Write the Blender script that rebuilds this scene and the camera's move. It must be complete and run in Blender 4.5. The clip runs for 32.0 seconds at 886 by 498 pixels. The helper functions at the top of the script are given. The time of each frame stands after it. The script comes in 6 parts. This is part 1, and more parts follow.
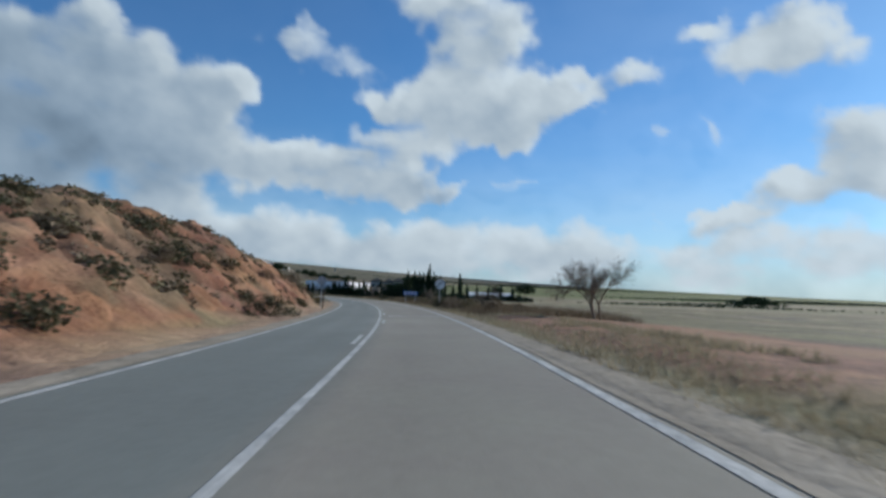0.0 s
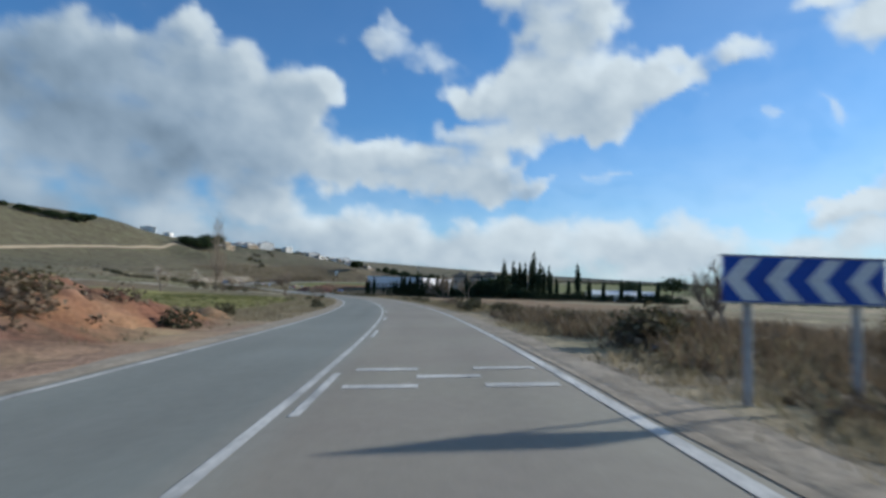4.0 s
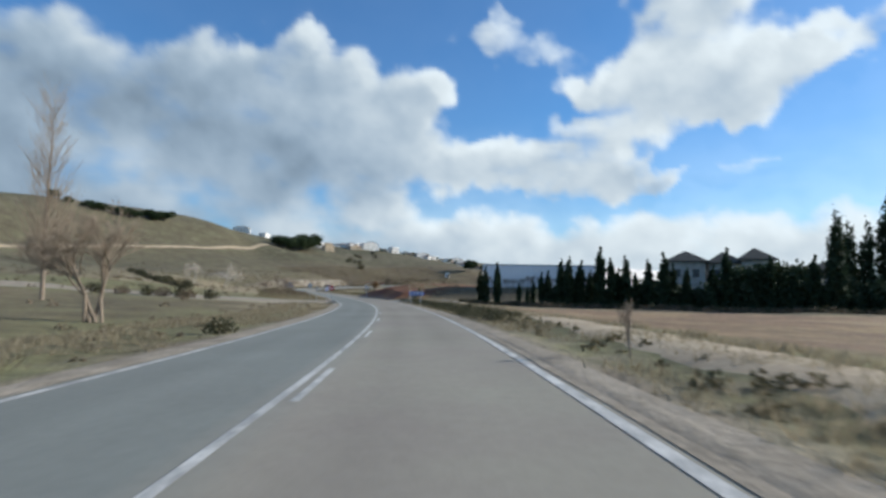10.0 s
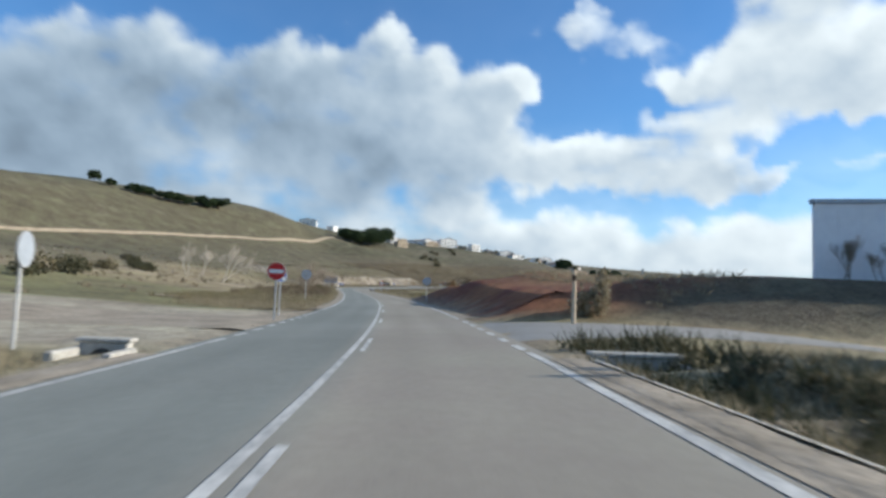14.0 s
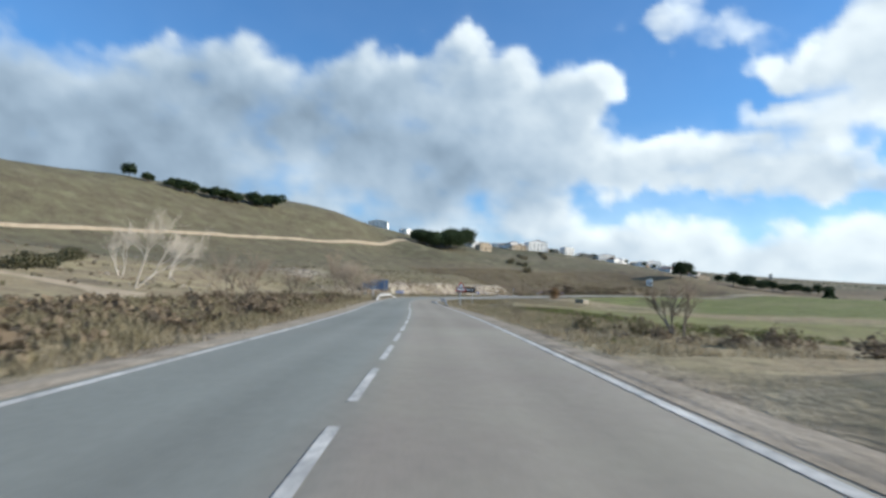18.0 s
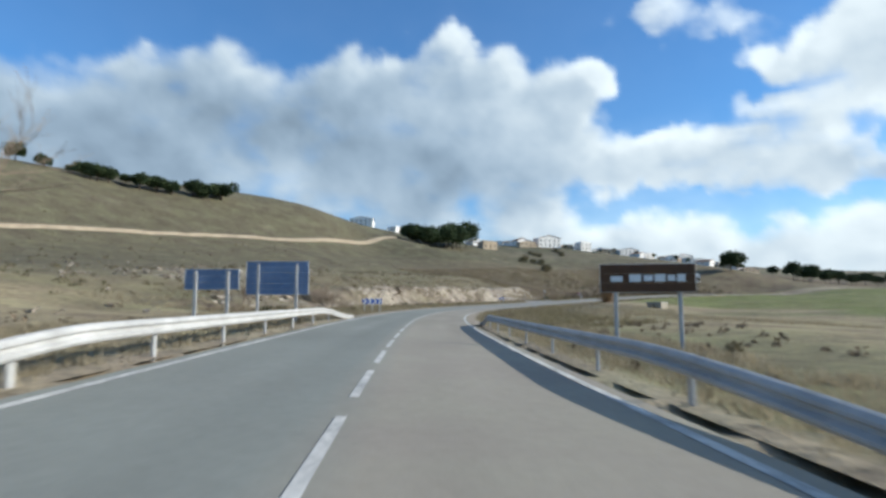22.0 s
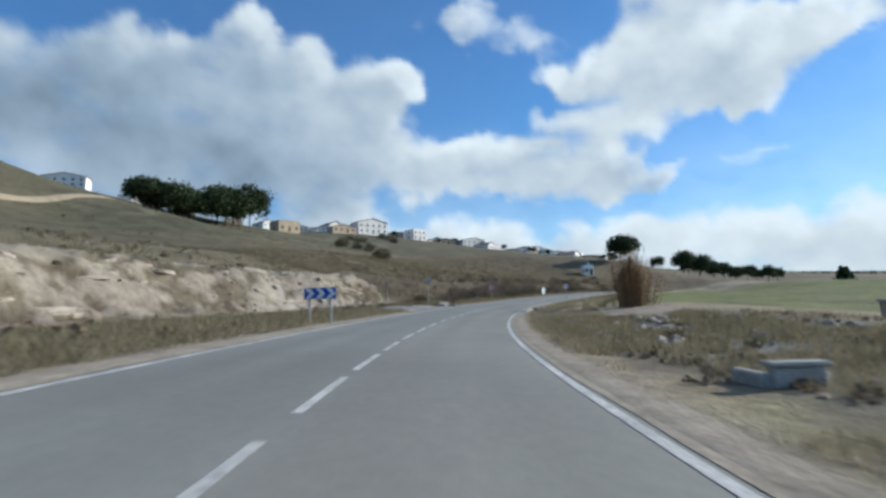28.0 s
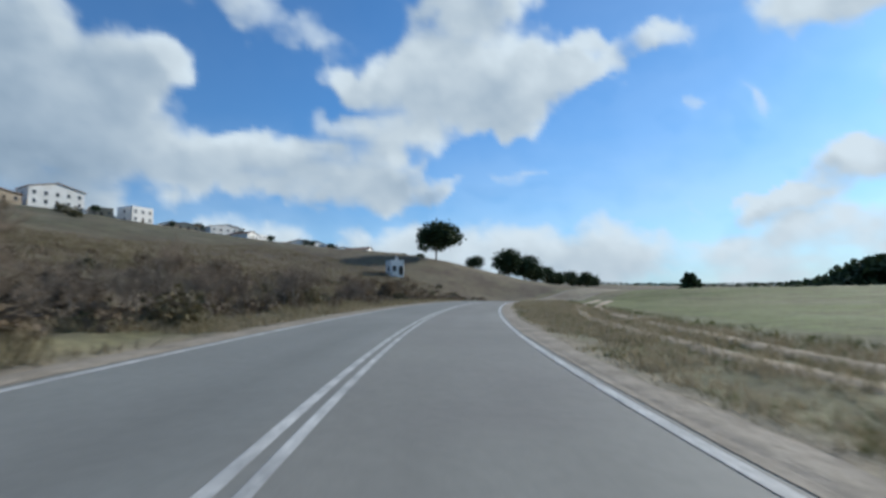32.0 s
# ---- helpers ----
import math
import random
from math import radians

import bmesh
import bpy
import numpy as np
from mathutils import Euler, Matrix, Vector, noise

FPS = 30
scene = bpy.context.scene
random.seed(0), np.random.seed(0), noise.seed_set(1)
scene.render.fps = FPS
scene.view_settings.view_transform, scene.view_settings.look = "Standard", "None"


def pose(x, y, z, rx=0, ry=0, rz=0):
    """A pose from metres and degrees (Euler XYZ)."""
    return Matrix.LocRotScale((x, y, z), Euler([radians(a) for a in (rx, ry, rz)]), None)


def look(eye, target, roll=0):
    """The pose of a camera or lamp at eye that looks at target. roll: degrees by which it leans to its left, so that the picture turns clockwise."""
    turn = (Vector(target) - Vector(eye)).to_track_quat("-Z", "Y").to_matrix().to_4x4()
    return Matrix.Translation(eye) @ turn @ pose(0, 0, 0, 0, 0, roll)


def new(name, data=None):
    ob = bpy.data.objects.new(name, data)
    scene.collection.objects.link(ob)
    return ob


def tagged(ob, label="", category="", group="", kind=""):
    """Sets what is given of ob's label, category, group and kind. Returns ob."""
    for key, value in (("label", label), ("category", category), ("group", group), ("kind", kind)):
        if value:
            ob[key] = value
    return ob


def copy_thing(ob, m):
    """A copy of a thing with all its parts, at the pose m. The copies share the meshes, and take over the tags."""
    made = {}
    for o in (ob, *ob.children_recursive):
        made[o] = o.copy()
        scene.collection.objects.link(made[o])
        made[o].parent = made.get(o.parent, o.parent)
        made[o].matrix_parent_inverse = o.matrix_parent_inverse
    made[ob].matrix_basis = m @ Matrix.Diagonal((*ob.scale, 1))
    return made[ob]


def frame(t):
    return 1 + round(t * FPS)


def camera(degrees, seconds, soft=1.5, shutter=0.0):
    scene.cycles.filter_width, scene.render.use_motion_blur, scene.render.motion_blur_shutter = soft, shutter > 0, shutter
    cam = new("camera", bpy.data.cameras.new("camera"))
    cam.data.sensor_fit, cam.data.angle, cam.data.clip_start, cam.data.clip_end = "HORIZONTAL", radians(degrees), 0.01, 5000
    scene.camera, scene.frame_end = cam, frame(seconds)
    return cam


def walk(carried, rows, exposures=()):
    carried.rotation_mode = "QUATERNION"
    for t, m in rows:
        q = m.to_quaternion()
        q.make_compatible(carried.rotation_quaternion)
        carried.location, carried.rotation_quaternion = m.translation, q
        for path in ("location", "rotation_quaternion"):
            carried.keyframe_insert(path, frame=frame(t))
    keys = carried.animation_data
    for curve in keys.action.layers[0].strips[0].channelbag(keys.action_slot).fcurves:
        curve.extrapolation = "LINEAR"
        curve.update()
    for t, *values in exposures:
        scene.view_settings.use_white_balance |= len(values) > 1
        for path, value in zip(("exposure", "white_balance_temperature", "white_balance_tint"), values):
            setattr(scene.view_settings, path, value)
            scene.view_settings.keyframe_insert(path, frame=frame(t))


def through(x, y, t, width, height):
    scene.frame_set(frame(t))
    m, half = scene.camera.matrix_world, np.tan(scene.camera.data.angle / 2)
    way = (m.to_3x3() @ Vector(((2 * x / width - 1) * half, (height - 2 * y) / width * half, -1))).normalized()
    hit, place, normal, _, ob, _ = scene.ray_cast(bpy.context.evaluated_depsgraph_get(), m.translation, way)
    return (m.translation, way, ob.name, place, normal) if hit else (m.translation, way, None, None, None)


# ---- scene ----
# ---- camera ----
cam = camera(74.56, 32.0, soft=3.0, shutter=0.25)


def seat(t, x, y, z, yaw, pitch, roll):
    """A row of the drive: the car's eye point, its heading, tilt and lean in degrees."""
    a, b = radians(yaw), radians(pitch)
    way = Vector((-math.sin(a) * math.cos(b), math.cos(a) * math.cos(b), math.sin(b)))
    eye = Vector((x, y, z))
    return t, look(eye, eye + way * 10, roll)


DRIVE = [
    (0.0, -0.04, -0.00, 1.25, 0.21, 4.38, 2.03),
    (0.5, -0.34, 9.00, 1.22, 0.24, 4.72, 1.98),
    (1.0, -0.76, 17.93, 1.19, 1.72, 4.20, 1.64),
    (1.5, -1.39, 26.80, 1.16, 3.22, 4.77, 1.81),
    (2.0, -2.21, 35.59, 1.13, 4.22, 4.50, 1.76),
    (2.5, -3.22, 44.30, 1.08, 5.78, 4.29, 2.03),
    (3.0, -4.44, 52.94, 1.04, 7.23, 4.89, 2.45),
    (3.5, -5.80, 61.50, 0.98, 7.66, 4.27, 2.29),
    (4.0, -7.26, 69.98, 0.93, 8.68, 4.07, 1.66),
    (4.5, -8.87, 78.40, 0.87, 9.85, 3.82, 1.44),
    (5.0, -10.63, 86.77, 0.82, 10.82, 4.27, 1.81),
    (5.5, -12.52, 95.10, 0.77, 11.44, 4.45, 1.88),
    (6.0, -14.50, 103.38, 0.71, 12.21, 4.49, 1.72),
    (6.5, -16.61, 111.61, 0.67, 13.11, 4.46, 1.25),
    (7.0, -18.85, 119.78, 0.62, 14.22, 4.05, 0.88),
    (7.5, -21.21, 127.91, 0.58, 14.81, 4.91, 1.53),
    (8.0, -23.68, 135.97, 0.53, 15.94, 4.35, 1.53),
    (8.5, -26.28, 143.99, 0.50, 16.67, 4.32, 1.89),
    (9.0, -29.02, 151.95, 0.45, 17.87, 4.91, 1.22),
    (9.5, -31.90, 159.87, 0.41, 18.88, 4.66, 0.79),
    (10.0, -34.92, 167.73, 0.36, 20.06, 4.25, 1.05),
    (10.5, -38.09, 175.54, 0.31, 21.01, 4.29, 1.53),
    (11.0, -41.43, 183.27, 0.27, 22.25, 4.92, 1.61),
    (11.5, -44.91, 190.94, 0.22, 23.35, 4.82, 2.13),
    (12.0, -48.54, 198.54, 0.17, 24.26, 4.09, 2.44),
    (12.5, -52.29, 206.06, 0.12, 25.14, 5.07, 2.09),
    (13.0, -56.16, 213.48, 0.09, 26.32, 4.50, 1.81),
    (13.5, -60.13, 220.79, 0.06, 27.13, 4.46, 2.05),
    (14.0, -64.18, 228.01, 0.04, 27.84, 4.30, 2.33),
    (14.5, -68.30, 235.15, 0.04, 28.72, 4.80, 2.45),
    (15.0, -72.53, 242.17, 0.04, 30.03, 4.89, 2.49),
    (15.5, -76.87, 249.08, 0.05, 31.03, 4.91, 2.53),
    (16.0, -81.31, 255.88, 0.07, 31.85, 4.85, 2.58),
    (16.5, -85.85, 262.60, 0.08, 32.58, 4.62, 2.65),
    (17.0, -90.53, 269.29, 0.11, 33.83, 4.59, 2.31),
    (17.5, -95.36, 275.93, 0.16, 34.60, 4.58, 2.14),
    (18.0, -100.33, 282.52, 0.20, 35.74, 4.99, 2.06),
    (18.5, -105.42, 289.10, 0.26, 36.52, 4.66, 1.93),
    (19.0, -110.57, 295.66, 0.34, 36.66, 5.19, 1.97),
    (19.5, -115.79, 302.25, 0.42, 36.94, 4.96, 1.78),
    (20.0, -121.05, 308.85, 0.52, 36.63, 5.22, 1.89),
    (20.5, -126.37, 315.53, 0.63, 36.46, 5.48, 1.12),
    (21.0, -131.76, 322.34, 0.72, 36.23, 5.36, 0.58),
    (21.5, -137.18, 329.31, 0.82, 35.62, 5.70, 0.04),
    (22.0, -142.62, 336.43, 0.91, 34.98, 5.78, -0.22),
    (22.5, -148.06, 343.74, 0.98, 34.10, 5.64, -0.91),
    (23.0, -153.48, 351.24, 1.06, 33.05, 6.21, -1.95),
    (23.5, -158.86, 358.93, 1.13, 32.48, 5.84, -2.17),
    (24.0, -164.24, 366.82, 1.19, 31.59, 6.96, -2.35),
    (24.5, -169.50, 374.86, 1.27, 30.15, 5.99, -2.24),
    (25.0, -174.53, 383.07, 1.36, 28.45, 5.82, -2.53),
    (25.5, -179.33, 391.44, 1.45, 26.97, 5.77, -2.66),
    (26.0, -183.92, 399.96, 1.56, 25.50, 5.92, -2.71),
    (26.5, -188.25, 408.63, 1.69, 23.44, 6.16, -2.72),
    (27.0, -192.25, 417.47, 1.83, 20.91, 6.48, -2.99),
    (27.5, -195.87, 426.49, 1.99, 18.34, 6.59, -2.62),
    (28.0, -199.05, 435.69, 2.15, 15.74, 6.19, -1.81),
    (28.5, -201.82, 445.06, 2.32, 13.15, 6.60, -2.17),
    (29.0, -204.14, 454.58, 2.51, 10.24, 6.75, -2.46),
    (29.5, -206.01, 464.22, 2.73, 7.89, 6.15, -2.53),
    (30.0, -207.47, 473.97, 2.98, 5.51, 6.76, -2.64),
    (30.5, -208.49, 483.81, 3.27, 2.85, 6.42, -2.40),
    (31.0, -209.06, 493.70, 3.57, 0.31, 6.53, -2.55),
    (31.5, -209.15, 503.65, 3.90, -2.60, 6.63, -2.38),
    (32.0, -208.74, 513.62, 4.25, -5.98, 6.44, -2.00),
]
walk(cam, [seat(*row) for row in DRIVE], [(0.0, -0.08, 6050, 8), (4.0, 0.10, 6100, 8), (8.0, 0.29, 6250, 9), (13.0, 0.46, 6400, 9), (17.0, 0.62, 6400, 9), (22.0, 0.56, 6300, 8), (27.0, 0.37, 6150, 8), (31.0, 0.15, 6100, 8), (32.0, 0.11, 6050, 8)])

# ---- world and sun ----
SUN_AZ, SUN_EL = 57.0, 22.0
world = bpy.data.worlds.new("sky")
scene.world = world
world.use_nodes = True
wn = world.node_tree
sky = wn.nodes.new("ShaderNodeTexSky")
sky.sky_type = "NISHITA"
sky.sun_disc = False
sky.sun_elevation = radians(SUN_EL)
sky.sun_rotation = radians(SUN_AZ)
sky.air_density, sky.dust_density, sky.ozone_density = 1.0, 0.3, 4.0
tint = wn.nodes.new("ShaderNodeMix")
tint.data_type, tint.blend_type = "RGBA", "MULTIPLY"
tint.inputs["Factor"].default_value = 1.0
tint.inputs["B"].default_value = (0.62, 1.02, 1.27, 1)
wn.links.new(sky.outputs[0], tint.inputs["A"])
wn.links.new(tint.outputs["Result"], wn.nodes["Background"].inputs[0])
wn.nodes["Background"].inputs[1].default_value = 0.098
lamp = bpy.data.lights.new("sun", "SUN")
lamp.energy, lamp.angle, lamp.color = 5.0, radians(0.6), (1.0, 0.93, 0.82)
sun = new("sun", lamp)
to_sun = Vector((math.sin(radians(SUN_AZ)) * math.cos(radians(SUN_EL)), math.cos(radians(SUN_AZ)) * math.cos(radians(SUN_EL)), math.sin(radians(SUN_EL))))
sun.matrix_world = look(to_sun * 500, (0, 0, 0))

# ---- materials ----


def mat(name, colour, colour2=None, rough=0.85, scale=3.0, fine=40.0, bump=0.3, metal=0.0, mixed=1.0, per_thing=0.0, spec=0.3):
    """A surface: two colours mixed by coarse and fine noise, with relief."""
    m = bpy.data.materials.new(name)
    m.use_nodes = True
    n, l = m.node_tree.nodes, m.node_tree.links
    b = n["Principled BSDF"]
    b.inputs["Roughness"].default_value, b.inputs["Metallic"].default_value = rough, metal
    b.inputs["Specular IOR Level"].default_value = spec
    co = n.new("ShaderNodeTexCoord")
    big, small = n.new("ShaderNodeTexNoise"), n.new("ShaderNodeTexNoise")
    big.inputs["Scale"].default_value, small.inputs["Scale"].default_value = scale, fine
    big.inputs["Detail"].default_value, small.inputs["Detail"].default_value = 5, 4
    for t in (big, small):
        l.new(co.outputs["Object"], t.inputs["Vector"])
    add = n.new("ShaderNodeMath")
    add.operation = "ADD"
    l.new(big.outputs[0], add.inputs[0]), l.new(small.outputs[0], add.inputs[1])
    ramp = n.new("ShaderNodeMapRange")
    ramp.inputs["From Min"].default_value, ramp.inputs["From Max"].default_value = 0.75, 1.25
    ramp.inputs["To Max"].default_value = mixed
    l.new(add.outputs[0], ramp.inputs["Value"])
    mix = n.new("ShaderNodeMix")
    mix.data_type = "RGBA"
    mix.inputs["A"].default_value = (*colour, 1)
    mix.inputs["B"].default_value = (*(colour2 or [c * 0.7 for c in colour]), 1)
    l.new(ramp.outputs[0], mix.inputs["Factor"])
    out = mix.outputs["Result"]
    if per_thing:
        info, hsv = n.new("ShaderNodeObjectInfo"), n.new("ShaderNodeHueSaturation")
        mr = n.new("ShaderNodeMapRange")
        mr.inputs["To Min"].default_value, mr.inputs["To Max"].default_value = 1 - per_thing, 1 + per_thing
        l.new(info.outputs["Random"], mr.inputs["Value"]), l.new(mr.outputs[0], hsv.inputs["Value"])
        l.new(out, hsv.inputs["Color"])
        out = hsv.outputs[0]
    l.new(out, b.inputs["Base Color"])
    if bump:
        bp = n.new("ShaderNodeBump")
        bp.inputs["Strength"].default_value, bp.inputs["Distance"].default_value = bump, 0.03
        l.new(add.outputs[0], bp.inputs["Height"]), l.new(bp.outputs[0], b.inputs["Normal"])
    return m


def leaf_mat(name, colour, colour2, through=0.25):
    """Foliage: colour varies from clump to clump, a little light passes through."""
    m = bpy.data.materials.new(name)
    m.use_nodes = True
    n, l = m.node_tree.nodes, m.node_tree.links
    b = n["Principled BSDF"]
    b.inputs["Roughness"].default_value, b.inputs["Specular IOR Level"].default_value = 0.75, 0.15
    geo, mix = n.new("ShaderNodeNewGeometry"), n.new("ShaderNodeMix")
    mix.data_type = "RGBA"
    mix.inputs["A"].default_value, mix.inputs["B"].default_value = (*colour, 1), (*colour2, 1)
    l.new(geo.outputs["Random Per Island"], mix.inputs["Factor"])
    l.new(mix.outputs["Result"], b.inputs["Base Color"])
    tr, ms = n.new("ShaderNodeBsdfTranslucent"), n.new("ShaderNodeMixShader")
    ms.inputs[0].default_value = through
    l.new(mix.outputs["Result"], tr.inputs[0])
    l.new(b.outputs[0], ms.inputs[1]), l.new(tr.outputs[0], ms.inputs[2])
    l.new(ms.outputs[0], n["Material Output"].inputs[0])
    return m


def attr_mat(name, layer, rough, scale, fine, strength, bump, dist):
    """A surface whose base colour is a layer of the mesh, broken up by noise at two scales."""
    m = mat(name, (1, 1, 1), rough=rough, scale=scale, fine=fine, bump=0)
    n, l = m.node_tree.nodes, m.node_tree.links
    at = n.new("ShaderNodeAttribute")
    at.attribute_name = layer
    co = n.new("ShaderNodeTexCoord")
    vals = []
    for sc, de in ((scale, 6), (fine, 5), (fine * 6, 3)):
        t = n.new("ShaderNodeTexNoise")
        t.inputs["Scale"].default_value, t.inputs["Detail"].default_value, t.inputs["Roughness"].default_value = sc, de, 0.65
        l.new(co.outputs["Object"], t.inputs["Vector"])
        vals.append(t)
    s1, s2 = n.new("ShaderNodeMath"), n.new("ShaderNodeMath")
    s1.operation = s2.operation = "ADD"
    l.new(vals[0].outputs[0], s1.inputs[0]), l.new(vals[1].outputs[0], s1.inputs[1])
    l.new(s1.outputs[0], s2.inputs[0]), l.new(vals[2].outputs[0], s2.inputs[1])
    mr = n.new("ShaderNodeMapRange")
    mr.inputs["From Min"].default_value, mr.inputs["From Max"].default_value = 1.05, 1.95
    mr.inputs["To Min"].default_value, mr.inputs["To Max"].default_value = 1 - strength, 1 + strength
    l.new(s2.outputs[0], mr.inputs["Value"])
    hue = n.new("ShaderNodeHueSaturation")
    l.new(at.outputs["Color"], hue.inputs["Color"]), l.new(mr.outputs[0], hue.inputs["Value"])
    h2 = n.new("ShaderNodeMapRange")
    h2.inputs["From Min"].default_value, h2.inputs["From Max"].default_value = 0.3, 0.7
    h2.inputs["To Min"].default_value, h2.inputs["To Max"].default_value = 0.48, 0.52
    l.new(vals[0].outputs[0], h2.inputs["Value"]), l.new(h2.outputs[0], hue.inputs["Hue"])
    b = n["Principled BSDF"]
    l.new(hue.outputs[0], b.inputs["Base Color"])
    bp = n.new("ShaderNodeBump")
    bp.inputs["Strength"].default_value, bp.inputs["Distance"].default_value = bump, dist
    l.new(s2.outputs[0], bp.inputs["Height"]), l.new(bp.outputs[0], b.inputs["Normal"])
    return m


GROUND = attr_mat("dry_ground", "soil", 0.95, 0.16, 1.5, 0.72, 0.6, 0.12)
ASPHALT = attr_mat("asphalt", "tar", 0.8, 0.25, 6.0, 0.16, 0.25, 0.01)
PAINT = mat("road_paint", (0.62, 0.61, 0.57), (0.26, 0.26, 0.25), 0.7, 1.3, 14.0, 0.1)
GRAVEL = mat("pale_gravel", (0.35, 0.30, 0.235), (0.19, 0.16, 0.12), 0.95, 1.0, 9.0, 0.8)
SLATE = mat("dark_roof", (0.075, 0.076, 0.068), (0.045, 0.046, 0.042), 0.85, 1.0, 8.0, 0.4)
TRACK = mat("dirt_track", (0.44, 0.36, 0.25), (0.28, 0.22, 0.15), 0.95, 0.5, 6.0, 0.6)
CONCRETE = mat("weathered_concrete", (0.45, 0.43, 0.39), (0.27, 0.26, 0.23), 0.9, 1.5, 12.0, 0.4)
SIDE_ROAD = mat("grey_lane", (0.27, 0.265, 0.25), (0.20, 0.195, 0.18), 0.9, 0.7, 9.0, 0.4)
STEEL = mat("galvanised_steel", (0.46, 0.46, 0.45), (0.30, 0.30, 0.29), 0.7, 1.5, 18.0, 0.05, 0.0)
SIGN_BACK = mat("sign_back", (0.42, 0.46, 0.50), (0.33, 0.36, 0.40), 0.6, 2.0, 20.0, 0.05, 0.4)
BOARD_BACK = mat("blue_board_back", (0.16, 0.24, 0.38), (0.12, 0.18, 0.29), 0.6, 2.0, 14.0, 0.05, 0.2)
WHITE = mat("sign_white", (0.75, 0.76, 0.76), (0.60, 0.61, 0.61), 0.45, 3.0, 20.0, 0.0)
BLUE = mat("sign_blue", (0.010, 0.075, 0.42), (0.008, 0.055, 0.32), 0.4, 3.0, 20.0, 0.0)
RED = mat("sign_red", (0.50, 0.020, 0.020), (0.38, 0.015, 0.015), 0.45, 3.0, 20.0, 0.0)
BLACK = mat("sign_black", (0.02, 0.02, 0.02), (0.035, 0.035, 0.035), 0.5, 3.0, 20.0, 0.0)
BROWN = mat("sign_brown", (0.085, 0.038, 0.016), (0.06, 0.027, 0.012), 0.5, 3.0, 20.0, 0.0)
OLD_WOOD = mat("old_wood", (0.10, 0.075, 0.05), (0.05, 0.04, 0.03), 0.9, 3.0, 30.0, 0.5)
BARK = mat("grey_bark", (0.28, 0.225, 0.17), (0.16, 0.125, 0.095), 0.95, 2.0, 20.0, 0.5)
TWIGS = mat("grey_twigs", (0.36, 0.30, 0.235), (0.22, 0.18, 0.14), 0.95, 2.0, 20.0, 0.4)
PALE_BARK = mat("pale_bark", (0.56, 0.51, 0.44), (0.32, 0.28, 0.23), 0.9, 2.0, 18.0, 0.4)
DARK_BARK = mat("dark_bark", (0.075, 0.055, 0.042), (0.045, 0.034, 0.028), 0.95, 2.0, 18.0, 0.5)
PINE = leaf_mat("pine_needles", (0.022, 0.040, 0.018), (0.058, 0.078, 0.034), 0.12)
CYPRESS = leaf_mat("cypress_leaves", (0.016, 0.032, 0.016), (0.048, 0.066, 0.034), 0.15)
SCRUB = leaf_mat("scrub_leaves", (0.085, 0.078, 0.042), (0.19, 0.155, 0.090), 0.2)
SCRUB_DARK = leaf_mat("dark_scrub_leaves", (0.045, 0.050, 0.026), (0.110, 0.098, 0.058), 0.2)
SCRUB_BROWN = leaf_mat("brown_scrub_leaves", (0.110, 0.086, 0.058), (0.215, 0.165, 0.115), 0.2)
BRUSH = leaf_mat("dead_brush", (0.105, 0.080, 0.052), (0.200, 0.150, 0.100), 0.3)
STRAW = leaf_mat("dry_straw", (0.205, 0.172, 0.108), (0.345, 0.295, 0.205), 0.4)
WEEDS = leaf_mat("grey_green_weeds", (0.14, 0.125, 0.07), (0.28, 0.235, 0.145), 0.4)
GRASS = leaf_mat("green_grass", (0.070, 0.085, 0.026), (0.155, 0.150, 0.060), 0.25)
CANE = leaf_mat("dry_cane", (0.20, 0.115, 0.058), (0.40, 0.28, 0.16), 0.35)
ROCK = mat("pale_limestone", (0.42, 0.37, 0.31), (0.21, 0.175, 0.135), 0.95, 0.6, 6.0, 0.9, per_thing=0.2)
LIMEWASH = mat("white_limewash", (0.86, 0.84, 0.80), (0.72, 0.69, 0.64), 0.9, 0.4, 4.0, 0.1, per_thing=0.10)
OCHRE = mat("ochre_render", (0.50, 0.40, 0.29), (0.38, 0.30, 0.21), 0.9, 0.4, 4.0, 0.1, per_thing=0.2)
TILES = mat("clay_tiles", (0.30, 0.175, 0.11), (0.20, 0.12, 0.085), 0.9, 0.8, 6.0, 0.3, per_thing=0.2)
DARK_GLASS = mat("dark_window", (0.03, 0.035, 0.04), (0.05, 0.055, 0.06), 0.25, 3.0, 20.0, 0.0, spec=0.5)
SHED = mat("pale_shed_panel", (0.84, 0.82, 0.82), (0.76, 0.74, 0.75), 0.6, 0.2, 3.0, 0.05)
STONE_WALL = mat("rubble_stone", (0.38, 0.34, 0.27), (0.22, 0.19, 0.15), 0.95, 1.2, 7.0, 0.9)

# ---- the road's line ----
STEP = 10.0
HEADINGS = (2.5, 3.5, 5.1, 6.1, 7.2, 8.5, 9.4, 10.5, 11.7, 12.7, 14.1, 15.5, 16.6, 17.6, 18.6, 19.8, 21.0, 21.9, 23.2, 24.5, 25.6, 26.6, 27.8, 28.8,
            30.5, 31.8, 33.0, 33.3, 34.5, 35.7, 36.6, 37.1, 37.4, 38.1, 39.3, 38.9, 38.3, 38.1, 37.4, 36.5, 35.6, 34.0, 32.3, 30.6, 28.7, 25.1, 22.8, 20.2,
            17.6, 15.6, 12.8, 10.1, 7.6, 5.1, 2.5, -0.4, -3.2, -5.7, -7.9, -9.8, -11.5, -12.9, -13.9, -14.6, -16, -18, -21, -25, -29, -33, -37, -40, -42, -43)
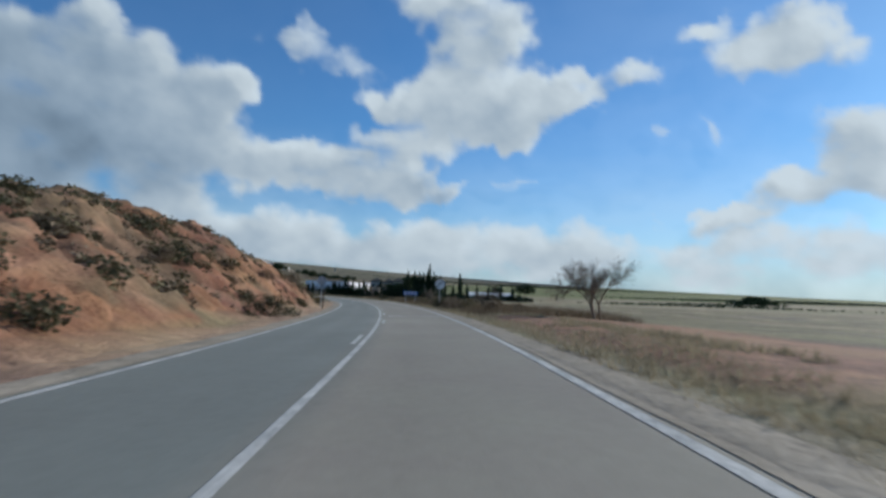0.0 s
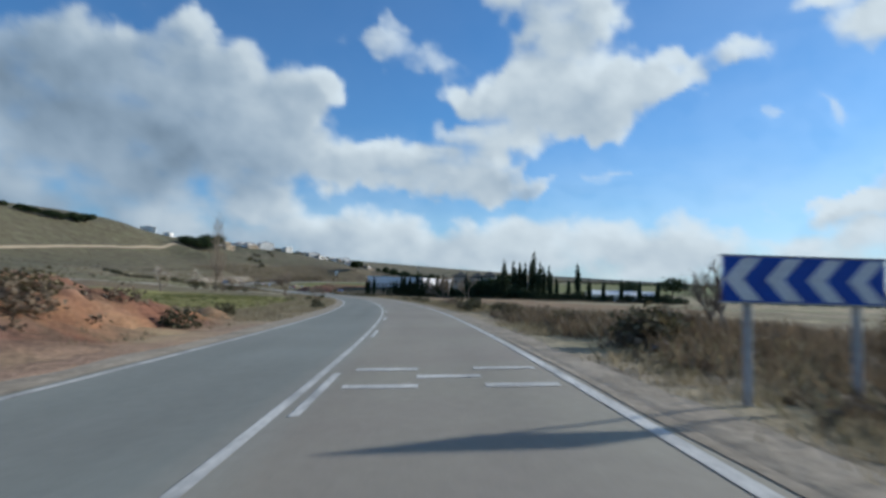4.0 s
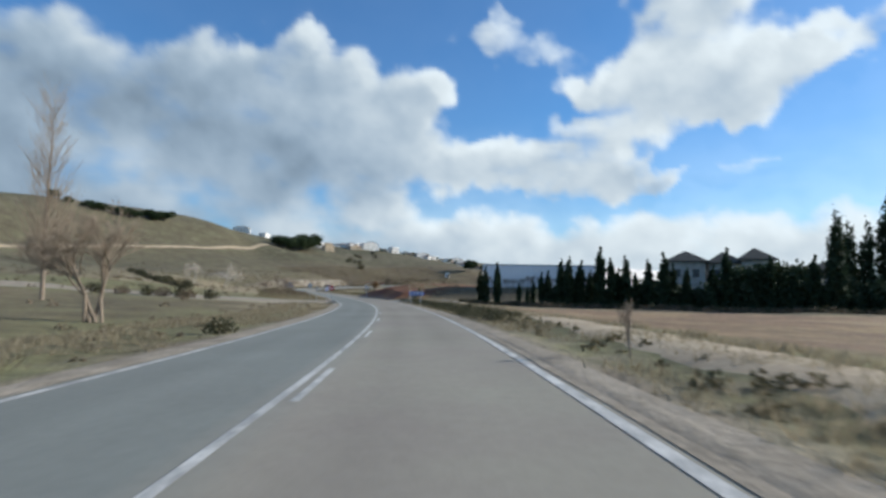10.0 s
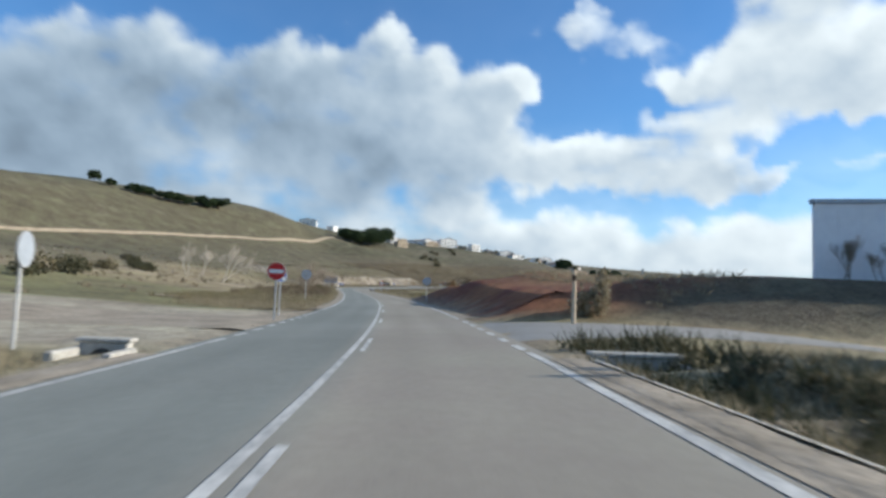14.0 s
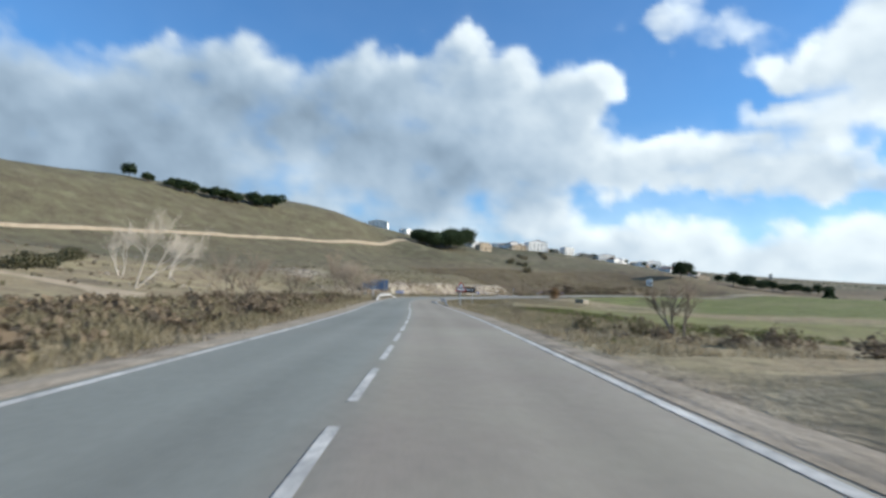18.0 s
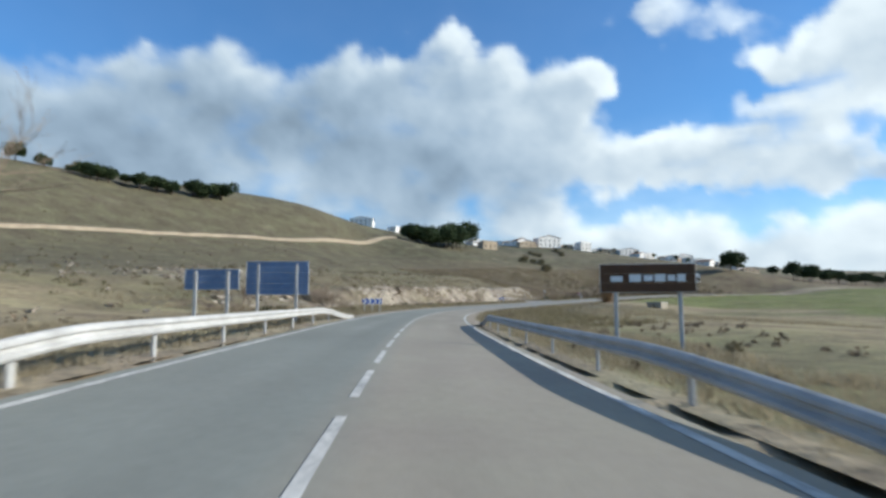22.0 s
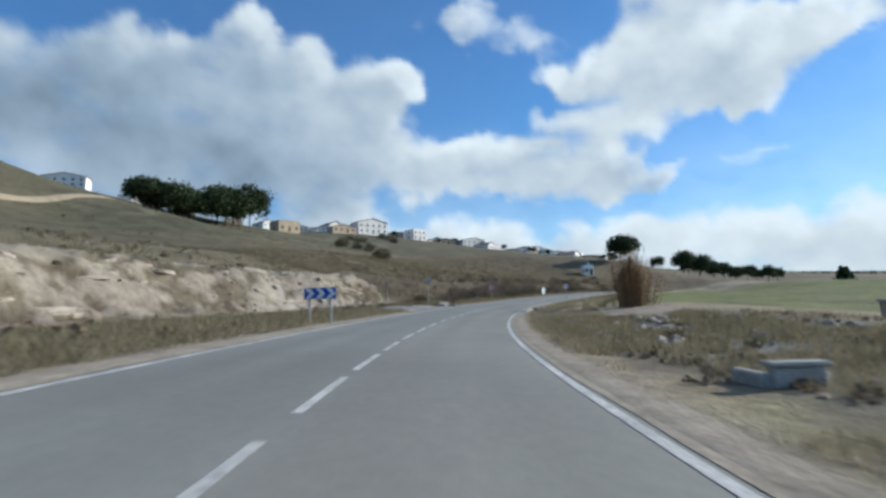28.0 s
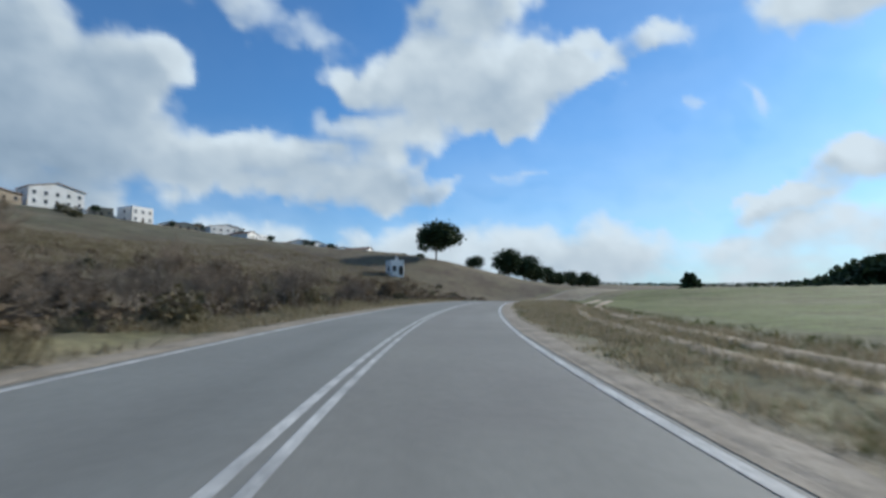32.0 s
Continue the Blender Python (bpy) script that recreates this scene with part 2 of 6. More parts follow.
LEVELS = (0.0, -0.07, -0.16, -0.26, -0.38, -0.5, -0.62, -0.73, -0.84, -0.95, -1.06, -1.15, -1.2, -1.2, -1.15, -1.04, -0.87, -0.64,
          -0.41, -0.19, 0.0, 0.18, 0.39, 0.63, 0.92, 1.25, 1.69, 2.23, 2.87, 3.6, 4.4, 5.1, 5.7, 6.1, 6.3)
S0, S1 = -60.0, 735.0
RS = np.arange(S0, S1, 1.0)
knots = np.arange(len(HEADINGS)) * STEP
RH = np.radians(np.interp(RS, knots + STEP / 2, HEADINGS))
RH = np.convolve(np.pad(RH, 3, mode="edge"), np.ones(7) / 7, "valid")
RZ = np.interp(RS, np.arange(len(LEVELS)) * 20.0, LEVELS)
RZ = np.convolve(np.pad(RZ, 15, mode="edge"), np.ones(31) / 31, "valid")
i0 = int(-S0)
RX = np.concatenate(([0.0], np.cumsum(-np.sin((RH[1:] + RH[:-1]) / 2))))
RY = np.concatenate(([0.0], np.cumsum(np.cos((RH[1:] + RH[:-1]) / 2))))
RX, RY = RX - RX[i0] - 1.25, RY - RY[i0] - 0.04


def smooth(x, a, b):
    t = np.clip((np.asarray(x, float) - a) / (b - a), 0, 1)
    return t * t * (3 - 2 * t)


# the road is banked in its bends: degrees down to the right
BANK_S, BANK = (-60, 279, 337, 354, 372, 410, 477, 527, 567, 640, 735), (-2.1, -2.1, -0.2, 0.8, 1.8, 3.2, 3.4, 3.7, 3.4, 3.0, 2.0)


def cant(s, d):
    """How far the banked road and its verge lie above the centre line at the offset d."""
    return -d * np.tan(np.radians(np.interp(s, BANK_S, BANK))) * (1 - smooth(np.abs(d), 6, 18))


def on_road(s, d):
    """World x, y and the road's level at s metres along and d metres right of the centre line."""
    a = np.interp(s, RS, RH)
    return np.interp(s, RS, RX) + d * np.cos(a), np.interp(s, RS, RY) + d * np.sin(a), np.interp(s, RS, RZ) + cant(s, d)


def heading(s):
    return float(np.degrees(np.interp(s, RS, RH)))


def along(x, y):
    """s and d of world points."""
    x, y = np.asarray(x, float).ravel(), np.asarray(y, float).ravel()
    s, d = np.empty_like(x), np.empty_like(x)
    for a in range(0, len(x), 20000):
        q = slice(a, a + 20000)
        j = ((x[q, None] - RX[None, ::4]) ** 2 + (y[q, None] - RY[None, ::4]) ** 2).argmin(1) * 4
        for _ in range(2):
            ds = -(x[q] - RX[j]) * np.sin(RH[j]) + (y[q] - RY[j]) * np.cos(RH[j])
            j = np.clip(j + np.round(ds).astype(int), 0, len(RS) - 1)
        ds = -(x[q] - RX[j]) * np.sin(RH[j]) + (y[q] - RY[j]) * np.cos(RH[j])
        s[q] = RS[j] + np.clip(ds, -1, 1)
        d[q] = (x[q] - RX[j]) * np.cos(RH[j]) + (y[q] - RY[j]) * np.sin(RH[j])
    return s, d


rng = np.random.default_rng(7)
LATTICE = rng.random((256, 256))


def grain(x, y, size, octaves=4):
    """Smooth random relief, 0 to 1, over the plane."""
    out, amp, tot = 0, 1.0, 0
    for k in range(octaves):
        u, v = np.asarray(x) / size * 2**k + 17.3 * k, np.asarray(y) / size * 2**k + 5.1 * k
        i, j = np.floor(u).astype(int), np.floor(v).astype(int)
        fu, fv = u - i, v - j
        fu, fv = fu * fu * (3 - 2 * fu), fv * fv * (3 - 2 * fv)
        g = lambda a, b: LATTICE[(i + a) % 256, (j + b) % 256]
        out = out + amp * ((g(0, 0) * (1 - fu) + g(1, 0) * fu) * (1 - fv) + (g(0, 1) * (1 - fu) + g(1, 1) * fu) * fv)
        tot, amp = tot + amp, amp * 0.5
    return out / tot


# ---- the lie of the land ----
HILL = ((-372, 412, 51), (-385, 385, 51.5), (-365, 428, 48), (-356, 482, 46), (-346, 530, 43.5), (-352, 600, 42), (-324, 557, 33.5), (-325, 628, 36), (-331, 652, 38), (-317, 712, 43),
        (-335, 588, 35.5), (-330, 540, 31.8), (-325, 490, 28), (-320, 440, 25), (-308, 390, 21), (-298, 345, 17.2), (-280, 290, 14), (-194, 673, 19.0), (-167, 704, 15), (-123, 746, 11.5),
        (-212, 645, 14), (-260, 690, 30.5), (-232, 560, 9), (-260, 600, 18), (-255, 572, 15), (-352, 377, 44), (-335, 330, 38), (-300, 230, 30), (-250, 150, 20))
FIELDS = ((-150, 640, 7.5), (-100, 600, 5.5), (-60, 560, 3), (-83, 660, 8), (0, 650, 9), (-115, 684, 8.5), (50, 900, 16), (-100, 900, 24), (-150, 540, 2.5), (-180, 478, -0.3), (-165, 500, 0.3), (-100, 450, -0.3),
          (-60, 350, -1.0), (0, 250, -1.2), (40, 120, -0.8), (60, 0, -0.5), (200, 200, -1.5), (200, 500, 1.0), (-200, 200, 7), (-130, 150, 2),
          (-140, 250, 2.2), (-190, 330, 2.2), (-240, 400, 7.5), (-300, 480, 20), (-100, 60, 5), (-230, 320, 8))
RIM = ((-700, 700, 62), (-600, 450, 60), (-560, 200, 45), (-400, 0, 25), (-100, -150, 4), (200, -150, -1), (500, 100, -1), (600, 500, 4), (500, 1000, 16),
       (0, 1200, 36), (-300, 1200, 52), (-600, 1000, 60), (-420, 850, 52), (-250, 860, 38), (-330, 800, 46))
CONTROL = [*HILL, *FIELDS, *RIM] + [(RX[k], RY[k], RZ[k]) for k in range(0, len(RS), 45)]
CP = np.array(CONTROL, float)
kern = lambda r: np.sqrt(r * r + 400.0)
KM = kern(np.hypot(CP[:, None, 0] - CP[None, :, 0], CP[:, None, 1] - CP[None, :, 1]))
lead = np.zeros(len(CP) + 1)
lead[:-1] = CP[:, 2]
SYS = np.ones((len(CP) + 1, len(CP) + 1))
SYS[:-1, :-1], SYS[-1, -1] = KM, 0
WEIGHT = np.linalg.solve(SYS, lead)


def far_level(x, y):
    out = np.empty(len(x))
    for a in range(0, len(x), 20000):
        q = slice(a, a + 20000)
        out[q] = kern(np.hypot(x[q, None] - CP[:, 0], y[q, None] - CP[:, 1])) @ WEIGHT[:-1] + WEIGHT[-1]
    r = np.hypot(x + 120, y - 350)
    return out * (1 - smooth(r, 900, 2400)) + (12 * smooth(r, 900, 2400)) * smooth(y, -500, 900)


def bank_height(s):
    """The red cutting beside the first stretch."""
    return np.interp(s, (-120, -30, 14, 28, 42, 60, 70, 78, 89, 98, 110), (0, 3.6, 4.5, 5.3, 6.4, 6.6, 5.4, 4.1, 2.4, 1.0, 0))


def rock_height(s):
    return 3.4 * smooth(s, 425, 495) * (1 - smooth(s, 560, 572))


def rock_line(s):
    return np.interp(s, (420, 450, 490, 517, 545, 565, 580), (-24, -20, -15.0, -17.5, -15.0, -18.0, -22.0))


def yard(x, y):
    """1 on the raised yard of the warehouse, falling to 0 down its bank."""
    u, q = (x + 61.5) * 0.22 - (y - 260) * 0.975, (x + 61.5) * 0.975 + (y - 260) * 0.22
    return (1 - smooth(u, 1.8, 7.5)) * smooth(u, -60, -48) * smooth(q, -12, -2) * (1 - smooth(q, 24, 40))


def level(x, y, rough=True):
    """Height of the ground."""
    x, y = np.atleast_1d(np.asarray(x, float)), np.atleast_1d(np.asarray(y, float))
    s, d = along(x, y)
    base = np.interp(s, RS, RZ) + cant(s, d)
    far = far_level(x, y)
    w = smooth(np.abs(d), 9, 45 - 22 * smooth(s, 570, 610))
    inside = smooth(s, S0 - 5, S0 + 5) * (1 - smooth(s, S1 - 60, S1 - 10))
    w = 1 - (1 - w) * inside
    z = far * w + base * (1 - w)
    a = np.abs(d)
    # shoulder and ditches
    z += np.where(a < 3.5, -0.22, -0.22 + 0.195 * smooth(a, 3.5, 3.8)) * (1 - smooth(a, 5, 6)) * inside
    right = (d > 0).astype(float)
    ditch = right * (0.10 + 0.55 * smooth(s, 195, 225) * (1 - smooth(s, 248, 252))) * (1 - smooth(s, 251, 256)) + right * 0.08 * smooth(s, 318, 340)
    ditch += (1 - right) * 0.10 * smooth(s, 100, 130)
    z -= ditch * np.exp(-(((a - 5.6) / 0.7) ** 2))
    # red cutting on the left
    bh = bank_height(s)
    gully = grain(s, d, 5.0, 4) - 0.5
    foot = 5.9 + 1.0 * grain(s, s * 0, 9.0, 2)
    rise = np.clip((-d - foot) / 10.5, 0, 1) ** 0.8
    back = 1 - 0.7 * smooth(-d, 20, 90)
    z += (d < 0) * bh * (rise * back + gully * 0.34 * smooth(-d, 6, 9) * (1 - smooth(-d, 20, 35)))
    # terrace with a red earth face on the right
    th = np.interp(s, (261.5, 264, 278, 285, 288, 292, 302, 305, 310, 313), (0, 1.25, 1.6, 2.1, 2.1, 1.7, 1.6, 1.35, 0.75, 0))
    z += (d > 0) * th * (smooth(d + 0.4 * gully, 4.4, 8.2) + 0.50 * smooth(d, 8.6, 13.5)) * (1 - smooth(d, 66, 95))
    z += yard(x, y) * np.maximum(0, 1.40 - z)
    # limestone cutting on the left
    rl = -rock_line(s)
    rh = rock_height(s)
    z += (d < 0) * rh * smooth(-d + 1.6 * gully, rl, rl + 4.5) * (1 - smooth(-d, rl + 14, rl + 45))
    if rough:
        z += (grain(x, y, 6.0, 4) - 0.5) * (0.10 + 0.5 * smooth(a, 6, 40)) * smooth(a, 4.4, 6.5)
    return z


def ground_at(s, d, lift=0.0):
    x, y, _ = on_road(s, d)
    return Vector((float(x), float(y), float(level(x, y)[0]) + lift))


def ground_xy(x, y, lift=0.0):
    return Vector((x, y, float(level(x, y)[0]) + lift))


# ---- building helpers ----


class Shape:
    """Gathers vertices and faces of one mesh."""

    def __init__(self):
        self.v, self.f = [], []

    def add(self, verts, faces):
        k = len(self.v)
        self.v.extend(tuple(p) for p in verts)
        self.f.extend(tuple(i + k for i in q) for q in faces)
        return self

    def box(self, c, size, yaw=0.0, bevel=0.01, tilt=0.0):
        """A block with chamfered edges round the centre c."""
        hx, hy, hz = (q / 2 for q in size)
        b = min(bevel, hx * 0.45, hy * 0.45, hz * 0.45)
        m = Matrix.Translation(c) @ Euler((0, radians(tilt), radians(yaw))).to_matrix().to_4x4()
        pts = {}
        verts, faces = [], []
        for sx in (-1, 1):
            for sy in (-1, 1):
                for sz in (-1, 1):
                    for ax in range(3):
                        p = [sx * (hx - b), sy * (hy - b), sz * (hz - b)]
                        p[ax] = (sx * hx, sy * hy, sz * hz)[ax]
                        pts[sx, sy, sz, ax] = len(verts)
                        verts.append(m @ Vector(p))
        for ax in range(3):
            u, w = (ax + 1) % 3, (ax + 2) % 3
            for sg in (-1, 1):
                ring = []
                for a, c2 in ((-1, -1), (1, -1), (1, 1), (-1, 1)):
                    k = [0, 0, 0]
                    k[ax], k[u], k[w] = sg, a, c2
                    ring.append(pts[k[0], k[1], k[2], ax])
                faces.append(ring if sg > 0 else ring[::-1])
                for a in (-1, 1):
                    e = []
                    for c2 in (-1, 1):
                        k = [0, 0, 0]
                        k[ax], k[u], k[w] = sg, a, c2
                        e.append((pts[k[0], k[1], k[2], ax], pts[k[0], k[1], k[2], u]))
                    q = [e[0][0], e[0][1], e[1][1], e[1][0]]
                    faces.append(q if sg * a > 0 else q[::-1])
        for sx in (-1, 1):
            for sy in (-1, 1):
                for sz in (-1, 1):
                    q = [pts[sx, sy, sz, ax] for ax in range(3)]
                    faces.append(q if sx * sy * sz > 0 else q[::-1])
        return self.add(verts, faces)

    def tube(self, p0, p1, r0, r1, n=6, caps=False):
        p0, p1 = Vector(p0), Vector(p1)
        ax = (p1 - p0).normalized()
        u = ax.orthogonal().normalized()
        w = ax.cross(u)
        ring = [u * math.cos(2 * math.pi * k / n) + w * math.sin(2 * math.pi * k / n) for k in range(n)]
        verts = [p0 + q * r0 for q in ring] + [p1 + q * r1 for q in ring]
        faces = [(k, (k + 1) % n, n + (k + 1) % n, n + k) for k in range(n)]
        if caps:
            faces += [tuple(range(n - 1, -1, -1)), tuple(range(n, 2 * n))]
        return self.add(verts, faces)

    def slab(self, outline, y0, y1):
        """An outline in x and z, given depth from y0 to y1."""
        n = len(outline)
        verts = [(x, y0, z) for x, z in outline] + [(x, y1, z) for x, z in outline]
        faces = [tuple(range(n)), tuple(range(2 * n - 1, n - 1, -1))] + [(k, n + k, n + (k + 1) % n, (k + 1) % n) for k in range(n)]
        return self.add(verts, faces)

    def mesh(self, name):
        me = bpy.data.meshes.new(name)
        me.from_pydata([tuple(p) for p in self.v], [], self.f)
        me.update()
        return me


def part(name, shape, material, parent=None, label=""):
    """Links a shape as one mesh object, under a thing or a part if given."""
    me = shape.mesh(name) if isinstance(shape, Shape) else shape
    if not me.materials:
        me.materials.append(material)
    ob = new(name, me)
    if parent is not None:
        ob.parent = parent
    if label:
        ob["label"] = label
    return ob


def thing(name, m, label, category, group="", kind=""):
    ob = new(name)
    ob.empty_display_size = 0.3
    ob.matrix_world = m
    return tagged(ob, label, category, group, kind)


def placed(v, yaw=0.0, size=1.0):
    return Matrix.LocRotScale(v, Euler((0, 0, radians(yaw))), Vector((size, size, size)) if not isinstance(size, (tuple, list)) else Vector(size))


def quick_mesh(name, verts, faces, material, smoothed=False):
    me = bpy.data.meshes.new(name)
    verts, faces = np.asarray(verts, np.float32), np.asarray(faces, np.int32)
    n, k = faces.shape
    me.vertices.add(len(verts)), me.loops.add(n * k), me.polygons.add(n)
    me.vertices.foreach_set("co", verts.ravel())
    me.loops.foreach_set("vertex_index", faces.ravel())
    me.polygons.foreach_set("loop_start", np.arange(0, n * k, k, dtype=np.int32))
    me.polygons.foreach_set("loop_total", np.full(n, k, np.int32))
    me.polygons.foreach_set("use_smooth", np.full(n, smoothed))
    me.update(calc_edges=True)
    me.materials.append(material)
    return me


def colour_layer(me, name, rgb):
    lay = me.color_attributes.new(name, "FLOAT_COLOR", "POINT")
    buf = np.ones((len(rgb), 4), np.float32)
    buf[:, :3] = rgb
    lay.data.foreach_set("color", buf.ravel())


def strip(name, s0, s1, d0, d1, lift, material, parent, step=1.0, drape=False, label="", skirt=0.0):
    """A band that follows the road between two offsets; d0 and d1 may be functions of s."""
    n = max(2, int(round((s1 - s0) / step)) + 1)
    s = np.linspace(s0, s1, n)
    da = d0(s) if callable(d0) else np.full(n, d0)
    db = d1(s) if callable(d1) else np.full(n, d1)
    rows = []
    cross = np.linspace(0, 1, 5 if drape else 2)
    for c in cross:
        x, y, z = on_road(s, da + (db - da) * c)
        rows.append(np.stack([x, y, (level(x, y, False) if drape else z) + lift], 1))
    if skirt:
        rows = [rows[0] - (0, 0, skirt)] + rows + [rows[-1] - (0, 0, skirt)]
    m = len(rows)
    verts = np.stack(rows, 1).reshape(-1, 3)
    k = np.arange(n - 1)[:, None] * m + np.arange(m - 1)[None]
    faces = np.stack([k, k + 1, k + m + 1, k + m], -1).reshape(-1, 4)
    me = quick_mesh(name, verts, faces, material, True)
    return part(name, me, material, parent, label)


# ---- clouds ----
SKY_MID, SKY_R = Vector((-120, 270, 0)), 2400.0
AZ = np.concatenate((np.arange(-180, -64, 1.2), np.arange(-64, 92, 0.3), np.arange(92, 180.1, 1.2)))
EL = np.concatenate((np.arange(0.0, 31, 0.3), np.arange(31, 89, 1.2)))
ga, ge = np.meshgrid(AZ, EL, indexing="ij")
wob_a = ga + 4.6 * (grain(ga, ge, 7.0, 4) - 0.5) + 3.6 * (grain(ga + 11, ge, 2.6, 5) - 0.5)
wob_e = ge + 3.4 * (grain(ga + 40, ge + 9, 6.0, 4) - 0.5) + 3.0 * (grain(ga + 70, ge + 3, 2.4, 5) - 0.5)
mass, under = np.zeros_like(ga), np.zeros_like(ga)


def puff(az, el, ra, re, strength=1.0, dark=0.0):
    """Adds one billow of cloud at a bearing (left of north) and height, in degrees."""
    global mass, under
    r = np.sqrt(((wob_a - az) / ra) ** 2 + ((wob_e - el) / re) ** 2)
    p = strength * (1 - smooth(r, 0.30, 1.45))
    mass = 1 - (1 - mass) * (1 - p)
    under = 1 - (1 - under) * (1 - 0.75 * dark * (1 - smooth(r, 0.0, 1.35)))


# the long grey bank on the left, with its white crowns
puff(84, 10, 14, 10.0, 1, 0.8), puff(72, 12.5, 11, 8.0, 1, 0.9), puff(61, 14, 9, 7.6, 1, 0.9), puff(57.5, 19.0, 6.5, 5.0, 1, 0.45), puff(49, 17, 8, 6.4, 1, 0.9)
puff(42.5, 17.5, 6, 5.8, 1, 0.7), puff(35.0, 20.5, 4.6, 6.2, 1, 0.25), puff(33.6, 24.2, 2.8, 2.8, 1, 0.0), puff(38.0, 22.6, 3.0, 2.4, 1, 0.1), puff(29.5, 20.0, 4.2, 5.0, 1, 0.3)
puff(24.5, 18.6, 4.4, 4.4, 1, 0.35), puff(20.6, 20.0, 2.6, 2.4, 0.95, 0.1), puff(36, 12.5, 10, 6.0, 1, 0.75), puff(25, 13.0, 7, 4.4, 1, 0.45), puff(58, 7, 18, 5.5, 0.95, 0.75)
# its bright arm under the blue gap, out to a thin end
puff(17, 13.0, 5.4, 3.2, 1, 0.15), puff(11.5, 12.4, 5, 2.9, 1, 0.2), puff(6, 12.4, 5, 3.2, 1, 0.15), puff(0.5, 11.4, 5, 2.2, 1, 0.3), puff(-3.2, 10.9, 3.4, 1.3, 0.95, 0.25), puff(26.4, 8.6, 3.6, 2.0, 0.95, 0.0)
# the tall cloud ahead
puff(-4.6, 19.6, 5.6, 4.6, 1, 0.30), puff(-9.6, 20.4, 5.2, 3.9, 1, 0.2), puff(-14.4, 21.3, 3.8, 2.6, 1, 0.0), puff(-18.2, 21.2, 2.6, 1.3, 0.9, 0.0), puff(3.6, 20.0, 3.4, 2.2, 1, 0.1)
puff(-4.4, 25.6, 4.6, 3.6, 1, 0.15), puff(-9.0, 27.6, 4.2, 3.6, 1, 0.0), puff(-3, 30.5, 6, 3.6, 1, 0.1), puff(2.0, 15.6, 2.8, 2.8, 0.95, 0.1), puff(5.4, 16.0, 3.4, 1.3, 0.8, 0.0), puff(-2.2, 15.6, 3.0, 2.4, 0.85, 0.1)
# thin ones round the gap
puff(8.6, 23.8, 5.6, 2.0, 0.62, 0.0), puff(-10.0, 17.8, 4.4, 2.4, 1, 0.25), puff(0.2, 20.6, 3.6, 3.0, 1, 0.1), puff(13.6, 25.0, 2.6, 1.3, 0.6, 0.0), puff(11.2, 26.6, 2.8, 1.6, 0.55, 0.0), puff(17.4, 26.0, 2.4, 1.2, 0.42, 0.0), puff(-10.2, 12.4, 3.4, 0.9, 0.5, 0.0)
# scattered ones on the right
puff(-24.0, 22.3, 4.4, 1.5, 0.95, 0.0), puff(-35.8, 22.8, 6.0, 2.5, 1, 0.05), puff(-38.0, 24.6, 3.2, 2.2, 1, 0.0), puff(-30.8, 25.6, 3.4, 1.2, 0.7, 0.0), puff(-41.5, 15.4, 5.2, 2.6, 1, 0.1), puff(-37.0, 10.2, 4.6, 2.0, 1, 0.15)
puff(-43.5, 11.8, 4.6, 3.0, 1, 0.1), puff(-32.0, 8.0, 4.0, 1.2, 0.85, 0.0), puff(-25.6, 16.4, 1.4, 1.5, 0.62, 0.0), puff(-29.9, 15.4, 1.3, 2.0, 0.66, 0.0)
# the low veil over the horizon
puff(-38, 3.6, 30, 4.4, 0.74, 0.0), puff(-4, 4.6, 26, 4.4, 0.86, 0.05), puff(25, 4.2, 20, 4.2, 0.85, 0.25), puff(55, 4, 24, 5, 0.9, 0.55)
# broken cloud over the rest of the sky, unseen, added to whiten the fill light
far_sky = np.clip(smooth(-ga, 50, 62) + smooth(ga, 88, 98) + smooth(ge, 33, 42), 0, 1)
fields = grain(ga * np.cos(np.radians(ge)) + 200, ge + 60, 17.0, 5)
mass = mass * (1 - far_sky) + far_sky * smooth(fields, 0.40, 0.66)
under = under * (1 - far_sky) + far_sky * 0.5 * smooth(fields, 0.48, 0.75)
fluff = grain(ga, ge * 1.4, 6.0, 6)
wisp = grain(ga * 0.6 + 33, ge * 1.7, 4.0, 5)
cover = smooth(mass + 0.75 * (fluff - 0.5) + 0.40 * (wisp - 0.5), 0.34, 0.90)
haze = 0.40 * (1 - smooth(ge, 1.5, 19)) * (0.7 + 0.6 * wisp) + 0.42 * (1 - smooth(ge, 0, 7))
veil = 0.04 + 0.11 * smooth(-ga, -4, 30) * (1 - 0.35 * smooth(ge, 12, 32)) * (0.75 + 0.5 * wisp)
cover = 1 - (1 - np.maximum(cover, haze)) * (1 - veil * (1 - 0.6 * far_sky))
cover *= 1 - 0.35 * far_sky
thick = smooth(mass + 0.5 * (fluff - 0.5), 0.55, 1.1)
sunward = np.roll(mass, (5, -4), axis=(0, 1))
billow = grain(ga + 21, ge * 1.2 + 8, 3.2, 5)
bright = 0.80 - 0.46 * under * (0.55 + 0.9 * (wisp - 0.15)) + 0.26 * (fluff - 0.45) + 0.26 * (billow - 0.5) - 0.10 * thick + 0.34 * np.clip(mass - sunward, -0.3, 0.45) + 0.20 * (wisp - 0.5)
bright = np.clip(bright * (0.94 + 0.24 * smooth(-ga, -45, 5)), 0.30, 1.02)
tone = np.array([0.905, 1.0, 1.05]) * bright[..., None] * (np.array([0.76, 0.92, 1.12]) + np.array([0.24, 0.08, -0.12]) * smooth(bright, 0.35, 0.95)[..., None])
ca, ce = np.radians(ga), np.radians(ge)
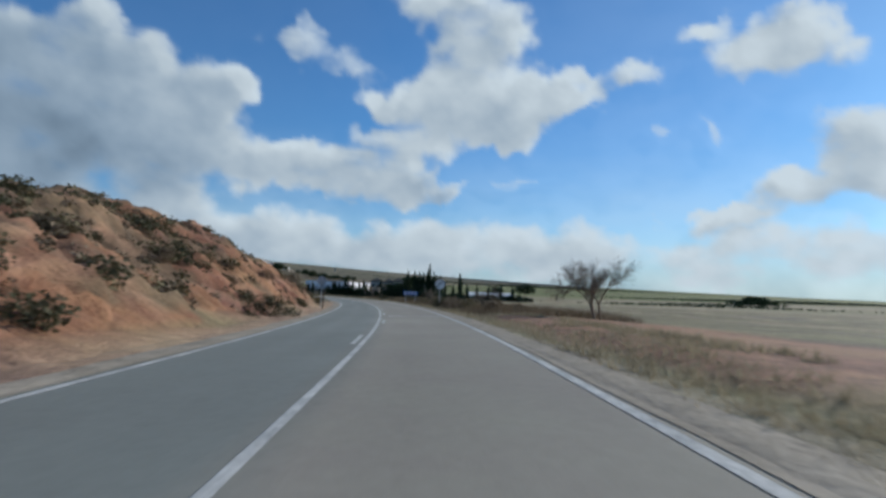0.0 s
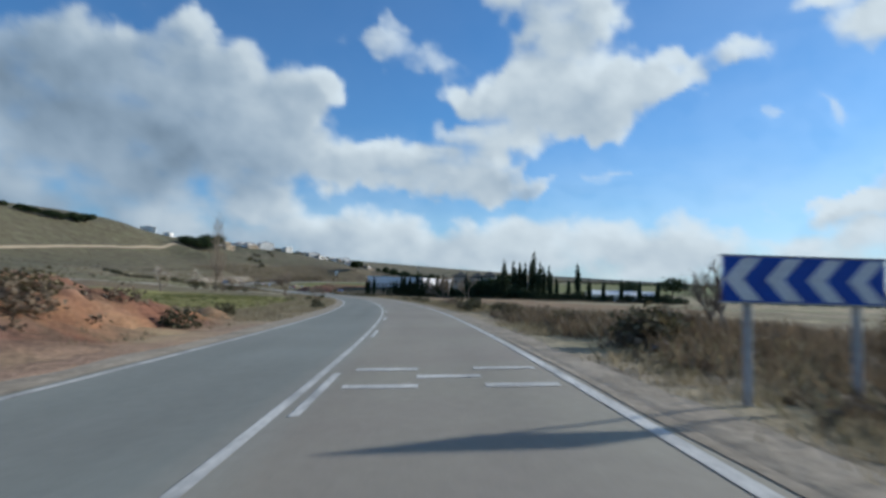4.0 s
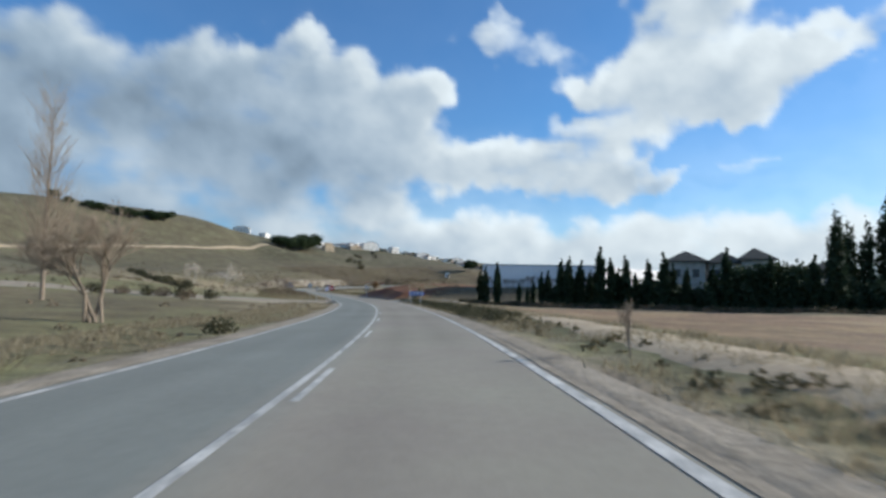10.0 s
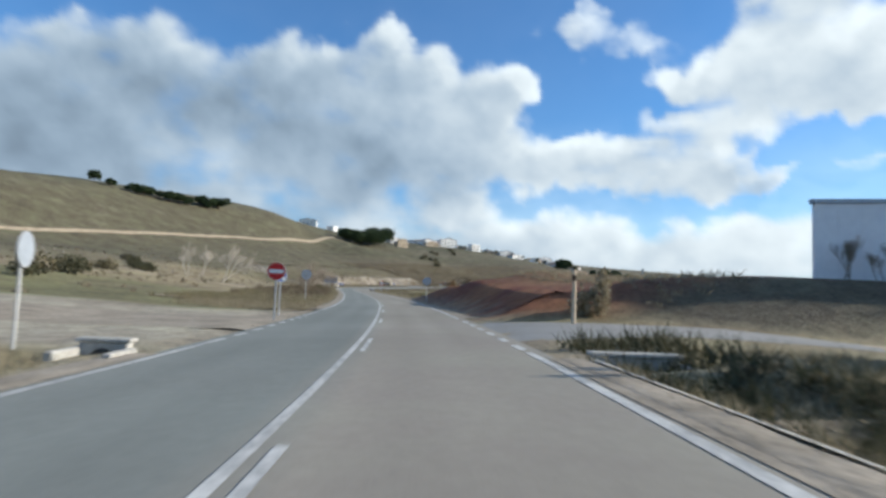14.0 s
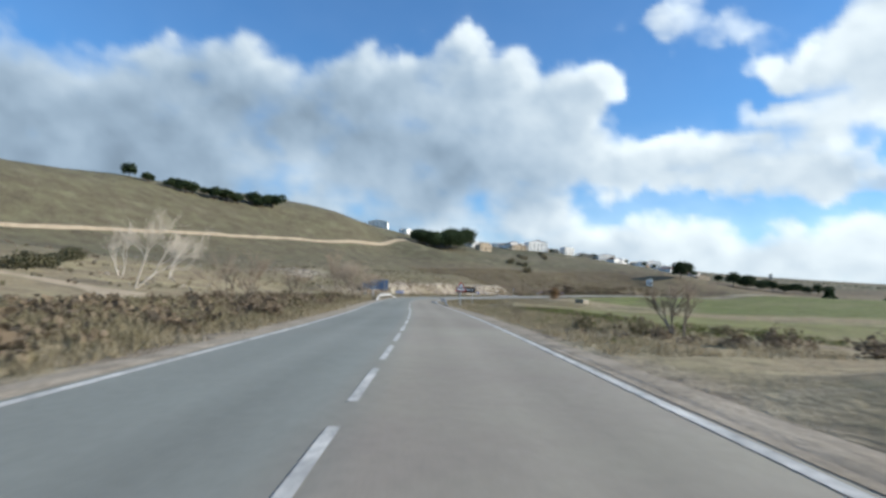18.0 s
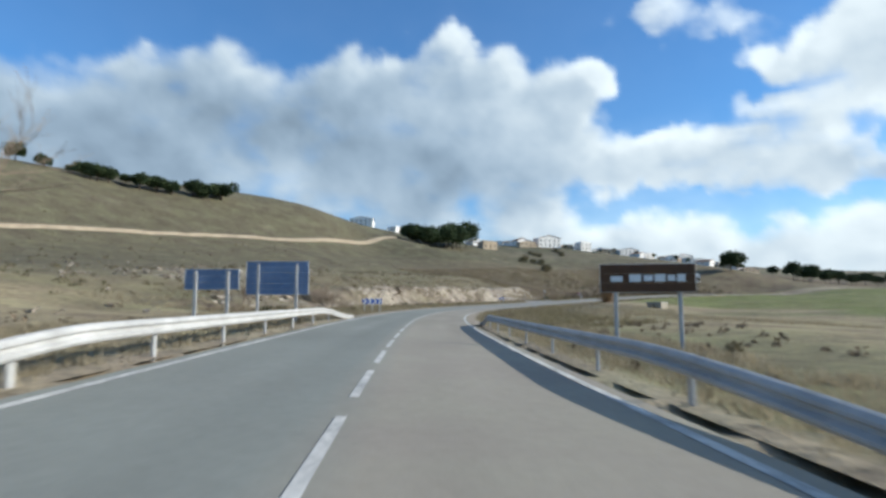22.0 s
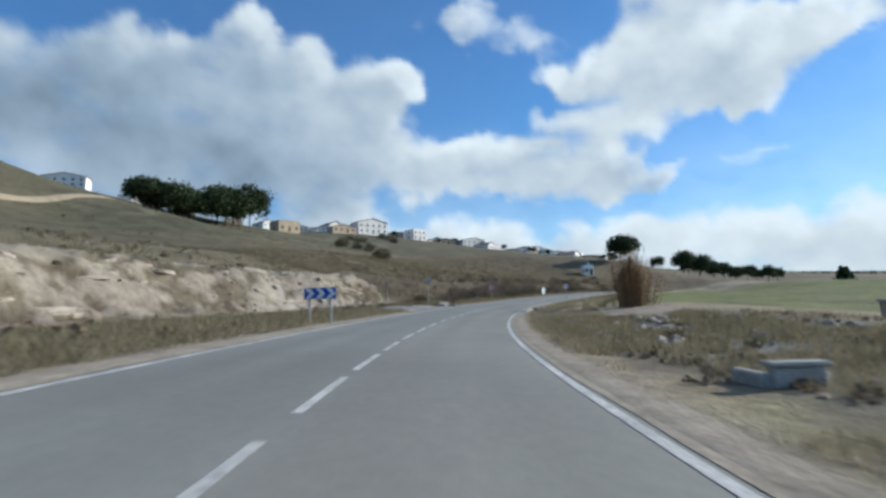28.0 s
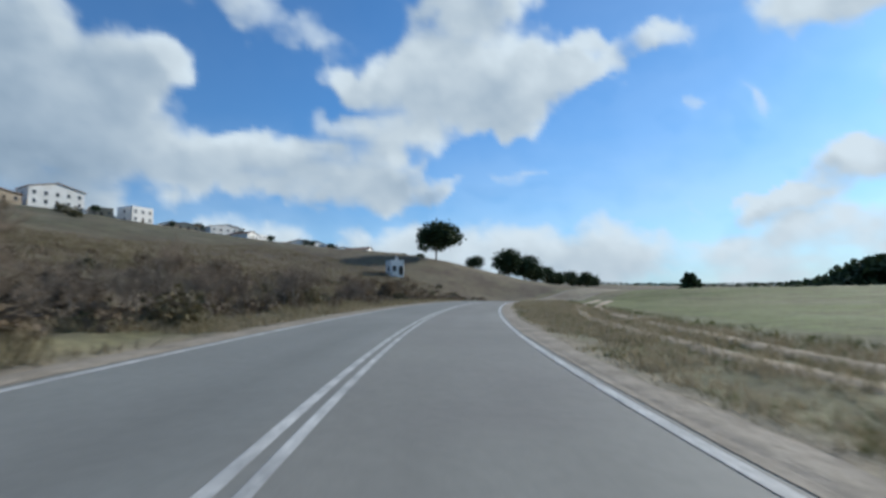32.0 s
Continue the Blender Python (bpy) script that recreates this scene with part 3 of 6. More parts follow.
pts = np.stack([-np.sin(ca) * np.cos(ce), np.cos(ca) * np.cos(ce), np.sin(ce)], -1).reshape(-1, 3) * SKY_R + np.array(SKY_MID)
k = (np.arange(len(AZ) - 1)[:, None] * len(EL) + np.arange(len(EL) - 1)[None]).ravel()
me = quick_mesh("cloud_layer", pts, np.stack([k, k + 1, k + len(EL) + 1, k + len(EL)], -1), GROUND, True)
me.materials.clear()
colour_layer(me, "tone", tone.reshape(-1, 3))
colour_layer(me, "cover", np.repeat(cover.reshape(-1, 1), 3, 1))
CLOUD = bpy.data.materials.new("sunlit_cloud")
CLOUD.use_nodes = True
cn, cl = CLOUD.node_tree.nodes, CLOUD.node_tree.links
cn.remove(cn["Principled BSDF"])
a1, a2 = cn.new("ShaderNodeAttribute"), cn.new("ShaderNodeAttribute")
a1.attribute_name, a2.attribute_name = "tone", "cover"
em, tp, mx = cn.new("ShaderNodeEmission"), cn.new("ShaderNodeBsdfTransparent"), cn.new("ShaderNodeMixShader")
cl.new(a1.outputs["Color"], em.inputs[0]), cl.new(a2.outputs["Fac"], mx.inputs[0])
cl.new(tp.outputs[0], mx.inputs[1]), cl.new(em.outputs[0], mx.inputs[2]), cl.new(mx.outputs[0], cn["Material Output"].inputs[0])
CLOUD_LIGHT = em.inputs[1]
CLOUD_LIGHT.default_value = 0.70
me.materials.append(CLOUD)
tagged(new("backdrop", me), "broken white and grey cumulus clouds in a blue sky", "clouds", kind="structure")

# ---- ground ----


def spaced(lo, hi, fine_lo, fine_hi, fine, grow=1.18):
    mid = list(np.arange(fine_lo, fine_hi + 0.01, fine))
    a, stepw = [], fine
    p = fine_lo
    while p > lo:
        stepw *= grow
        p -= stepw
        a.append(p)
    b, stepw = [], fine
    p = fine_hi
    while p < hi:
        stepw *= grow
        p += stepw
        b.append(p)
    return np.array(a[::-1] + mid + b)


gx, gy = spaced(-4300, 4300, -396, 42, 1.55), spaced(-1500, 4600, -20, 735, 1.6)
mx_, my_ = np.meshgrid(gx, gy, indexing="ij")
vx, vy = mx_.ravel(), my_.ravel()
vz = level(vx, vy)
vs, vd = along(vx, vy)


def soil(x, y, s, d, z):
    """Base colours of the land: dry grass, red earth, fields, gravel."""
    n1, n2 = grain(x, y, 38.0, 4), grain(x + 90, y, 9.0, 4)
    tan, olive = np.array([0.235, 0.190, 0.115]), np.array([0.150, 0.140, 0.068])
    c = tan + (olive - tan) * smooth(n1 + 0.4 * (n2 - 0.5), 0.36, 0.62)[:, None]

    def lay(colour, w):
        nonlocal c
        w = np.clip(w, 0, 1)[:, None]
        c = c * (1 - w) + np.array(colour) * w

    hill = smooth(-d, 40, 90)
    lay((0.084, 0.079, 0.047), 0.9 * hill)
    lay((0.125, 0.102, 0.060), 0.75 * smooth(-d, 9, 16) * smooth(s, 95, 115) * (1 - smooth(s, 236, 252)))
    lay((0.105, 0.118, 0.045), hill * smooth(z, 36, 50) * smooth(n1, 0.3, 0.6) * (1 - smooth(s, 480, 560)))
    band = smooth(grain(far_level(x, y) * 1.2 + 6 * n1, (x - y) * 0.02, 7.0, 3), 0.45, 0.60)
    lay((0.132, 0.112, 0.070), 0.6 * band * hill * (s > 60))
    step = grain(far_level(x, y) + 2.0 * n1, (x + y) * 0.015, 3.2, 3)
    lay((0.085, 0.075, 0.042), hill * 0.7 * np.exp(-(((step - 0.5) / 0.025) ** 2)))
    lay((0.19, 0.165, 0.115), hill * 0.6 * smooth(n2 + 0.6 * (grain(x, y, 2.6, 3) - 0.5), 0.66, 0.76))
    # fields on the right of the first stretch
    f1 = smooth(d, 9, 11) * (1 - smooth(s, 150, 165))
    stripe = grain(d * 1.0, s * 0.08, 11.0, 2)
    lay((0.150, 0.128, 0.068), f1 * (1 - smooth(stripe, 0.44, 0.5)))
    lay((0.200, 0.160, 0.096), f1 * smooth(stripe, 0.5, 0.56))
    lay((0.130, 0.105, 0.070), f1 * np.exp(-(((stripe - 0.47) / 0.02) ** 2)))
    lay((0.060, 0.055, 0.032), 0.85 * f1 * np.maximum(np.exp(-(((d - 11.6 - 0.5 * n2) / 0.5) ** 2)) * (1 - smooth(s, 26, 34)), np.exp(-(((d - 15.0 - 0.42 * (s - 35) - n2) / 0.9) ** 2)) * smooth(s, 34, 40) * (1 - smooth(s, 70, 90))))
    lay((0.105, 0.092, 0.056), 0.7 * smooth(-d, 8, 15) * smooth(s, 420, 450) * (1 - smooth(s, 575, 600)))
    # ploughed reddish field
    f2 = smooth(d, 9.4, 10.4) * (1 - smooth(d, 48, 60)) * smooth(s, 128, 150) * (1 - smooth(s, 222, 240))
    lay((0.225, 0.140, 0.082), f2 * (0.75 + 0.4 * (n2 - 0.5)))
    # darker grey-brown over the yard and its bank; dark weeds under the cypresses
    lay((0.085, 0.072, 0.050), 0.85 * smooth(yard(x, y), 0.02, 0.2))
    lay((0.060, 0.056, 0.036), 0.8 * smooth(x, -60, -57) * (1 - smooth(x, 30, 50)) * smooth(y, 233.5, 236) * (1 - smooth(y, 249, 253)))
    # young green crop on the left
    f3 = smooth(-d, 7.2, 8.0) * (1 - smooth(-d, 34, 42)) * smooth(s, 106, 112) * (1 - smooth(s, 174, 180))
    lay((0.190, 0.175, 0.055), f3)
    f3b = smooth(-d, 36, 42) * (1 - smooth(-d, 75, 85)) * smooth(s, 130, 140) * (1 - smooth(s, 235, 245))
    lay((0.170, 0.118, 0.070), f3b * 0.8)
    # fields on the right of the last stretch
    f4 = smooth(d, 10.5, 13) * smooth(s, 318, 335) * (1 - smooth(s, 500, 520))
    lay((0.155, 0.150, 0.055), f4 * (1 - smooth(n1, 0.40, 0.55)))
    lay((0.260, 0.205, 0.120), f4 * smooth(n1, 0.5, 0.62) * 0.7)
    f5 = smooth(d, 11.0, 12.2) * smooth(s, 548, 556) + smooth(d, 60, 70) * smooth(s, 430, 470) * (s < 556)
    lay((0.110, 0.128, 0.030), f5 * (0.85 + 0.5 * (n2 - 0.5)))
    lay((0.108, 0.094, 0.068), (d > 0) * smooth(s, 425, 440) * (1 - smooth(s, 522, 530)) * smooth(d, 5.6, 6.6) * (1 - smooth(d, 22, 30)) * 0.8)
    rub = smooth(d, 6.8, 7.6) * (1 - smooth(d, 15, 18)) * smooth(s, 492, 498) * (1 - smooth(s, 520, 526))
    lay((0.190, 0.180, 0.165), rub)
    # bare earth
    bank = (d < 0) * smooth(bank_height(s), 0.4, 1.6) * smooth(-d, 5.6, 6.6) * (1 - smooth(-d, 16.5, 23))
    lay((0.180, 0.084, 0.046), bank)
    lay((0.105, 0.072, 0.044), bank * 0.9 * smooth(grain(s, d * 1.4, 3.6, 4) + 0.25 * (n2 - 0.5) + 0.20 * smooth(-d, 9, 15) - 0.06 * smooth(s, 30, 45), 0.46, 0.60))
    lay((0.27, 0.155, 0.098), bank * 0.6 * smooth(grain(s, d * 1.5, 2.2, 3), 0.55, 0.72))
    terr = (d > 0) * smooth(s, 261, 263) * (1 - smooth(s, 303, 311)) * smooth(d, 4.6, 5.1) * (1 - smooth(d, 9.5, 11.5))
    lay((0.20, 0.077, 0.038), terr)
    lay((0.26, 0.135, 0.080), (d > 0) * smooth(s, 4, 9) * (1 - smooth(s, 30, 40)) * smooth(d, 5.2, 6.2) * (1 - smooth(d, 15, 19)) * 0.9)
    lay((0.19, 0.092, 0.048), (d > 0) * smooth(s, 262, 264) * (1 - smooth(s, 300, 312)) * smooth(d, 9, 11) * (1 - smooth(d, 40, 60)))
    crop_out = np.exp(-(((s - 455) / 9) ** 2) - (((d + 39) / 5) ** 2)) * smooth(grain(x, y, 4.0, 3), 0.38, 0.55)
    lay((0.36, 0.32, 0.26), crop_out)
    rl = -rock_line(s)
    rock = (d < 0) * smooth(rock_height(s), 0.5, 2.0) * smooth(-d, rl - 0.5, rl + 0.8) * (1 - smooth(-d, rl + 4.0, rl + 6.5))
    lay((0.15, 0.125, 0.085), rock)
    slope = smooth(-d, 5.5, 8) * smooth(s, 550, 566) * (1 - smooth(-d, 60, 95))
    lay((0.112, 0.086, 0.056), slope * (0.70 + 0.7 * (n1 - 0.4)))
    # pale gravel of the junctions and shoulders
    jl = (d < 0) * smooth(s, 250.5, 253) * (1 - smooth(s, 271, 275)) * (1 - smooth(-d, 24, 34))
    lay((0.34, 0.30, 0.235), jl * 0.85)
    lay((0.31, 0.28, 0.235), (d < 0) * smooth(s, 531, 534) * (1 - smooth(s, 546, 549)) * (1 - smooth(-d, 20, 26)) * 0.9)
    lay((0.34, 0.29, 0.22), (d > 0) * smooth(s, 529, 532) * (1 - smooth(s, 545, 549)) * (1 - smooth(d, 14, 20)) * 0.9)
    a = np.abs(d)
    lay((0.26, 0.215, 0.155), (1 - smooth(a + 0.9 * (n2 - 0.5), 4.5, 5.3)) * 0.8)
    lay((0.36, 0.235, 0.150), (d < 0) * (1 - smooth(a, 5.2, 6.4)) * (1 - smooth(s, 80, 105)) * 0.8)
    return np.clip(c, 0.01, 0.9)


nx, ny = len(gx), len(gy)
k = (np.arange(nx - 1)[:, None] * ny + np.arange(ny - 1)[None]).ravel()
me = quick_mesh("ground", np.stack([vx, vy, vz], 1), np.stack([k, k + ny, k + ny + 1, k + 1], -1), GROUND, True)
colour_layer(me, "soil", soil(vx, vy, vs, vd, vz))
tagged(new("ground", me), "dry winter grassland, red earth banks and ploughed fields", "ground", kind="structure")

# the verges, finer than the open ground
for side, a0, b0 in ((1, -55, 249), (1, 264, 530), (1, 549, 725), (-1, -55, 251), (-1, 275, 531), (-1, 549, 725)):
    q, o = np.meshgrid(np.arange(a0, b0, 0.6), np.array([4.15, 4.5, 4.9, 5.3, 5.7, 6.1, 6.6, 7.2, 7.9, 8.6]), indexing="ij")
    px, py, _ = on_road(q.ravel(), side * o.ravel())
    pz = level(px, py) + np.where(o.ravel() > 8.2, -0.12, np.where(o.ravel() < 4.3, -0.01, 0.03)) + 0.10 * (grain(px, py, 0.9, 3) - 0.5) * smooth(o.ravel(), 4.3, 5.0)
    n, m = q.shape
    k = (np.arange(n - 1)[:, None] * m + np.arange(m - 1)[None]).ravel()
    f = np.stack([k, k + 1, k + m + 1, k + m], -1)
    me = quick_mesh("verge", np.stack([px, py, pz], 1), f if side < 0 else f[:, ::-1], GROUND, True)
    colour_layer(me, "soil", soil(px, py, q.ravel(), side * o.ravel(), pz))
    tagged(new("verge", me), "dry earth and gravel verge beside the road", "verge", kind="structure")



def fine_patch(name, s0, s1, ds, d_lo, d_hi, n, relief, colours, label):
    """A closer-woven sheet of ground between two offsets, with its own relief; its rim dips under the open ground."""
    q, c = np.meshgrid(np.arange(s0, s1, ds), np.linspace(0, 1, n), indexing="ij")
    q, c = q.ravel(), c.ravel()
    d = d_lo(q) + (d_hi(q) - d_lo(q)) * c
    px, py, _ = on_road(q, d)
    rim = smooth(c, 0, 0.06) * (1 - smooth(c, 0.92, 1)) * smooth(q, s0, s0 + 3) * (1 - smooth(q, s1 - 3, s1))
    base = level(px, py)
    up = relief(q, d, base) * rim
    rows = len(np.arange(s0, s1, ds))
    k = (np.arange(rows - 1)[:, None] * n + np.arange(n - 1)[None]).ravel()
    me = quick_mesh(name, np.stack([px, py, base + up - 0.30 * (1 - rim) + 0.05 * rim], 1), np.stack([k, k + n, k + n + 1, k + 1], -1), GROUND, True)
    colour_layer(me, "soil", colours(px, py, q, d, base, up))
    return tagged(new(name, me), label, "ground", kind="structure")


def clods(q, d, base):
    rid = np.abs(grain(q, d, 2.4, 4) - 0.5) * 2
    return 1.35 * (0.28 - rid) + 0.75 * (grain(q + 9, d, 1.0, 3) - 0.5)


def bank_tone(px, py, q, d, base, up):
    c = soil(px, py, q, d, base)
    # shade in the hollows and light on the ridges, put into the earth's colour
    hollow_shade = smooth(-up, 0.0, 0.22)[:, None]
    return c * (1 - 0.35 * hollow_shade) + 0.07 * np.array([0.42, 0.24, 0.14]) * smooth(up, 0.08, 0.25)[:, None]


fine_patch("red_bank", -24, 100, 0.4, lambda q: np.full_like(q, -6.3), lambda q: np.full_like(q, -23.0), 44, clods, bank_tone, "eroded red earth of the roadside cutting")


def ledges(q, d, base):
    lift = base + 0.5 * grain(q, d, 9.0, 3) * 2
    f = (lift / 0.62) % 1.0
    return 0.34 * (smooth(f, 0.0, 0.35) - 0.6 * f) + 1.0 * (grain(q, d * 1.5, 1.3, 4) - 0.5)


def ledge_tone(px, py, q, d, base, up):
    c = soil(px, py, q, d, base)
    k = 0.35 + 0.6 * smooth(grain(q * 1.2, d * 2.2, 1.4, 4), 0.40, 0.58)[:, None]
    c = c * (1 - k) + np.array([0.088, 0.068, 0.045]) * k
    w = smooth(grain(q * 0.6, d * 1.8, 1.6, 4) + 0.45 * up, 0.46, 0.60)[:, None] * ((0.25 + 0.75 * smooth(rock_height(q), 0.5, 2.2)) * (0.35 + 0.65 * smooth(grain(q, q * 0 + 3, 16.0, 3), 0.38, 0.55)))[:, None]
    return c * (1 - w) + np.array([0.25, 0.215, 0.170]) * w


fine_patch("rock_cutting", 426, 572, 0.4, lambda q: rock_line(q) + 0.6, lambda q: rock_line(q) - 6.2, 22, ledges, ledge_tone, "weathered pale limestone ledges of the cutting")

# ---- road ----
HALF, EDGE = 3.78, 3.47
s = np.arange(-55, 728.1, 1.0)
cols = np.array([-HALF - 0.02, -HALF, -3.2, -2.4, -1.75, -1.1, -0.4, 0.0, 0.4, 1.1, 1.75, 2.4, 3.2, HALF, HALF + 0.02])
rows, tar = [], []
for q, c in enumerate(cols):
    x, y, z = on_road(s, c)
    drop = -0.25 if q in (0, len(cols) - 1) else 0.0
    rows.append(np.stack([x, y, z + drop], 1))
    # the near lane is browner and paler than the far one, wheel tracks darker
    wheel = math.exp(-(((abs(c) - 1.0) / 0.5) ** 2)) + math.exp(-(((abs(c) - 2.6) / 0.5) ** 2))
    w = float(smooth(c, -0.3, 0.3))
    col = np.array([0.196, 0.206, 0.184]) * (1 - w) + np.array([0.262, 0.238, 0.194]) * w
    late = smooth(s, 430, 500)[:, None] * 0.75
    grey = np.array([0.212, 0.212, 0.194])
    streak = (1 + 0.30 * (grain(s * 0.10, s * 0 + c * 2.0, 1.0, 4) - 0.5) + 0.22 * (grain(s, s * 0 + c, 7.0, 3) - 0.5))[:, None]
    tar.append((col * (1 - late) + grey * late) * (1 - 0.10 * wheel) * streak)
m = len(cols)
k = (np.arange(len(s) - 1)[:, None] * m + np.arange(m - 1)[None]).reshape(-1)
me = quick_mesh("road", np.stack(rows, 1).reshape(-1, 3), np.stack([k, k + 1, k + m + 1, k + m], -1), ASPHALT, False)
colour_layer(me, "tar", np.stack(tar, 1).reshape(-1, 3))
road = tagged(new("road", me), "two-lane country road of worn grey asphalt", "road", kind="structure")
LIFT = 0.007
for a, b, d in ((-55, 252.5, -EDGE), (274, 533.5, -EDGE), (547.5, 725, -EDGE), (-55, 250, EDGE), (263.5, 533, EDGE), (548, 725, EDGE)):
    strip("edge_line", a, b, d - 0.075, d + 0.075, LIFT, PAINT, road)
for a, b in ((-55, 300), (570.2, 725)):
    strip("centre_line", a, b, -0.10, 0.02, LIFT, PAINT, road)
strip("centre_line", 570.2, 725, 0.13, 0.24, LIFT, PAINT, road)
q = 209.3 - 10.25 * 19
while q < 304:
    if q > 20:
        strip("dash", q, q + 3.1, 0.13, 0.24, LIFT, PAINT, road)
    else:
        strip("dash", q, q + 3.1, -0.33, -0.21, LIFT, PAINT, road)
    q += 10.25
DASH_K = (0, 5, 19, 22, 24, 27, 29, 31, 34, 36, 38, 40, 41)
DASH_S = (400.25, 418.4, 474.0, 485.7, 493.9, 505.35, 513.2, 522.4, 534.9, 543.9, 553.0, 561.2, 565.3)
for k in range(-24, 42):
    q = float(np.interp(k, DASH_K, DASH_S)) if k >= 0 else 400.25 + 4.085 * k
    if q > 303:
        strip("dash", q, q + 2.85, -0.06, 0.06, LIFT, PAINT, road)
for q in (31.7, 56.7, 77.7, 117.0, 130.5, 144.4):
    for a, d0, d1 in ((0.0, 0.42, 1.40), (0.0, 2.28, 3.24), (0.85, 1.38, 2.30), (1.7, 0.42, 1.40), (1.7, 2.28, 3.24)):
        strip("rumble_bar", q + a, q + a + 0.28, d0, d1, LIFT, PAINT, road, 0.28)
for a, b, d in ((250.5, 263, EDGE), (533, 548, EDGE), (252.5, 273, -EDGE), (533.5, 547.5, -EDGE)):
    q = a
    while q < b - 0.5:
        strip("give_way_dash", q, q + 1.0, d - 0.09, d + 0.09, LIFT, PAINT, road)
        q += 2.0
# shoulders, side roads, tracks
for a, b, d0, d1 in ((-55, 249, 3.72, 4.35), (264, 366, 3.72, 4.3), (408, 530, 3.72, 4.4), (549, 725, 3.72, 4.3), (-55, 250, -4.4, -3.72), (276, 372, -4.3, -3.72), (414, 530, -4.35, -3.72), (549, 725, -4.3, -3.72)):
    w0, w1 = (d0, lambda q, e=d1: e + 0.45 * (grain(q, q * 0 + e, 2.5, 4) - 0.5)) if d0 > 0 else (lambda q, e=d0: e + 0.45 * (grain(q, q * 0 + e, 2.5, 4) - 0.5), d1)
    strip("gravel_shoulder", a, b, w0, w1, 0.035, GRAVEL, road, 0.5, True)
    side = 1 if d0 > 0 else -1
    inner = lambda q, f=side: f * (3.585 + 0.10 * grain(q, q * 0 + 5 * f, 1.6, 3))
    strip("gravel_spill", a, b, inner if side > 0 else -3.785, 3.785 if side > 0 else inner, 0.008, GRAVEL, road, 1.0)


def lane(name, points, width, material, label, lift=0.05, step=1.5):
    """A band laid on the ground along a line of world points."""
    p = np.array(points, float)
    t = np.concatenate(([0], np.cumsum(np.hypot(*np.diff(p, axis=0).T))))
    u = np.arange(0, t[-1], step)
    x, y = np.interp(u, t, p[:, 0]), np.interp(u, t, p[:, 1])
    for _ in range(3):
        x[1:-1], y[1:-1] = (x[:-2] + 2 * x[1:-1] + x[2:]) / 4, (y[:-2] + 2 * y[1:-1] + y[2:]) / 4
    tx, ty = np.gradient(x), np.gradient(y)
    ln = np.hypot(tx, ty)
    nxv, nyv = ty / ln, -tx / ln
    wob = width * (1 + 0.25 * (grain(u, u * 0, 7.0, 3) - 0.5))
    rows = []
    for c in (-0.5, -0.25, 0, 0.25, 0.5):
        px, py = x + nxv * wob * c, y + nyv * wob * c
        rows.append(np.stack([px, py, level(px, py) + lift * (1 - (abs(c) > 0.4) * 0.8)], 1))
    m = 5
    k = (np.arange(len(u) - 1)[:, None] * m + np.arange(m - 1)[None]).ravel()
    me = quick_mesh(name, np.stack(rows, 1).reshape(-1, 3), np.stack([k, k + 1, k + m + 1, k + m], -1), material, True)
    return tagged(part(name, me, material), label, "track", kind="structure")


def sd_line(*pairs):
    return [tuple(float(q) for q in on_road(a, b)[:2]) for a, b in pairs]


lane("field_track", sd_line((150, 5.6), (160, 6.2), (172, 6.8), (185, 7.4), (204, 8.4), (220, 8.6), (235, 9.2), (247, 11.5), (256, 16)), 2.3, TRACK, "pale dirt track beside the ploughed field", 0.08)
lane("side_road", sd_line((257.0, 3.0), (257.3, 9), (256.5, 13), (253.5, 16)), 7.5, SIDE_ROAD, "grey gravel side road joining from the fields", 0.06)
lane("hill_track", [(-338, 598), (-335, 588), (-330, 540), (-325, 490), (-320, 440), (-308, 390), (-298, 345), (-280, 290), (-262, 240), (-250, 200)], 3.2, TRACK, "pale chalk track climbing across the hillside", 0.35, 2.5)
lane("left_lane", sd_line((263, -3.2), (263, -10), (261, -22), (256, -45), (240, -80)), 9.0, GRAVEL, "wide pale gravel mouth of a side lane", 0.05)
lane("left_path", sd_line((285, -16), (296, -12.5), (306, -12), (320, -12.5), (334, -14.5), (345, -18.5), (353, -24), (358, -33), (360, -48)), 4.2, TRACK, "pale dirt track winding through dry grass")
lane("village_lane", sd_line((540, -3.2), (541, -10), (543, -16), (546, -20)), 8.5, SIDE_ROAD, "grey lane turning off towards the village", 0.05)
for off in (0.0, 1.5):
    lane("wheel_rut", sd_line((538, 4.6 + off), (548, 8.5 + off), (556, 8.3 + off), (566, 7.2 + off), (580, 7.2 + off), (596, 7.6 + off), (612, 9 + off), (640, 14 + off)), 0.75, TRACK, "pale wheel rut of a field track in grass", 0.09)
strip("gutter", 228, 249, 4.4, 4.7, 0.05, CONCRETE, road, 1.0, True)
for q in range(4):
    strip("lane_mark", 533.5 + 2.6 * q, 535.4 + 2.6 * q, -5.6, -5.4, 0.09, PAINT, road, 0.4, True)
    strip("lane_mark", 534.2 + 2.6 * q, 536.0 + 2.6 * q, -7.2, -7.0, 0.09, PAINT, road, 0.4, True)

# ---- plants ----


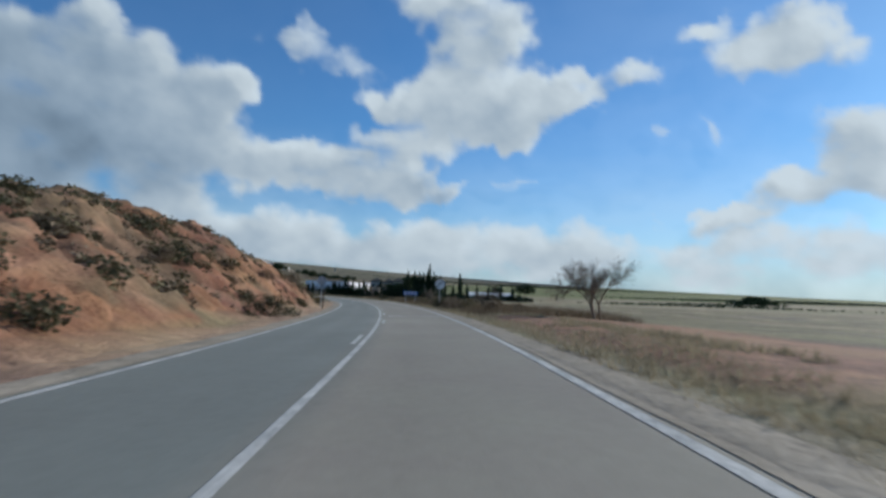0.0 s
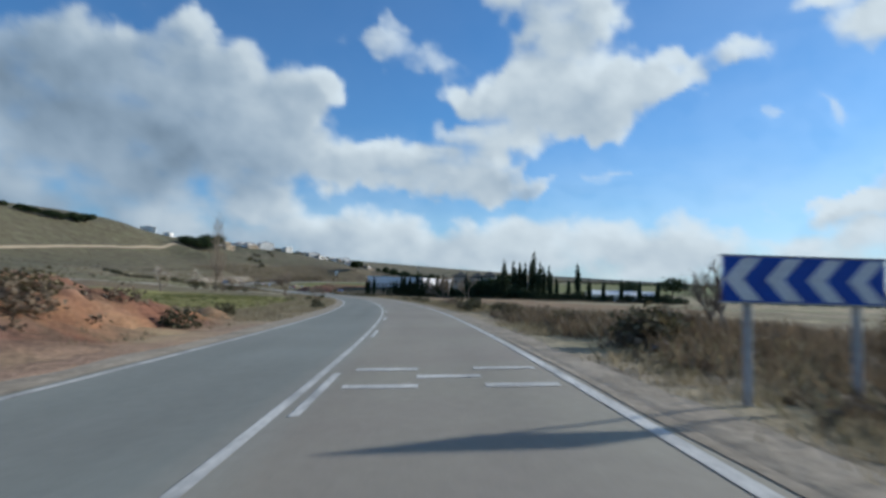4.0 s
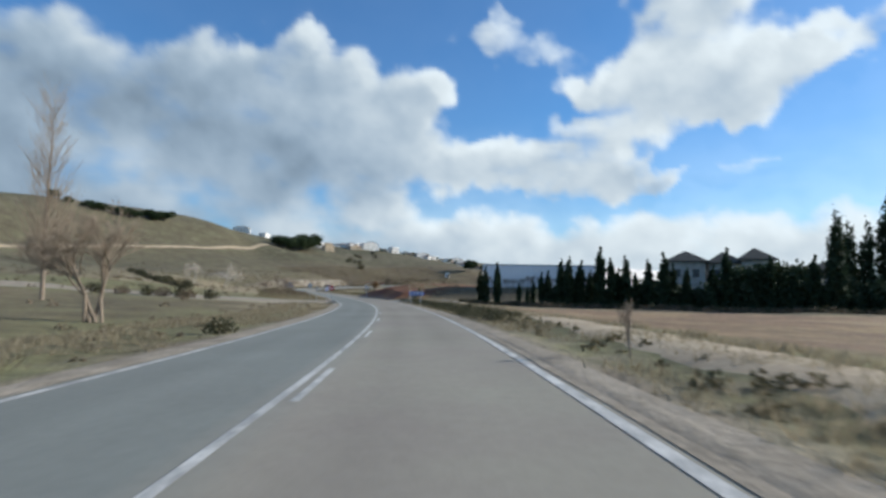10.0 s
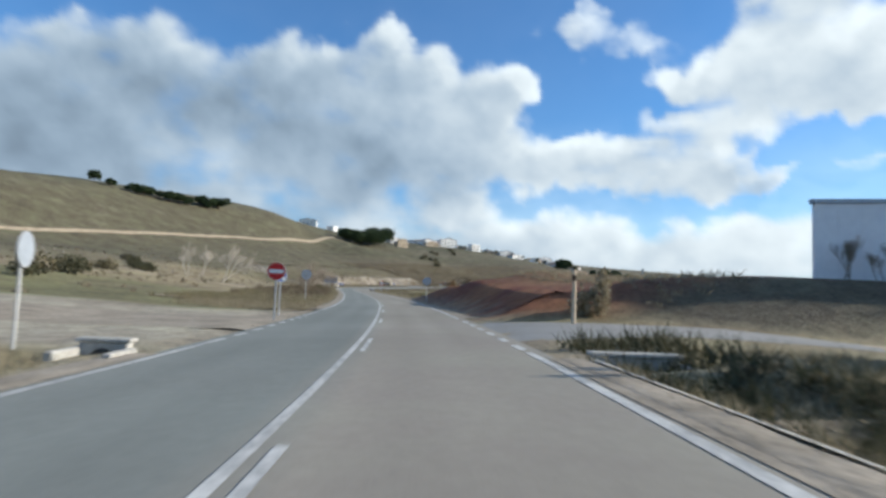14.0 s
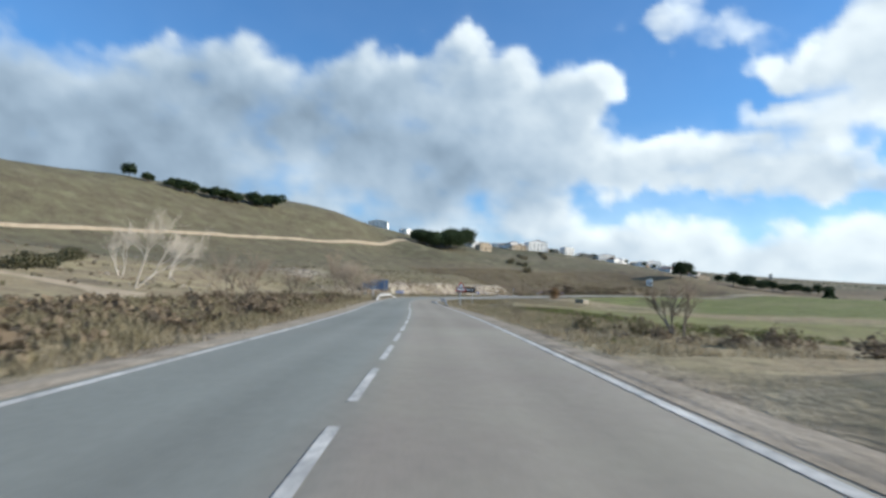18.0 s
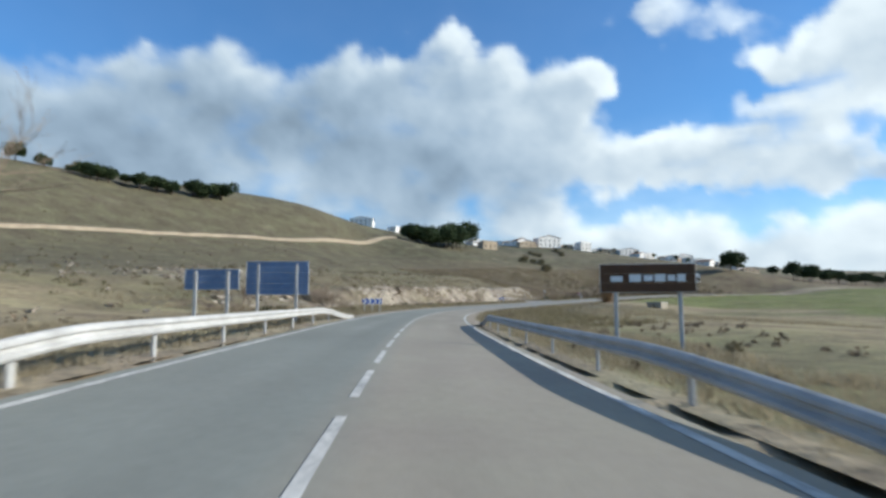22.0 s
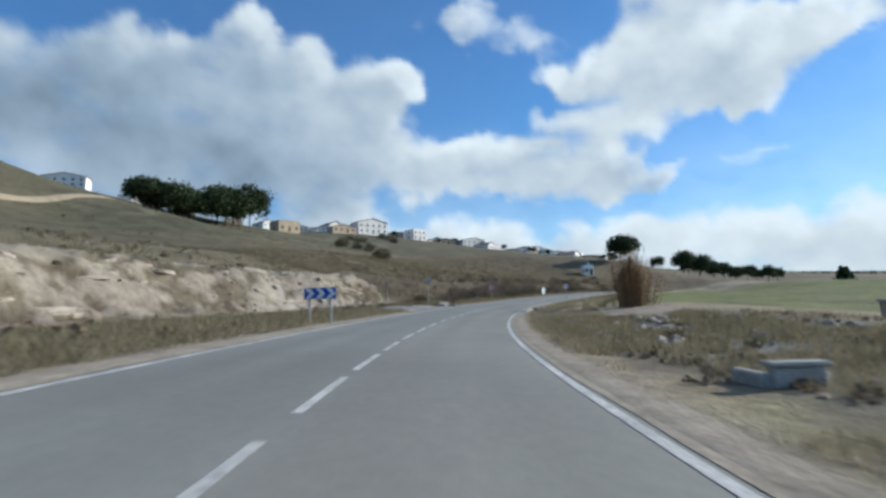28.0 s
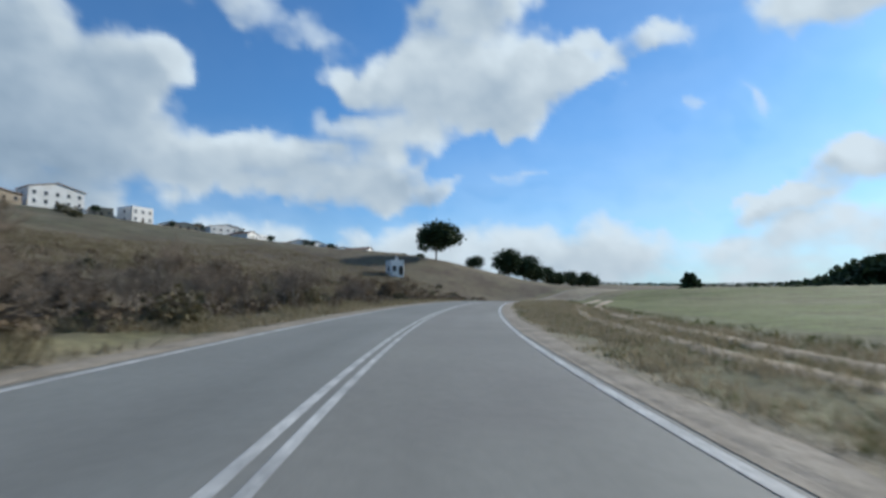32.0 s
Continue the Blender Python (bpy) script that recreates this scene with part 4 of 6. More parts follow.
def leaves(pts, size, rnd, flat=0.5):
    """Small four-cornered leaf sprays at the points, turned every way."""
    n = len(pts)
    a, b = rnd.normal(size=(n, 3)), rnd.normal(size=(n, 3))
    a[:, 2] *= flat
    a /= np.linalg.norm(a, axis=1)[:, None]
    b -= (a * b).sum(1)[:, None] * a
    b /= np.linalg.norm(b, axis=1)[:, None]
    sz = (size * rnd.uniform(0.55, 1.3, n))[:, None]
    v = np.stack([pts - a * sz * 0.5 - b * sz * 0.3, pts + a * sz * 0.2 - b * sz * 0.45, pts + a * sz * 0.55 + b * sz * 0.1, pts - a * sz * 0.1 + b * sz * 0.5], 1).reshape(-1, 3)
    return v, np.arange(4 * n).reshape(n, 4)


def limb(sh, p, way, length, r, depth, rnd, spread, up, fan=(2, 4)):
    """A branch that forks until it is a twig."""
    bend = Vector(rnd.normal(size=3) * 0.10)
    mid = p + way * length * 0.5
    end = mid + (way + bend).normalized() * length * 0.5
    n = 5 if depth > 2 else 3
    sh.tube(p, mid, r, r * 0.82, n)
    sh.tube(mid, end, r * 0.82, r * 0.6, n)
    if depth == 0:
        return
    for k in range(int(rnd.integers(*fan)) + 1):
        t = rnd.uniform(0.35, 1.0) if k else 1.0
        q = p.lerp(end, t)
        out = Vector(rnd.normal(size=3))
        nw = (way + out.normalized() * spread + Vector((0, 0, up))).normalized()
        limb(sh, q, nw, length * rnd.uniform(0.55, 0.8), r * 0.58, depth - 1, rnd, spread, up, fan)


def bare_tree(name, m, seed, height, r, depth, spread, up, material, label, stems=1, fan=(2, 4), group=""):
    rnd = np.random.default_rng(seed)
    t = thing(name, m, label, "tree", group)
    trunk, twigs = Shape(), Shape()
    for k in range(stems):
        lean = Vector((rnd.normal() * 0.12 * (stems > 1) * 3, rnd.normal() * 0.12 * (stems > 1) * 3, 1)).normalized()
        p = Vector((rnd.normal() * 0.25 * (stems > 1), rnd.normal() * 0.25 * (stems > 1), -0.15))
        q = p + lean * height * 0.28
        trunk.tube(p, q, r, r * 0.8, 7)
        for j in range(3 if stems == 1 else 2):
            nw = (lean + Vector(rnd.normal(size=3)).normalized() * spread * 0.7 + Vector((0, 0, up))).normalized()
            limb(twigs, q, nw, height * rnd.uniform(0.22, 0.34), r * 0.62, depth, rnd, spread, up, fan)
    part("trunk", trunk, material, t)
    part("crown", twigs, material, t, "leafless winter twigs")
    return t


def leafy(name, m, seed, blobs, count, size, leaf, bark, trunk, label, category="tree", group="", stems=3):
    """A tree or shrub: a trunk, limbs to each mass of foliage, and many small leaf sprays."""
    rnd = np.random.default_rng(seed)
    t = thing(name, m, label, category, group)
    wood = Shape()
    pts = []
    tot = sum(b[3] * b[4] * b[5] for b in blobs) ** 1.0
    for x, y, z, a, b, c in blobs:
        k = max(12, int(count * a * b * c / tot))
        u = rnd.normal(size=(k, 3))
        u /= np.linalg.norm(u, axis=1)[:, None]
        u *= rnd.uniform(0.45, 1.05, k)[:, None] ** 0.6
        u *= 1 + 0.18 * rnd.normal(size=(k, 1))
        pts.append(np.array([x, y, z]) + u * np.array([a, b, c]))
    h, r = trunk
    wood.tube((0, 0, -0.2), (0.03 * h, 0, h * 0.55), r, r * 0.85, 7)
    wood.tube((0.03 * h, 0, h * 0.55), (0.02 * h, 0.03 * h, h), r * 0.85, r * 0.6, 7)
    for x, y, z, a, b, c in blobs[: 2 + stems * 2]:
        wood.tube((0.02 * h, 0.02 * h, h * 0.75), (x, y, z), r * 0.5, r * 0.15, 5)
    part("trunk", wood, bark, t)
    v, f = leaves(np.concatenate(pts), size, rnd)
    part("crown", quick_mesh("crown", v, f, leaf), leaf, t)
    return t


def spread_copies(first, spots, rnd, size=(0.8, 1.2)):
    """Copies of finished things at world spots, each turned and sized a little differently."""
    out = []
    for k, (x, y) in enumerate(spots):
        f = first[k % len(first)]
        g = rnd.uniform(*size)
        out.append(copy_thing(f, placed(ground_xy(float(x), float(y), -0.03), rnd.uniform(0, 360), (g * rnd.uniform(0.9, 1.1), g * rnd.uniform(0.9, 1.1), g))))
    return out


def sd_spots(*pairs):
    return [tuple(float(q) for q in on_road(a, b)[:2]) for a, b in pairs]


rnd = np.random.default_rng(3)

# umbrella pines of the grove
PINE_TEXT = "dark green umbrella pine of the grove on the hillside"


def pine(seed, x, y, h, w, label, group, turn=0, count=2200):
    r = np.random.default_rng(seed)
    blobs = [(r.normal() * w * 0.2, r.normal() * w * 0.2, h * 0.68, w * 0.36, w * 0.36, h * 0.30) for k in range(3)]
    for k in range(8):
        a = 2 * math.pi * k / 8 + r.normal() * 0.3
        blobs.append((math.cos(a) * w * 0.34, math.sin(a) * w * 0.34, h * (0.42 + 0.26 * r.random()), w * 0.23, w * 0.23, h * 0.20))
    return leafy("pine_tree", placed(ground_xy(x, y), turn), seed, blobs, count, 0.40 + 0.028 * h, PINE, DARK_BARK, (h * 0.72, 0.24), label, "pine", group)


GROVE = "pine grove on the hill"
p1, p2, p3 = pine(11, -325, 581, 10.5, 11, PINE_TEXT, GROVE, 0, 3600), pine(12, -324, 598, 12.5, 12.5, PINE_TEXT, GROVE, 0, 3600), pine(13, -326, 622, 14.5, 13, PINE_TEXT, GROVE, 0, 3600)
spread_copies([p1, p1, p2], [(-329, 574), (-327, 588), (-324, 605), (-326, 592), (-333, 586), (-326, 612), (-331, 596), (-330, 580), (-328, 606)], rnd, (0.9, 1.05))
spread_copies([p3], [(-325, 614), (-331, 619)], rnd, (0.85, 0.98))
spread_copies([p3, p2, p1], [(-340, 592), (-343, 604)], rnd, (0.62, 0.72))
ROW = "small dark pine in the row along the ridge"
q1, q2, q3 = (pine(14 + k, -363 + 3 * k, 434 + 20 * k, 6.0, 6.2, ROW, "pines along the ridge") for k in range(3))
spread_copies([q1, q2, q3], [(-365 + 9.5 * k / 19 + rnd.normal() * 1.0, 426 + 57 * k / 19 + rnd.normal() * 1.2) for k in range(0, 20, 2)] + [(-366, 431), (-359, 471), (-357, 480)], rnd, (0.55, 1.3))
pine(17, -372, 411.6, 6.5, 5.6, "lone dark pine on the bare ridge", "")
pine(22, -368.5, 419, 4.2, 4.6, "low pine beside the lone pine on the ridge", "")
pine(18, -194, 674, 10.5, 10, "round dark stone pine beside white village houses", "", 0, 5200)
spot = pine(19, -168, 703, 10, 9, "dark pine in the belt above the road bend", "pines above the bend")
spot2 = pine(20, -161, 708, 9.5, 9, "dark pine in the belt above the road bend", "pines above the bend")
spread_copies([spot, spot2], [(-160, 712), (-154, 718), (-148, 726), (-142, 732), (-136, 738), (-130, 746), (-124, 752), (-164, 718), (-152, 728), (-140, 744), (-178, 708), (-118, 760)], rnd, (0.6, 1.0))

# cypresses round the shed


def cypress(seed, x, y, h, w, label):
    """A column of dense foliage, widest below the middle and drawn to a leaning tip."""
    r = np.random.default_rng(seed)
    blobs, lean = [], r.normal() * 0.03
    for k in range(17):
        t = k / 16
        rad = w * 0.42 * (0.80 + 0.20 * math.sin(math.pi * min(1, t * 1.1))) * (1 - 0.80 * max(0.0, (t - 0.55) / 0.45) ** 1.8)
        blobs.append((r.normal() * 0.08 * w + lean * h * t * t, r.normal() * 0.08 * w, h * (0.04 + 0.93 * t), rad, rad, h * 0.075))
    return leafy("cypress", placed(ground_xy(x, y)), seed, blobs, 2600, 0.24 + 0.012 * h, CYPRESS, DARK_BARK, (h * 0.5, 0.14), label, "cypress", "cypress row by the shed", 0)


CYP_TEXT = "narrow dark green cypress in the row by the shed"
c1, c2, c3 = cypress(31, -57.3, 244.2, 4.3, 0.85, CYP_TEXT), cypress(32, -6.9, 257.5, 15.4, 3.0, "tall dark cypress standing over the row"), cypress(33, -46.9, 247.0, 6.3, 1.25, CYP_TEXT)
spread_copies([c2], [(-12.5, 255), (-9.4, 256.5), (-4.9, 255.5), (-1.4, 256), (-15.3, 246), (7.2, 256), (-10.8, 258), (-3.2, 258)], rnd, (0.70, 0.84))
for k, (a, b, h) in enumerate(((-56.4, 243.6, 4.5), (-54.8, 243.8, 5.1), (-52.5, 246.5, 2.8), (-51.4, 246.9, 2.3), (-49.5, 247.0, 4.2), (-48.6, 247.3, 4.3), (-46.9, 246.1, 3.3), (-50.8, 248.0, 3.1))):
    copy_thing(c1, placed(ground_xy(a, b, -0.03), 70 * k, (h / 4.0) ** 0.6) @ Matrix.Diagonal((1, 1, (h / 4.0) ** 0.4, 1)))
for k, (a, b, h) in enumerate(((-45.6, 245.3, 6.2), (-44.2, 246.3, 5.8), (-41.5, 244.5, 7.3), (-40.2, 244.9, 6.0), (-38.4, 245.9, 6.3), (-46.4, 247.0, 4.6), (-44.9, 247.1, 4.3), (-43.0, 246.5, 4.6), (-42.3, 247.2, 4.9), (-39.4, 246.5, 4.8), (-37.3, 246.9, 4.3), (-35.7, 246.5, 5.9),
                               (-33.8, 246.5, 6.7), (-32.8, 247.5, 5.4), (-31.2, 247.1, 5.0), (-28.3, 246.7, 5.2), (-26.7, 246.5, 7.2), (-25.6, 247.1, 4.4), (-24.2, 246.5, 5.0), (-23.0, 246.7, 5.4), (-22.0, 246.5, 6.2), (-20.7, 247.3, 4.3), (-19.5, 246.7, 4.6), (-17.5, 246, 6.2), (0.5, 252, 6.6), (4, 250, 6.0), (10, 249, 6.4), (14, 248, 5.8), (19, 247, 6.3), (24, 246.5, 6.0), (29, 246, 6.2))):
    copy_thing(c3, placed(ground_xy(a, b, -0.03), 50 * k, (h / 6.0) ** 0.6) @ Matrix.Diagonal((1, 1, (h / 6.0) ** 0.4, 1)))
blob = [(0, 0, 1.5, 1.6, 1.4, 1.3), (1.0, 0.4, 1.3, 1.1, 1.0, 1.1), (-1.0, -0.3, 1.2, 1.1, 1.1, 1.0)]
h1 = leafy("hedge_shrub", placed(ground_xy(-46.6, 247.5)), 41, blob, 700, 0.30, CYPRESS, DARK_BARK, (1.0, 0.08), "dark dense hedge shrub along the field edge", "shrub", "hedge along the field")
spread_copies([h1], [(-47 + 1.6 * k + rnd.normal() * 0.4, 247.2 + 0.04 * k + rnd.normal() * 0.8) for k in range(54)], rnd, (0.6, 1.15))
spread_copies([h1], [(-36 + 1.5 * k + rnd.normal() * 0.3, 249.0 + rnd.normal() * 0.8) for k in range(20)], rnd, (1.0, 1.55))
b2 = [(0, 0, 4.4, 2.4, 2.4, 1.5), (1.6, 0.8, 3.9, 1.6, 1.6, 1.2), (-1.5, -0.6, 4.0, 1.7, 1.7, 1.2), (0.2, 1.5, 4.8, 1.5, 1.5, 1.1)]
r1 = leafy("pine_tree", placed(ground_xy(-24, 257)), 42, b2, 1100, 0.42, PINE, DARK_BARK, (3.9, 0.16), "young round pine behind the cypress row", "pine", "young pines by the shed")
spread_copies([r1], [(-20, 256), (-16, 258), (24, 262), (36, 258)], rnd, (1.05, 1.35))

# scrub of the banks and verges
dome = [(0, 0, 0.42, 0.72, 0.68, 0.46), (0.35, 0.2, 0.34, 0.45, 0.45, 0.36), (-0.36, -0.15, 0.32, 0.48, 0.44, 0.34), (0.05, -0.4, 0.3, 0.4, 0.4, 0.3)]
at0 = sd_spots((8, -11), (14, -9), (22, -12), (30, -8))
sa = leafy("scrub_bush", placed(ground_xy(*at0[0]), 10), 51, dome, 420, 0.13, SCRUB, BARK, (0.3, 0.03), "low olive scrub bush on red earth", "bush", "scrub on the red bank")
sb = leafy("scrub_bush", placed(ground_xy(*at0[1]), 80), 52, dome, 420, 0.13, SCRUB_DARK, BARK, (0.3, 0.03), "low dark scrub bush on red earth", "bush", "scrub on the red bank")
sc = leafy("scrub_bush", placed(ground_xy(*at0[2]), 80), 53, dome, 380, 0.13, SCRUB_BROWN, BARK, (0.3, 0.03), "low brown scrub bush on red earth", "bush", "scrub on the red bank")
spots = []
while len(spots) < 92:
    a, b = rnd.uniform(-8, 92), -rnd.uniform(6.4, 21)
    if grain(np.array([a]), np.array([b]), 9.0, 2)[0] > 0.34:
        spots.append((a, b))
spread_copies([sa, sb, sc, sb], sd_spots(*spots), rnd, (0.45, 1.35))


def clumps(name, spots, size, material, label, seed, each=26, leaf=0.16):
    """Many low bushes that nobody could count, joined into one mesh."""
    r = np.random.default_rng(seed)
    x, y = np.array(spots).T
    n = len(x)
    z = level(x, y)
    g = r.uniform(size[0], size[1], n)
    u = r.normal(size=(n, each, 3))
    u /= np.linalg.norm(u, axis=2)[..., None]
    u *= r.uniform(0.5, 1.05, (n, each, 1))
    u[..., 2] = np.abs(u[..., 2])
    pts = np.stack([x, y, z], 1)[:, None] + u * g[:, None, None] * np.array([0.75, 0.75, 0.8])
    v, f = leaves(pts.reshape(-1, 3), np.repeat(leaf * g + 0.05, each), r)
    return tagged(new(name, quick_mesh(name, v, f, material)), label, "scrub", kind="stuff")


def scatter(s0, s1, d0, d1, n):
    return sd_spots(*zip(rnd.uniform(s0, s1, n), rnd.uniform(d0, d1, n)))


def verge_bushes(s0, s1, d0, d1, count, protos, size, label, group):
    got = []
    for k in range(count):
        got.append((rnd.uniform(s0, s1), rnd.uniform(d0, d1)))
    made = spread_copies(protos, sd_spots(*got), rnd, size)
    for ob in made:
        ob["label"], ob["group"] = label, group
    return made


verge_bushes(43, 72, 5.6, 9.5, 22, [sb, sa, sc], (0.5, 1.15), "dark green shrub on the road verge", "shrubs on the verge")
verge_bushes(78, 128, 5.6, 9.0, 17, [sa, sb, sc], (0.5, 1.2), "grey-green shrub on the road verge", "shrubs on the verge")
verge_bushes(128, 160, 5.4, 7.0, 12, [sb, sa], (0.35, 0.7), "small dark shrub on the gravel verge", "shrubs on the verge")
verge_bushes(196, 248, 5.2, 6.7, 24, [sb], (0.4, 0.75), "dark weedy shrub in the ditch", "ditch shrubs")
verge_bushes(316, 326, 6.5, 12, 7, [sc, sa], (0.4, 0.8), "dark shrub at the foot of the earth terrace", "shrubs by the terrace")
verge_bushes(95, 200, -8.5, -5.0, 14, [sc, sb], (0.3, 0.8), "brown shrub on the field edge", "shrubs on the field edge")
verge_bushes(282, 372, -16, -6.0, 15, [sc, sa], (0.5, 1.2), "dry brown bush in tall grass", "bushes in the dry grass")
verge_bushes(412, 530, -14, -6.0, 11, [sa, sc, sb], (0.4, 0.9), "grey-green bush below the rock cutting", "bushes below the cutting")
verge_bushes(330, 530, 6.5, 14.0, 9, [sc, sa], (0.3, 0.7), "brown weedy bush on the field verge", "bushes on the field verge")
verge_bushes(549, 640, -14, -6.0, 14, [sa, sc, sb], (0.6, 1.5), "grey-brown scrub bush on the slope", "scrub on the slope")
clumps("verge_scrub", scatter(312, 374, -16, -5.8, 260), (0.35, 0.95), SCRUB_BROWN, "tall grey-brown scrub along the meadow", 94, 60)
clumps("bank_scrub", scatter(-8, 92, -22, -7.5, 160), (0.35, 0.9), SCRUB_BROWN, "brown bushes on the red bank", 95, 70)
clumps("scrub_cover", scatter(549, 670, -30, -6, 130), (0.3, 0.7), SCRUB_BROWN, "brown scrub covering the slope", 71, 60)
clumps("scrub_cover", scatter(585, 690, -46, -12, 60), (0.5, 1.2), SCRUB_BROWN, "brown thicket below the village", 72, 90)
clumps("scrub_cover", scatter(612, 690, -30, -8, 60), (1.0, 2.0), SCRUB_BROWN, "brown thicket below the village", 73, 110)
clumps("scrub_cover", scatter(574, 655, -13, -6.5, 170), (0.4, 1.1), SCRUB_BROWN, "grey-brown thicket beside the road", 88, 100)
clumps("scrub_cover", scatter(600, 690, -26, -9, 70), (0.5, 1.3), SCRUB_DARK, "dark thicket where the slope meets the road", 89, 100)
clumps("scrub_cover", scatter(430, 566, -60, -20, 260), (0.3, 0.9), SCRUB, "low scrub above the rock cutting", 74, 40)
clumps("scrub_cover", scatter(425, 560, -22, -7, 260), (0.25, 0.7), SCRUB_BROWN, "brown scrub below the rock cutting", 75, 40)
clumps("hill_scrub", scatter(260, 640, -190, -26, 1100), (0.25, 0.8), SCRUB, "scattered low scrub on the hillside", 76, 22, 0.22)
clumps("hill_scrub", scatter(200, 560, -110, -16, 420), (0.3, 0.9), SCRUB_BROWN, "scattered brown scrub in the dry fields", 77, 22, 0.22)
clumps("field_hedge", [(-60 + 0.22 * k + rnd.normal() * 0.5, 243.4 + rnd.normal() * 0.8) for k in range(420)], (0.4, 1.0), SCRUB_DARK, "dark brown hedge of weeds along the far side of the field", 91, 36)
clumps("field_hedge", [(-60 + 0.3 * k + rnd.normal() * 0.5, 243.2 + rnd.normal() * 1.2) for k in range(300)], (0.3, 0.9), SCRUB_BROWN, "brown hedge of weeds along the far side of the field", 92, 36)
clumps("bank_scrub", scatter(-8, 92, -23, -7.0, 900), (0.15, 0.55), SCRUB_BROWN, "small brown tufts of scrub on the red bank", 78, 30)
clumps("bank_scrub", scatter(-8, 92, -24, -10.0, 300), (0.3, 0.9), SCRUB_DARK, "dark scrub along the top of the red bank", 87, 50)
clumps("bank_scrub", scatter(-8, 92, -24, -8.0, 320), (0.3, 0.9), SCRUB, "grey-green scrub on the red bank", 86, 44)
clumps("verge_scrub", scatter(440, 528, 6.2, 18, 240), (0.10, 0.34), SCRUB_DARK, "dark weedy scrub on the field verge", 84, 30)
clumps("hill_stones", scatter(370, 560, -80, -22, 420), (0.15, 0.45), ROCK, "pale stones scattered on the hillside", 85, 16, 0.5)
clumps("hill_stones", scatter(446, 464, -46, -31, 130), (0.2, 0.55), ROCK, "pale rock outcrop on the hillside", 93, 16, 0.5)
clumps("verge_scrub", scatter(318, 530, 5.4, 16, 620), (0.12, 0.42), SCRUB_BROWN, "low brown scrub on the field verge", 79, 30)
clumps("verge_scrub", scatter(280, 532, -14, -5.2, 560), (0.12, 0.42), SCRUB_BROWN, "low brown scrub along the road", 81, 30)
clumps("verge_scrub", scatter(100, 250, -12, -5.2, 260), (0.1, 0.35), SCRUB_BROWN, "low brown scrub along the road", 82, 26)
clumps("verge_scrub", scatter(128, 250, 5.0, 6.6, 240), (0.12, 0.4), SCRUB, "low grey-green scrub along the ditch", 83, 30)
clumps("verge_scrub", scatter(42, 130, 5.4, 12, 240), (0.2, 0.6), SCRUB_BROWN, "low brown scrub on the field verge", 80, 34)
for ob in spread_copies([sb, sa], [(-284 + rnd.normal() * 2, 611), (-288, 622), (-280, 616), (-275, 614), (-277, 620), (-262, 594), (-265, 600), (-296, 650), (-301, 655), (-292, 648), (-286, 668), (-289, 674), (-300, 688), (-296, 684)], rnd, (2.2, 3.6)):
    ob["label"], ob["group"] = "dark evergreen bush below the village houses", "bushes below the houses"
for ob in spread_copies([sb], [(-170 - 3.6 * k, 303 + 2.1 * k + rnd.normal()) for k in range(13)], rnd, (1.6, 2.4)):
    ob["label"], ob["group"] = "dark bramble hedge in the field", "bramble hedge"
for ob in spread_copies([sb, sc], [(-100 + 1.8 * k, 222 + 1.2 * k + rnd.normal()) for k in range(7)], rnd, (1.0, 1.6)):
    ob["label"], ob["group"] = "dark bramble on the field bank", "brambles on the field bank"
for ob in spread_copies([sb, sa], [(-118 - 5 * k + rnd.normal(), 255 + 4 * k + rnd.normal()) for k in range(9)], rnd, (1.3, 2.2)):
    ob["label"], ob["group"] = "dark bramble below the hill", "brambles below the hill"

# leafless trees
bare_tree("bare_tree", placed(ground_at(33.3, 12.5)), 61, 4.1, 0.085, 5, 0.9, 0.10, BARK, "leafless grey spreading tree beside the field", 3, (3, 4))
bare_tree("bare_tree", placed(ground_at(47.5, 9.0)), 62, 1.9, 0.06, 4, 0.7, 0.15, BARK, "leafless grey shrub tree on the verge", 4)
bare_tree("bare_tree", placed(ground_at(86, 10.0)), 63, 2.4, 0.06, 4, 0.7, 0.15, BARK, "leafless grey shrub tree on the verge", 4)
bare_tree("bare_tree", placed(ground_at(124.2, 6.4)), 64, 3.0, 0.045, 5, 0.7, 0.22, BARK, "leafless brown shrub tree beside the road edge", 5)
bare_tree("bare_tree", placed(ground_at(131.5, 9.8)), 65, 3.7, 0.04, 5, 0.75, 0.2, TWIGS, "leafless tree at the ploughed field's edge", 2)
bare_tree("sapling", placed(ground_at(182.5, 5.6)), 90, 1.35, 0.025, 3, 0.5, 0.3, BARK, "thin leafless sapling on the road verge", 1)
bare_tree("bare_tree", placed(ground_at(199, -12.5)), 66, 5.2, 0.09, 5, 0.7, 0.15, BARK, "leafless bushy tree in the dry field", 5)
bare_tree("bare_tree", placed(ground_at(165, -30)), 67, 4.2, 0.07, 4, 0.7, 0.1, BARK, "leafless shrub tree in the dry field", 3)
t = thing("poplar", placed(ground_xy(-83, 202)), "tall narrow leafless poplar in the field", "tree")
r = np.random.default_rng(68)
trunk, twigs = Shape(), Shape()
H = 17.4
for k in range(8):
    trunk.tube((0.05 * math.sin(k), 0.05 * math.cos(k), H * k / 8 - 0.3), (0.05 * math.sin(k + 1), 0.05 * math.cos(k + 1), H * (k + 1) / 8 - 0.3), 0.20 * (1 - k / 8.6), 0.20 * (1 - (k + 1) / 8.6), 7)
